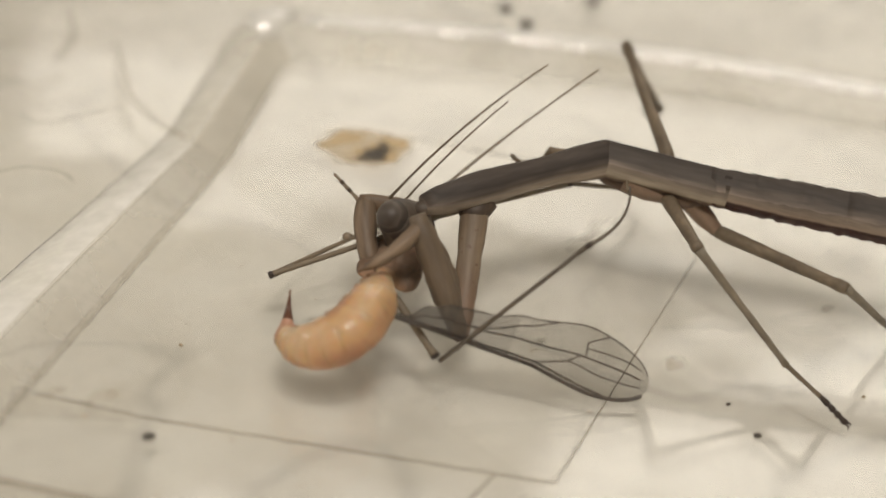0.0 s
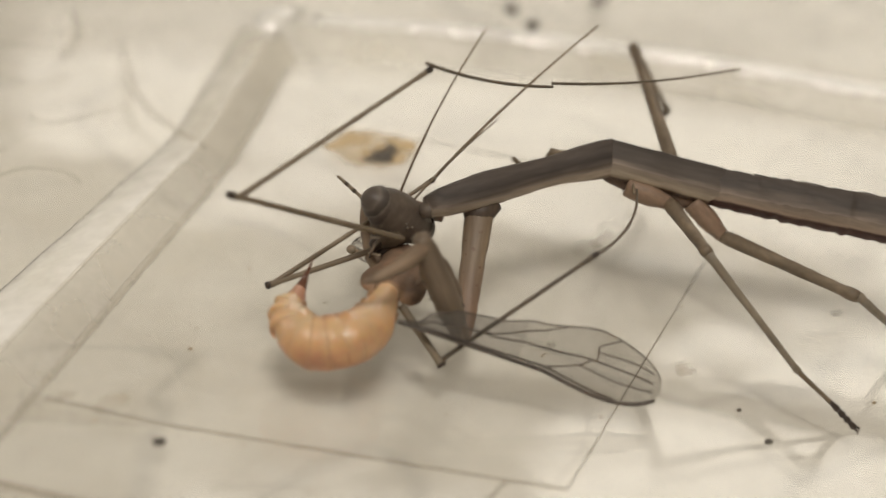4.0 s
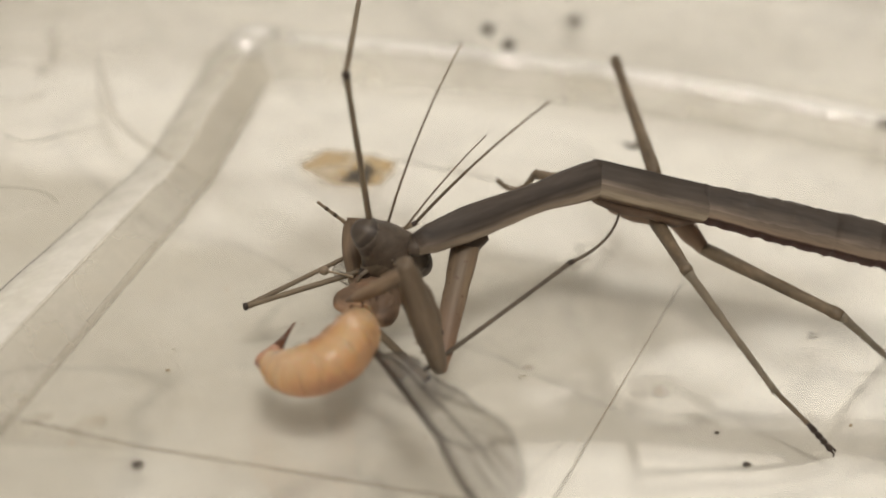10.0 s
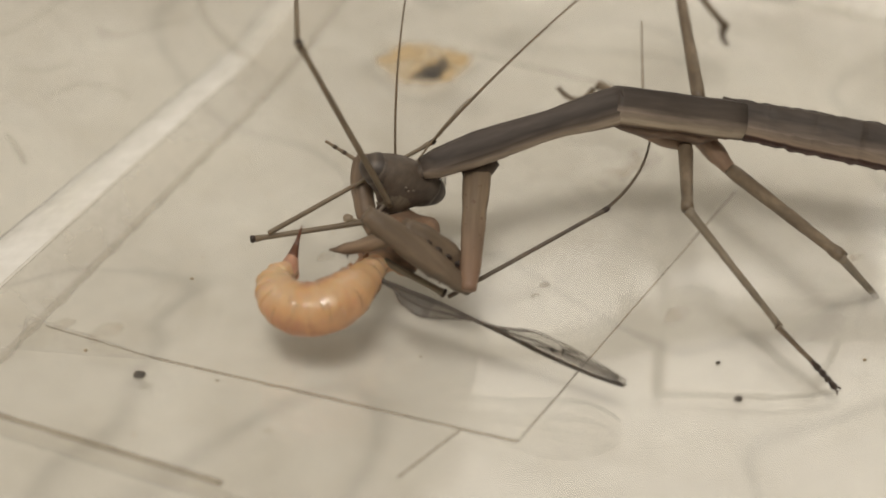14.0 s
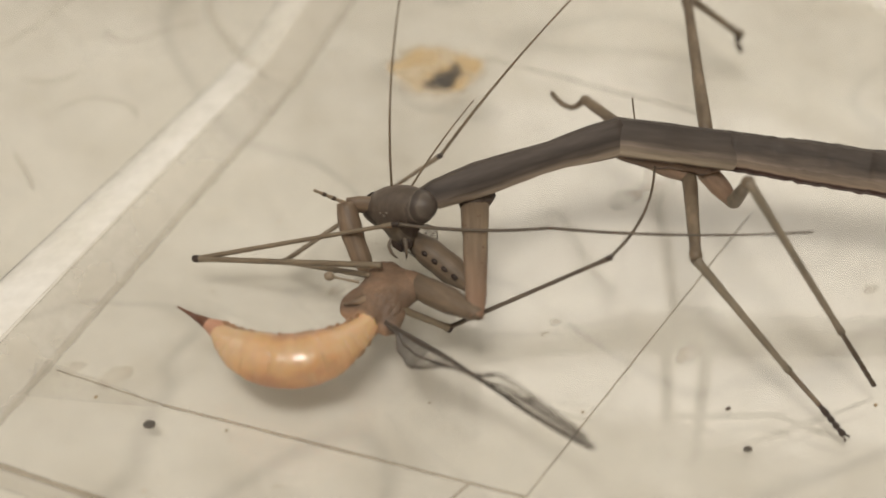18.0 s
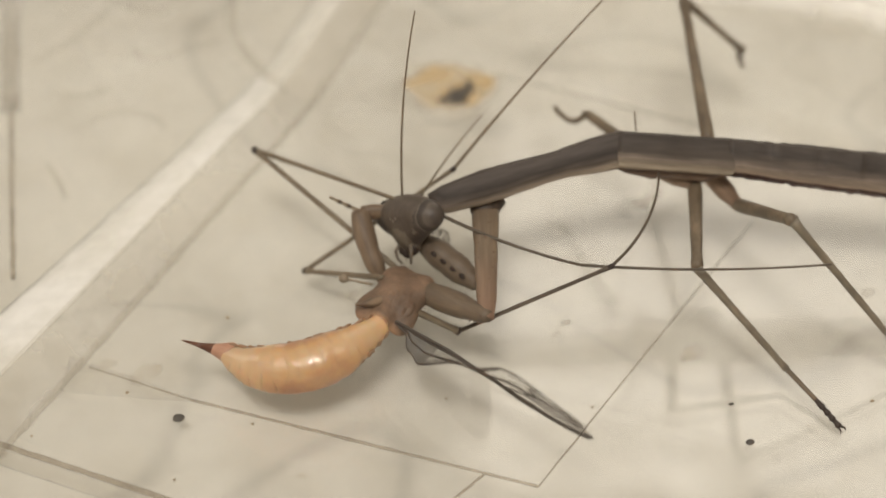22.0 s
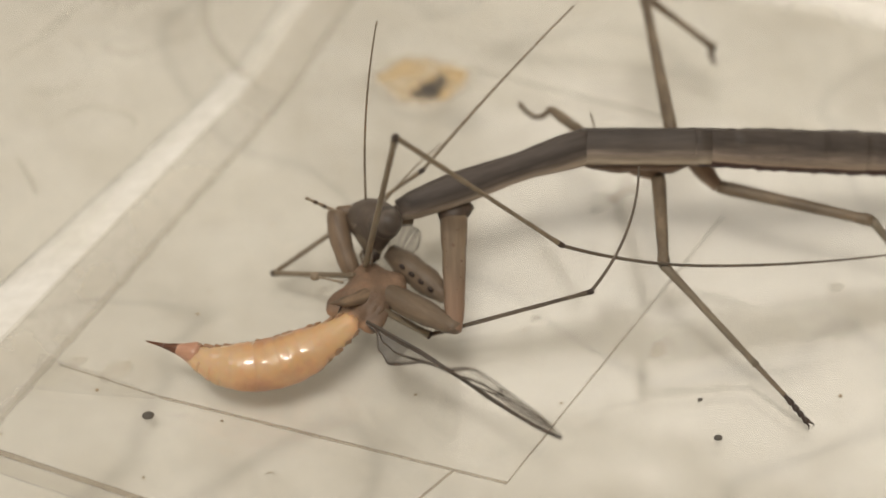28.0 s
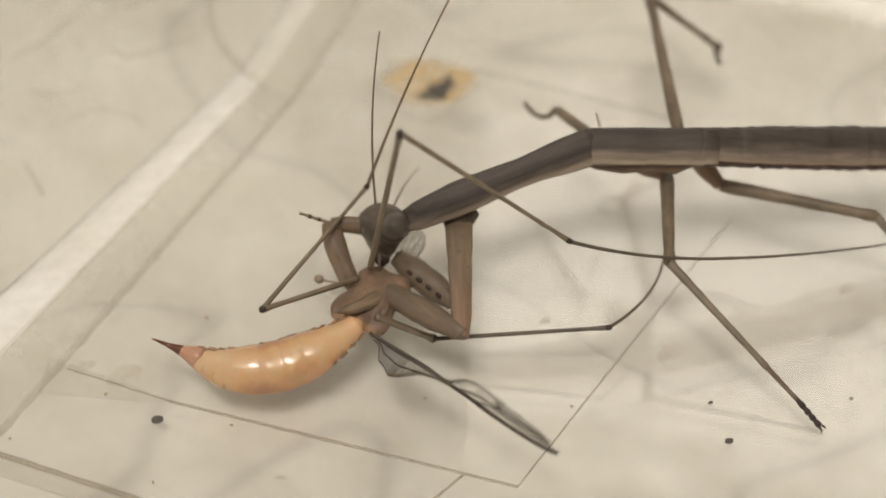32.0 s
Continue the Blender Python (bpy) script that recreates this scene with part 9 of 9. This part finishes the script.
    bow = [
        (0, (27.48, 4.39, 6.29), (45.16, 4.31, 2.90), 1.4),
        (0.2, (13.51, 9.12, 27.55), (26.26, 17.66, 36.96), 1.4),
        (0.35, (-1.90, 9.93, 28.88), (10.24, 16.83, 40.23), 1.4),
        (0.5, (-7.93, 7.04, 16.54), (5.99, 15.28, 24.45), 1.4),
        (1, (-5.54, 5.84, 19.12), (6.01, 18.13, 25.41), 1.4),
        (1.5, (-3.96, 6.06, 20.67), (9.16, 17.98, 23.79), 1.4),
        (2, (-1.86, 0.52, 12.27), (15.97, 2.06, 14.16), 1.4),
        (2.25, (-7.50, 4.21, 15.87), (6.82, 11.62, 23.87), 1.4),
        (2.5, (-13.14, 7.89, 19.47), (-6.06, 19.25, 31.50), 1.4),
        (3.5, (-7.22, 3.26, 19.74), (7.47, 13.01, 23.39), 1.4),
        (4.5, (-1.30, -1.37, 20.01), (15.07, 2.83, 13.80), 1.4),
        (5, (-2.51, 3.55, 22.46), (13.46, 11.85, 22.17), 1.4),
        (5.5, (1.51, -1.68, 24.28), (17.20, 7.14, 23.96), 1.4),
        (6, (3.11, 1.45, 22.31), (18.54, 10.61, 20.83), 1.4),
        (6.5, (4.11, 0.93, 21.49), (21.77, 4.35, 22.09), 1.4),
        (7, (6.21, -0.49, 21.61), (24.07, -0.16, 23.75), 1.4),
        (7.5, (1.01, -0.96, 17.61), (18.36, 3.49, 15.88), 1.4),
        (7.75, (-7.68, 4.33, 17.77), (4.52, 15.27, 25.23), 1.4),
        (8, (-16.37, 9.62, 17.93), (-15.09, 21.88, 31.05), 1.4),
        (8.25, (-12.76, 7.76, 14.36), (-3.47, 19.66, 24.16), 1.4),
        (8.5, (-9.14, 5.89, 10.79), (5.99, 14.68, 14.99), 1.4),
        (9, (-2.73, 3.62, 21.45), (10.52, 14.99, 25.78), 1.4),
        (9.5, (-4.62, 12.64, 22.39), (6.59, 22.76, 32.18), 1.4),
        (10, (-4.50, 14.26, 23.19), (2.77, 27.36, 33.17), 1.4),
        (11, (-3.38, 7.17, 20.14), (12.49, 15.03, 23.36), 1.4),
        (11.5, (-4.91, 3.01, 11.13), (9.61, 9.47, 19.59), 1.4),
        (11.75, (-11.39, 5.70, 14.86), (-3.22, 17.83, 25.35), 1.4),
        (12, (-17.88, 8.38, 18.59), (-17.97, 23.32, 28.63), 1.4),
        (12.5, (-11.07, 7.05, 22.34), (-8.87, 22.35, 31.56), 1.4),
        (12.75, (-0.91, 3.88, 22.17), (11.24, 16.44, 26.48), 1.4),
        (13, (9.25, 0.71, 22.01), (26.45, 5.45, 19.65), 1.4),
        (13.25, (-3.14, 5.82, 20.06), (10.21, 16.88, 24.90), 1.4),
        (13.5, (-15.53, 10.94, 18.12), (-10.41, 24.67, 28.56), 1.4),
        (14.75, (-3.95, 2.59, 17.00), (11.25, 12.12, 18.55), 1.4),
        (16, (7.64, -5.75, 15.89), (23.61, -6.26, 7.59), 1.4),
        (16.5, (-1.29, -13.84, 14.66), (15.90, -8.60, 13.59), 1.4),
        (17, (-4.02, -3.28, 8.86), (14.32, -14.10, 20.90), 0.60),
        (18, (-4.27, -4.12, 8.11), (22.78, -7.04, 11.85), 0.08),
        (19, (-3.19, -3.60, 8.42), (24.73, -8.11, 11.04), 1.23),
        (20, (-2.82, -3.67, 8.67), (25.53, -8.68, 11.23), 2.56),
        (21, (-2.79, -3.90, 8.54), (25.72, -9.31, 10.99), 2.49),
        (22, (-2.23, -3.58, 8.96), (26.36, -9.70, 11.15), 2.41),
        (23, (-1.59, -3.95, 8.66), (26.86, -9.67, 11.14), 2.79),
        (24, (-1.21, -4.23, 8.97), (27.89, -10.44, 11.66), 2.91),
        (25, (-0.65, -4.21, 9.57), (28.63, -10.47, 12.33), 3.09),
        (25.5, (-0.65, -4.21, 9.57), (28.63, -10.47, 12.33), 3.0),
        (26.5, (5.91, -5.12, 19.22), (23.89, -5.42, 18.60), 2.2),
        (27.5, (8.67, -7.87, 10.47), (26.41, -4.66, 7.59), 1.4),
        (28, (8.97, -8.01, 10.51), (26.41, -4.66, 7.59), 1.4),
        (29, (8.94, -8.01, 10.47), (26.46, -4.71, 8.00), 1.4),
        (30, (8.83, -7.53, 10.63), (26.38, -4.30, 8.29), 1.4),
        (31, (9.01, -7.43, 10.53), (26.44, -3.94, 7.71), 1.4),
        (32, (8.81, -7.71, 10.88), (26.11, -3.74, 7.84), 1.4)]
    walk(leg2_tarsus, span(FLY_AT, bowed(bow, 0), True))
    walk(leg2_toe, span(FLY_AT, bowed(bow, 1), True))
    walk(leg3_femur, span(FLY_AT, [
        (0, (-3.74, -0.24, 5.40), (-12.20, -1.37, 2.55)),
        (1, (-3.27, -0.43, 5.40), (-12.05, -0.87, 3.49)),
        (2, (-3.92, -0.04, 5.40), (-12.86, 0.06, 4.37)),
        (5, (-4.98, -1.96, 5.40), (-13.01, -5.49, 3.41)),
        (6, (-4.91, -2.23, 5.40), (-12.98, -5.74, 3.49)),
        (7, (-3.51, -1.29, 5.40), (-12.02, -2.11, 2.58)),
        (8, (-4.92, -2.75, 5.40), (-13.07, -6.51, 4.70)),
        (9, (-5.14, -3.03, 5.40), (-13.14, -7.17, 5.24)),
        (10, (-4.69, -1.42, 5.40), (-13.20, -2.36, 2.63)),
        (11, (-4.66, -2.04, 5.40), (-13.19, -3.02, 2.72)),
        (12, (-5.02, -2.94, 5.40), (-13.05, -6.91, 4.52)),
        (12.5, (-4.94, -3.57, 5.40), (-12.35, -8.65, 5.90)),
        (13, (-5.35, -4.61, 5.40), (-12.84, -9.47, 6.54)),
        (14.5, (-5.05, -5.68, 5.40), (-13.98, -6.15, 4.30)),
        (16, (-4.75, -6.75, 5.40), (-12.21, -2.69, 2.42)),
        (17, (-5.55, -6.69, 5.40), (-12.81, -2.72, 1.86)),
        (18, (-6.07, -6.78, 5.40), (-12.92, -2.28, 1.69)),
        (19, (-6.50, -6.82, 5.40), (-13.04, -2.18, 1.32)),
        (20, (-6.45, -6.41, 5.40), (-13.04, -2.06, 1.09)),
        (23, (-6.52, -7.05, 5.40), (-13.04, -2.51, 1.18)),
        (25, (-6.49, -6.82, 5.40), (-12.94, -2.46, 0.89)),
        (28, (-6.39, -6.98, 5.40), (-13.14, -2.95, 1.03)),
        (29, (-6.65, -6.99, 5.40), (-14.34, -3.98, 1.82)),
        (30, (-6.49, -6.90, 5.40), (-14.63, -5.43, 1.84)),
        (31, (-6.77, -7.05, 5.40), (-14.94, -5.08, 2.16)),
        (31.5, (-6.76, -7.01, 5.40), (-15.47, -9.21, 4.92)),
        (32, (-6.74, -6.97, 5.40), (-13.30, -12.65, 7.82))]))
    walk(leg3_tibia, span(FLY_AT, [
        (0, (-12.20, -1.37, 2.55), (-0.17, 6.41, 3.96)),
        (1, (-12.05, -0.87, 3.49), (0.24, 6.63, 3.45)),
        (2, (-12.86, 0.06, 4.37), (-0.61, 7.56, 5.42)),
        (5, (-13.01, -5.49, 3.41), (-1.29, -0.03, 9.74)),
        (6, (-12.98, -5.74, 3.49), (-1.13, 0.03, 9.29)),
        (7, (-12.02, -2.11, 2.58), (0.43, 3.68, 6.93)),
        (8, (-13.07, -6.51, 4.70), (-1.58, 1.37, 8.35)),
        (9, (-13.14, -7.17, 5.24), (-1.79, 1.16, 8.28)),
        (10, (-13.20, -2.36, 2.63), (-0.47, 2.90, 6.83)),
        (11, (-13.19, -3.02, 2.72), (-0.54, 2.36, 6.99)),
        (12, (-13.05, -6.91, 4.52), (-2.16, 2.21, 6.90)),
        (12.5, (-12.35, -8.65, 5.90), (-1.17, -0.04, 8.76)),
        (13, (-12.84, -9.47, 6.54), (-1.36, -1.18, 9.14)),
        (16, (-12.21, -2.69, 2.42), (-0.74, 5.25, 6.01)),
        (17, (-12.81, -2.72, 1.86), (-1.50, 4.87, 6.54)),
        (18, (-12.92, -2.28, 1.69), (-1.48, 5.23, 6.20)),
        (19, (-13.04, -2.18, 1.32), (-1.53, 2.17, 8.80)),
        (20, (-13.04, -2.06, 1.09), (-1.56, 3.98, 7.33)),
        (23, (-13.04, -2.51, 1.18), (-1.59, 1.55, 8.91)),
        (25, (-12.94, -2.46, 0.89), (-1.36, 2.24, 8.05)),
        (28, (-13.14, -2.95, 1.03), (-1.64, 1.83, 8.25)),
        (29, (-14.34, -3.98, 1.82), (-3.04, -2.56, 10.63)),
        (30, (-14.63, -5.43, 1.84), (-4.99, 5.04, 4.02)),
        (31, (-14.94, -5.08, 2.16), (-4.73, -4.48, 12.31)),
        (31.5, (-14.12, -8.87, 4.99), (-3.94, -0.90, 11.35)),
        (32, (-13.30, -12.65, 7.82), (-6.51, 0.04, 8.29))]))
    walk(leg3_tarsus, span(FLY_AT, [
        (0, (-0.17, 6.41, 3.96), (12.45, 8.24, 15.21)),
        (1, (0.24, 6.63, 3.45), (12.43, 5.04, 15.19)),
        (2, (-0.61, 7.56, 5.42), (11.56, 9.54, 17.13)),
        (5, (-1.29, -0.03, 9.74), (6.26, -3.90, 24.48)),
        (6, (-1.13, 0.03, 9.29), (5.46, -4.58, 24.27)),
        (7, (0.43, 3.68, 6.93), (8.16, -1.52, 21.15)),
        (8, (-1.58, 1.37, 8.35), (6.04, -0.13, 23.47)),
        (9, (-1.79, 1.16, 8.28), (4.91, -2.65, 23.43)),
        (10, (-0.47, 2.90, 6.83), (5.92, -3.91, 21.03)),
        (11, (-0.54, 2.36, 6.99), (6.13, -3.40, 21.53)),
        (12, (-2.16, 2.21, 6.90), (6.87, 2.12, 21.30)),
        (12.5, (-1.17, -0.04, 8.76), (10.14, 4.42, 20.65)),
        (13, (-1.36, -1.18, 9.14), (8.48, -2.22, 22.97)),
        (16, (-0.74, 5.25, 6.01), (10.08, 12.43, 16.98)),
        (17, (-1.50, 4.87, 6.54), (8.04, 8.33, 20.18)),
        (18, (-1.48, 5.23, 6.20), (7.57, 6.76, 20.51)),
        (19, (-1.53, 2.17, 8.80), (8.42, 6.35, 21.94)),
        (20, (-1.56, 3.98, 7.33), (9.07, 11.43, 18.31)),
        (23, (-1.59, 1.55, 8.91), (9.15, 8.88, 19.86)),
        (25, (-1.36, 2.24, 8.05), (9.00, 7.55, 20.43)),
        (28, (-1.64, 1.83, 8.25), (9.36, 9.23, 18.89)),
        (29, (-3.04, -2.56, 10.63), (7.31, 0.53, 23.76)),
        (30, (-4.99, 5.04, 4.02), (2.86, 8.36, 18.73)),
        (31, (-4.73, -4.48, 12.31), (3.08, -3.77, 27.39)),
        (32, (-6.51, 0.04, 8.29), (-0.68, 3.12, 23.96))], True))
    flight = [
        (0, (-4.67, -10.05, 5.20), (14.24, -13.17, 1.70), (-3.72, -7.93, 8.46), 1, 0, 0.085),
        (0.5, (-4.47, -10.22, 5.20), (9.34, -22.53, 5.53), (-2.85, -8.32, 8.33), 1.28, 0, 0.14),
        (1, (-4.27, -10.38, 5.20), (8.51, -23.77, 5.38), (-2.43, -8.58, 8.26), 1.25, 0, 0.14),
        (2, (-4.45, -9.96, 5.20), (14.45, -12.77, 1.34), (-3.47, -7.84, 8.45), 1, 0, 0.085),
        (4.5, (-5.07, -10.39, 5.20), (13.81, -14.47, 2.61), (-4.16, -8.23, 8.44), 1, 0, 0.085),
        (5, (-5.19, -10.48, 5.20), (12.08, -15.57, 0.52), (-3.75, -8.49, 8.35), 1.32, 0, 0.19),
        (6, (-5.17, -10.23, 5.20), (11.75, -16.12, 0.52), (-3.63, -8.31, 8.36), 1.32, 0, 0.19),
        (7, (-4.67, -9.97, 5.20), (9.80, -21.49, 4.81), (-3.08, -8.08, 8.35), 1.35, 0, 0.2),
        (7.5, (-4.90, -10.32, 5.20), (13.34, -15.52, 0.65), (-3.53, -8.31, 8.38), 0.95, 0, 0.085),
        (8, (-5.12, -10.67, 5.20), (11.97, -16.01, 0.52), (-3.64, -8.70, 8.35), 1, 0, 0.085),
        (8.5, (-5.03, -10.57, 5.20), (13.40, -13.36, 0.51), (-3.90, -8.47, 8.41), 1.35, 0, 0.19),
        (9, (-4.94, -10.46, 5.20), (12.38, -15.62, 0.51), (-3.49, -8.47, 8.36), 1.32, 0, 0.19),
        (9.5, (-5.18, -10.55, 5.20), (12.71, -13.82, 0.51), (-3.96, -8.49, 8.41), 1, 0, 0.085),
        (10, (-5.42, -10.65, 5.20), (1.07, -27.91, 6.72), (-2.62, -9.37, 7.75), 1, 0, 0.085),
        (10.5, (-5.26, -10.07, 5.20), (12.43, -15.20, 0.51), (-3.84, -8.08, 8.37), 1, 0, 0.085),
        (11, (-5.10, -9.49, 5.20), (13.38, -14.32, 1.28), (-3.88, -7.41, 8.40), 0.9, 0, 0.085),
        (11.5, (-5.03, -9.97, 5.20), (12.75, -14.04, 0.53), (-3.72, -7.85, 8.33), 0.7, 0.1, 0.08),
        (12, (-4.96, -10.46, 5.20), (13.74, -13.65, 0.73), (-3.83, -8.17, 8.28), 0.5, 0.25, 0.071),
        (12.5, (-4.73, -11.87, 5.20), (13.30, -15.43, 0.40), (-3.48, -9.54, 8.20), 0.4, 0.35, 0.066),
        (13, (-4.89, -11.87, 5.20), (13.07, -15.45, 0.14), (-3.59, -9.49, 8.13), 0.3, 0.5, 0.058),
        (14, (-4.56, -11.57, 5.20), (12.33, -17.90, 2.27), (-3.06, -9.10, 7.93), 0.3, 0.665, 0.0488),
        (15, (-4.22, -11.26, 5.20), (11.56, -20.44, 4.47), (-2.51, -8.71, 7.73), 0.3, 0.835, 0.0392),
        (16, (-3.89, -10.95, 5.20), (10.82, -22.90, 6.60), (-1.98, -8.32, 7.53), 0.3, 1, 0.03),
        (17, (-4.21, -11.02, 5.20), (10.33, -23.09, 7.21), (-2.28, -8.33, 7.44), 0.3, 1, 0.03),
        (18, (-4.71, -10.97, 5.20), (9.72, -23.12, 7.46), (-2.79, -8.27, 7.44), 0.3, 1, 0.03),
        (19, (-4.95, -11.05, 5.20), (8.98, -23.71, 7.82), (-2.99, -8.42, 7.49), 0.3, 1, 0.03),
        (20, (-5.30, -10.96, 5.20), (8.97, -23.30, 7.49), (-3.37, -8.30, 7.49), 0.3, 1, 0.03),
        (23, (-5.28, -11.24, 5.20), (8.79, -23.71, 7.93), (-3.37, -8.58, 7.49), 0.3, 1, 0.03),
        (25, (-5.15, -11.28, 5.20), (8.78, -23.91, 7.89), (-3.19, -8.64, 7.48), 0.3, 1, 0.03),
        (28, (-5.11, -11.44, 5.20), (9.04, -23.81, 7.93), (-3.20, -8.75, 7.46), 0.3, 1, 0.03),
        (29, (-5.29, -11.70, 5.20), (9.09, -23.84, 7.83), (-3.42, -9.00, 7.48), 0.3, 1, 0.03),
        (30, (-5.14, -11.91, 5.20), (8.60, -24.67, 8.27), (-3.19, -9.26, 7.46), 0.3, 1, 0.03),
        (31, (-5.48, -11.95, 5.20), (8.15, -24.88, 8.00), (-3.45, -9.32, 7.42), 0.3, 1, 0.03),
        (32, (-5.57, -12.24, 5.20), (7.94, -25.22, 8.37), (-3.53, -9.59, 7.40), 0.3, 1, 0.03),]
    for k, panel in enumerate(wing):
        walk(panel, wing_turned(k, flight))
    for k, ring in enumerate(segments + [ovipositor]):
        walk(ring, curled(k, CURL))


motions()
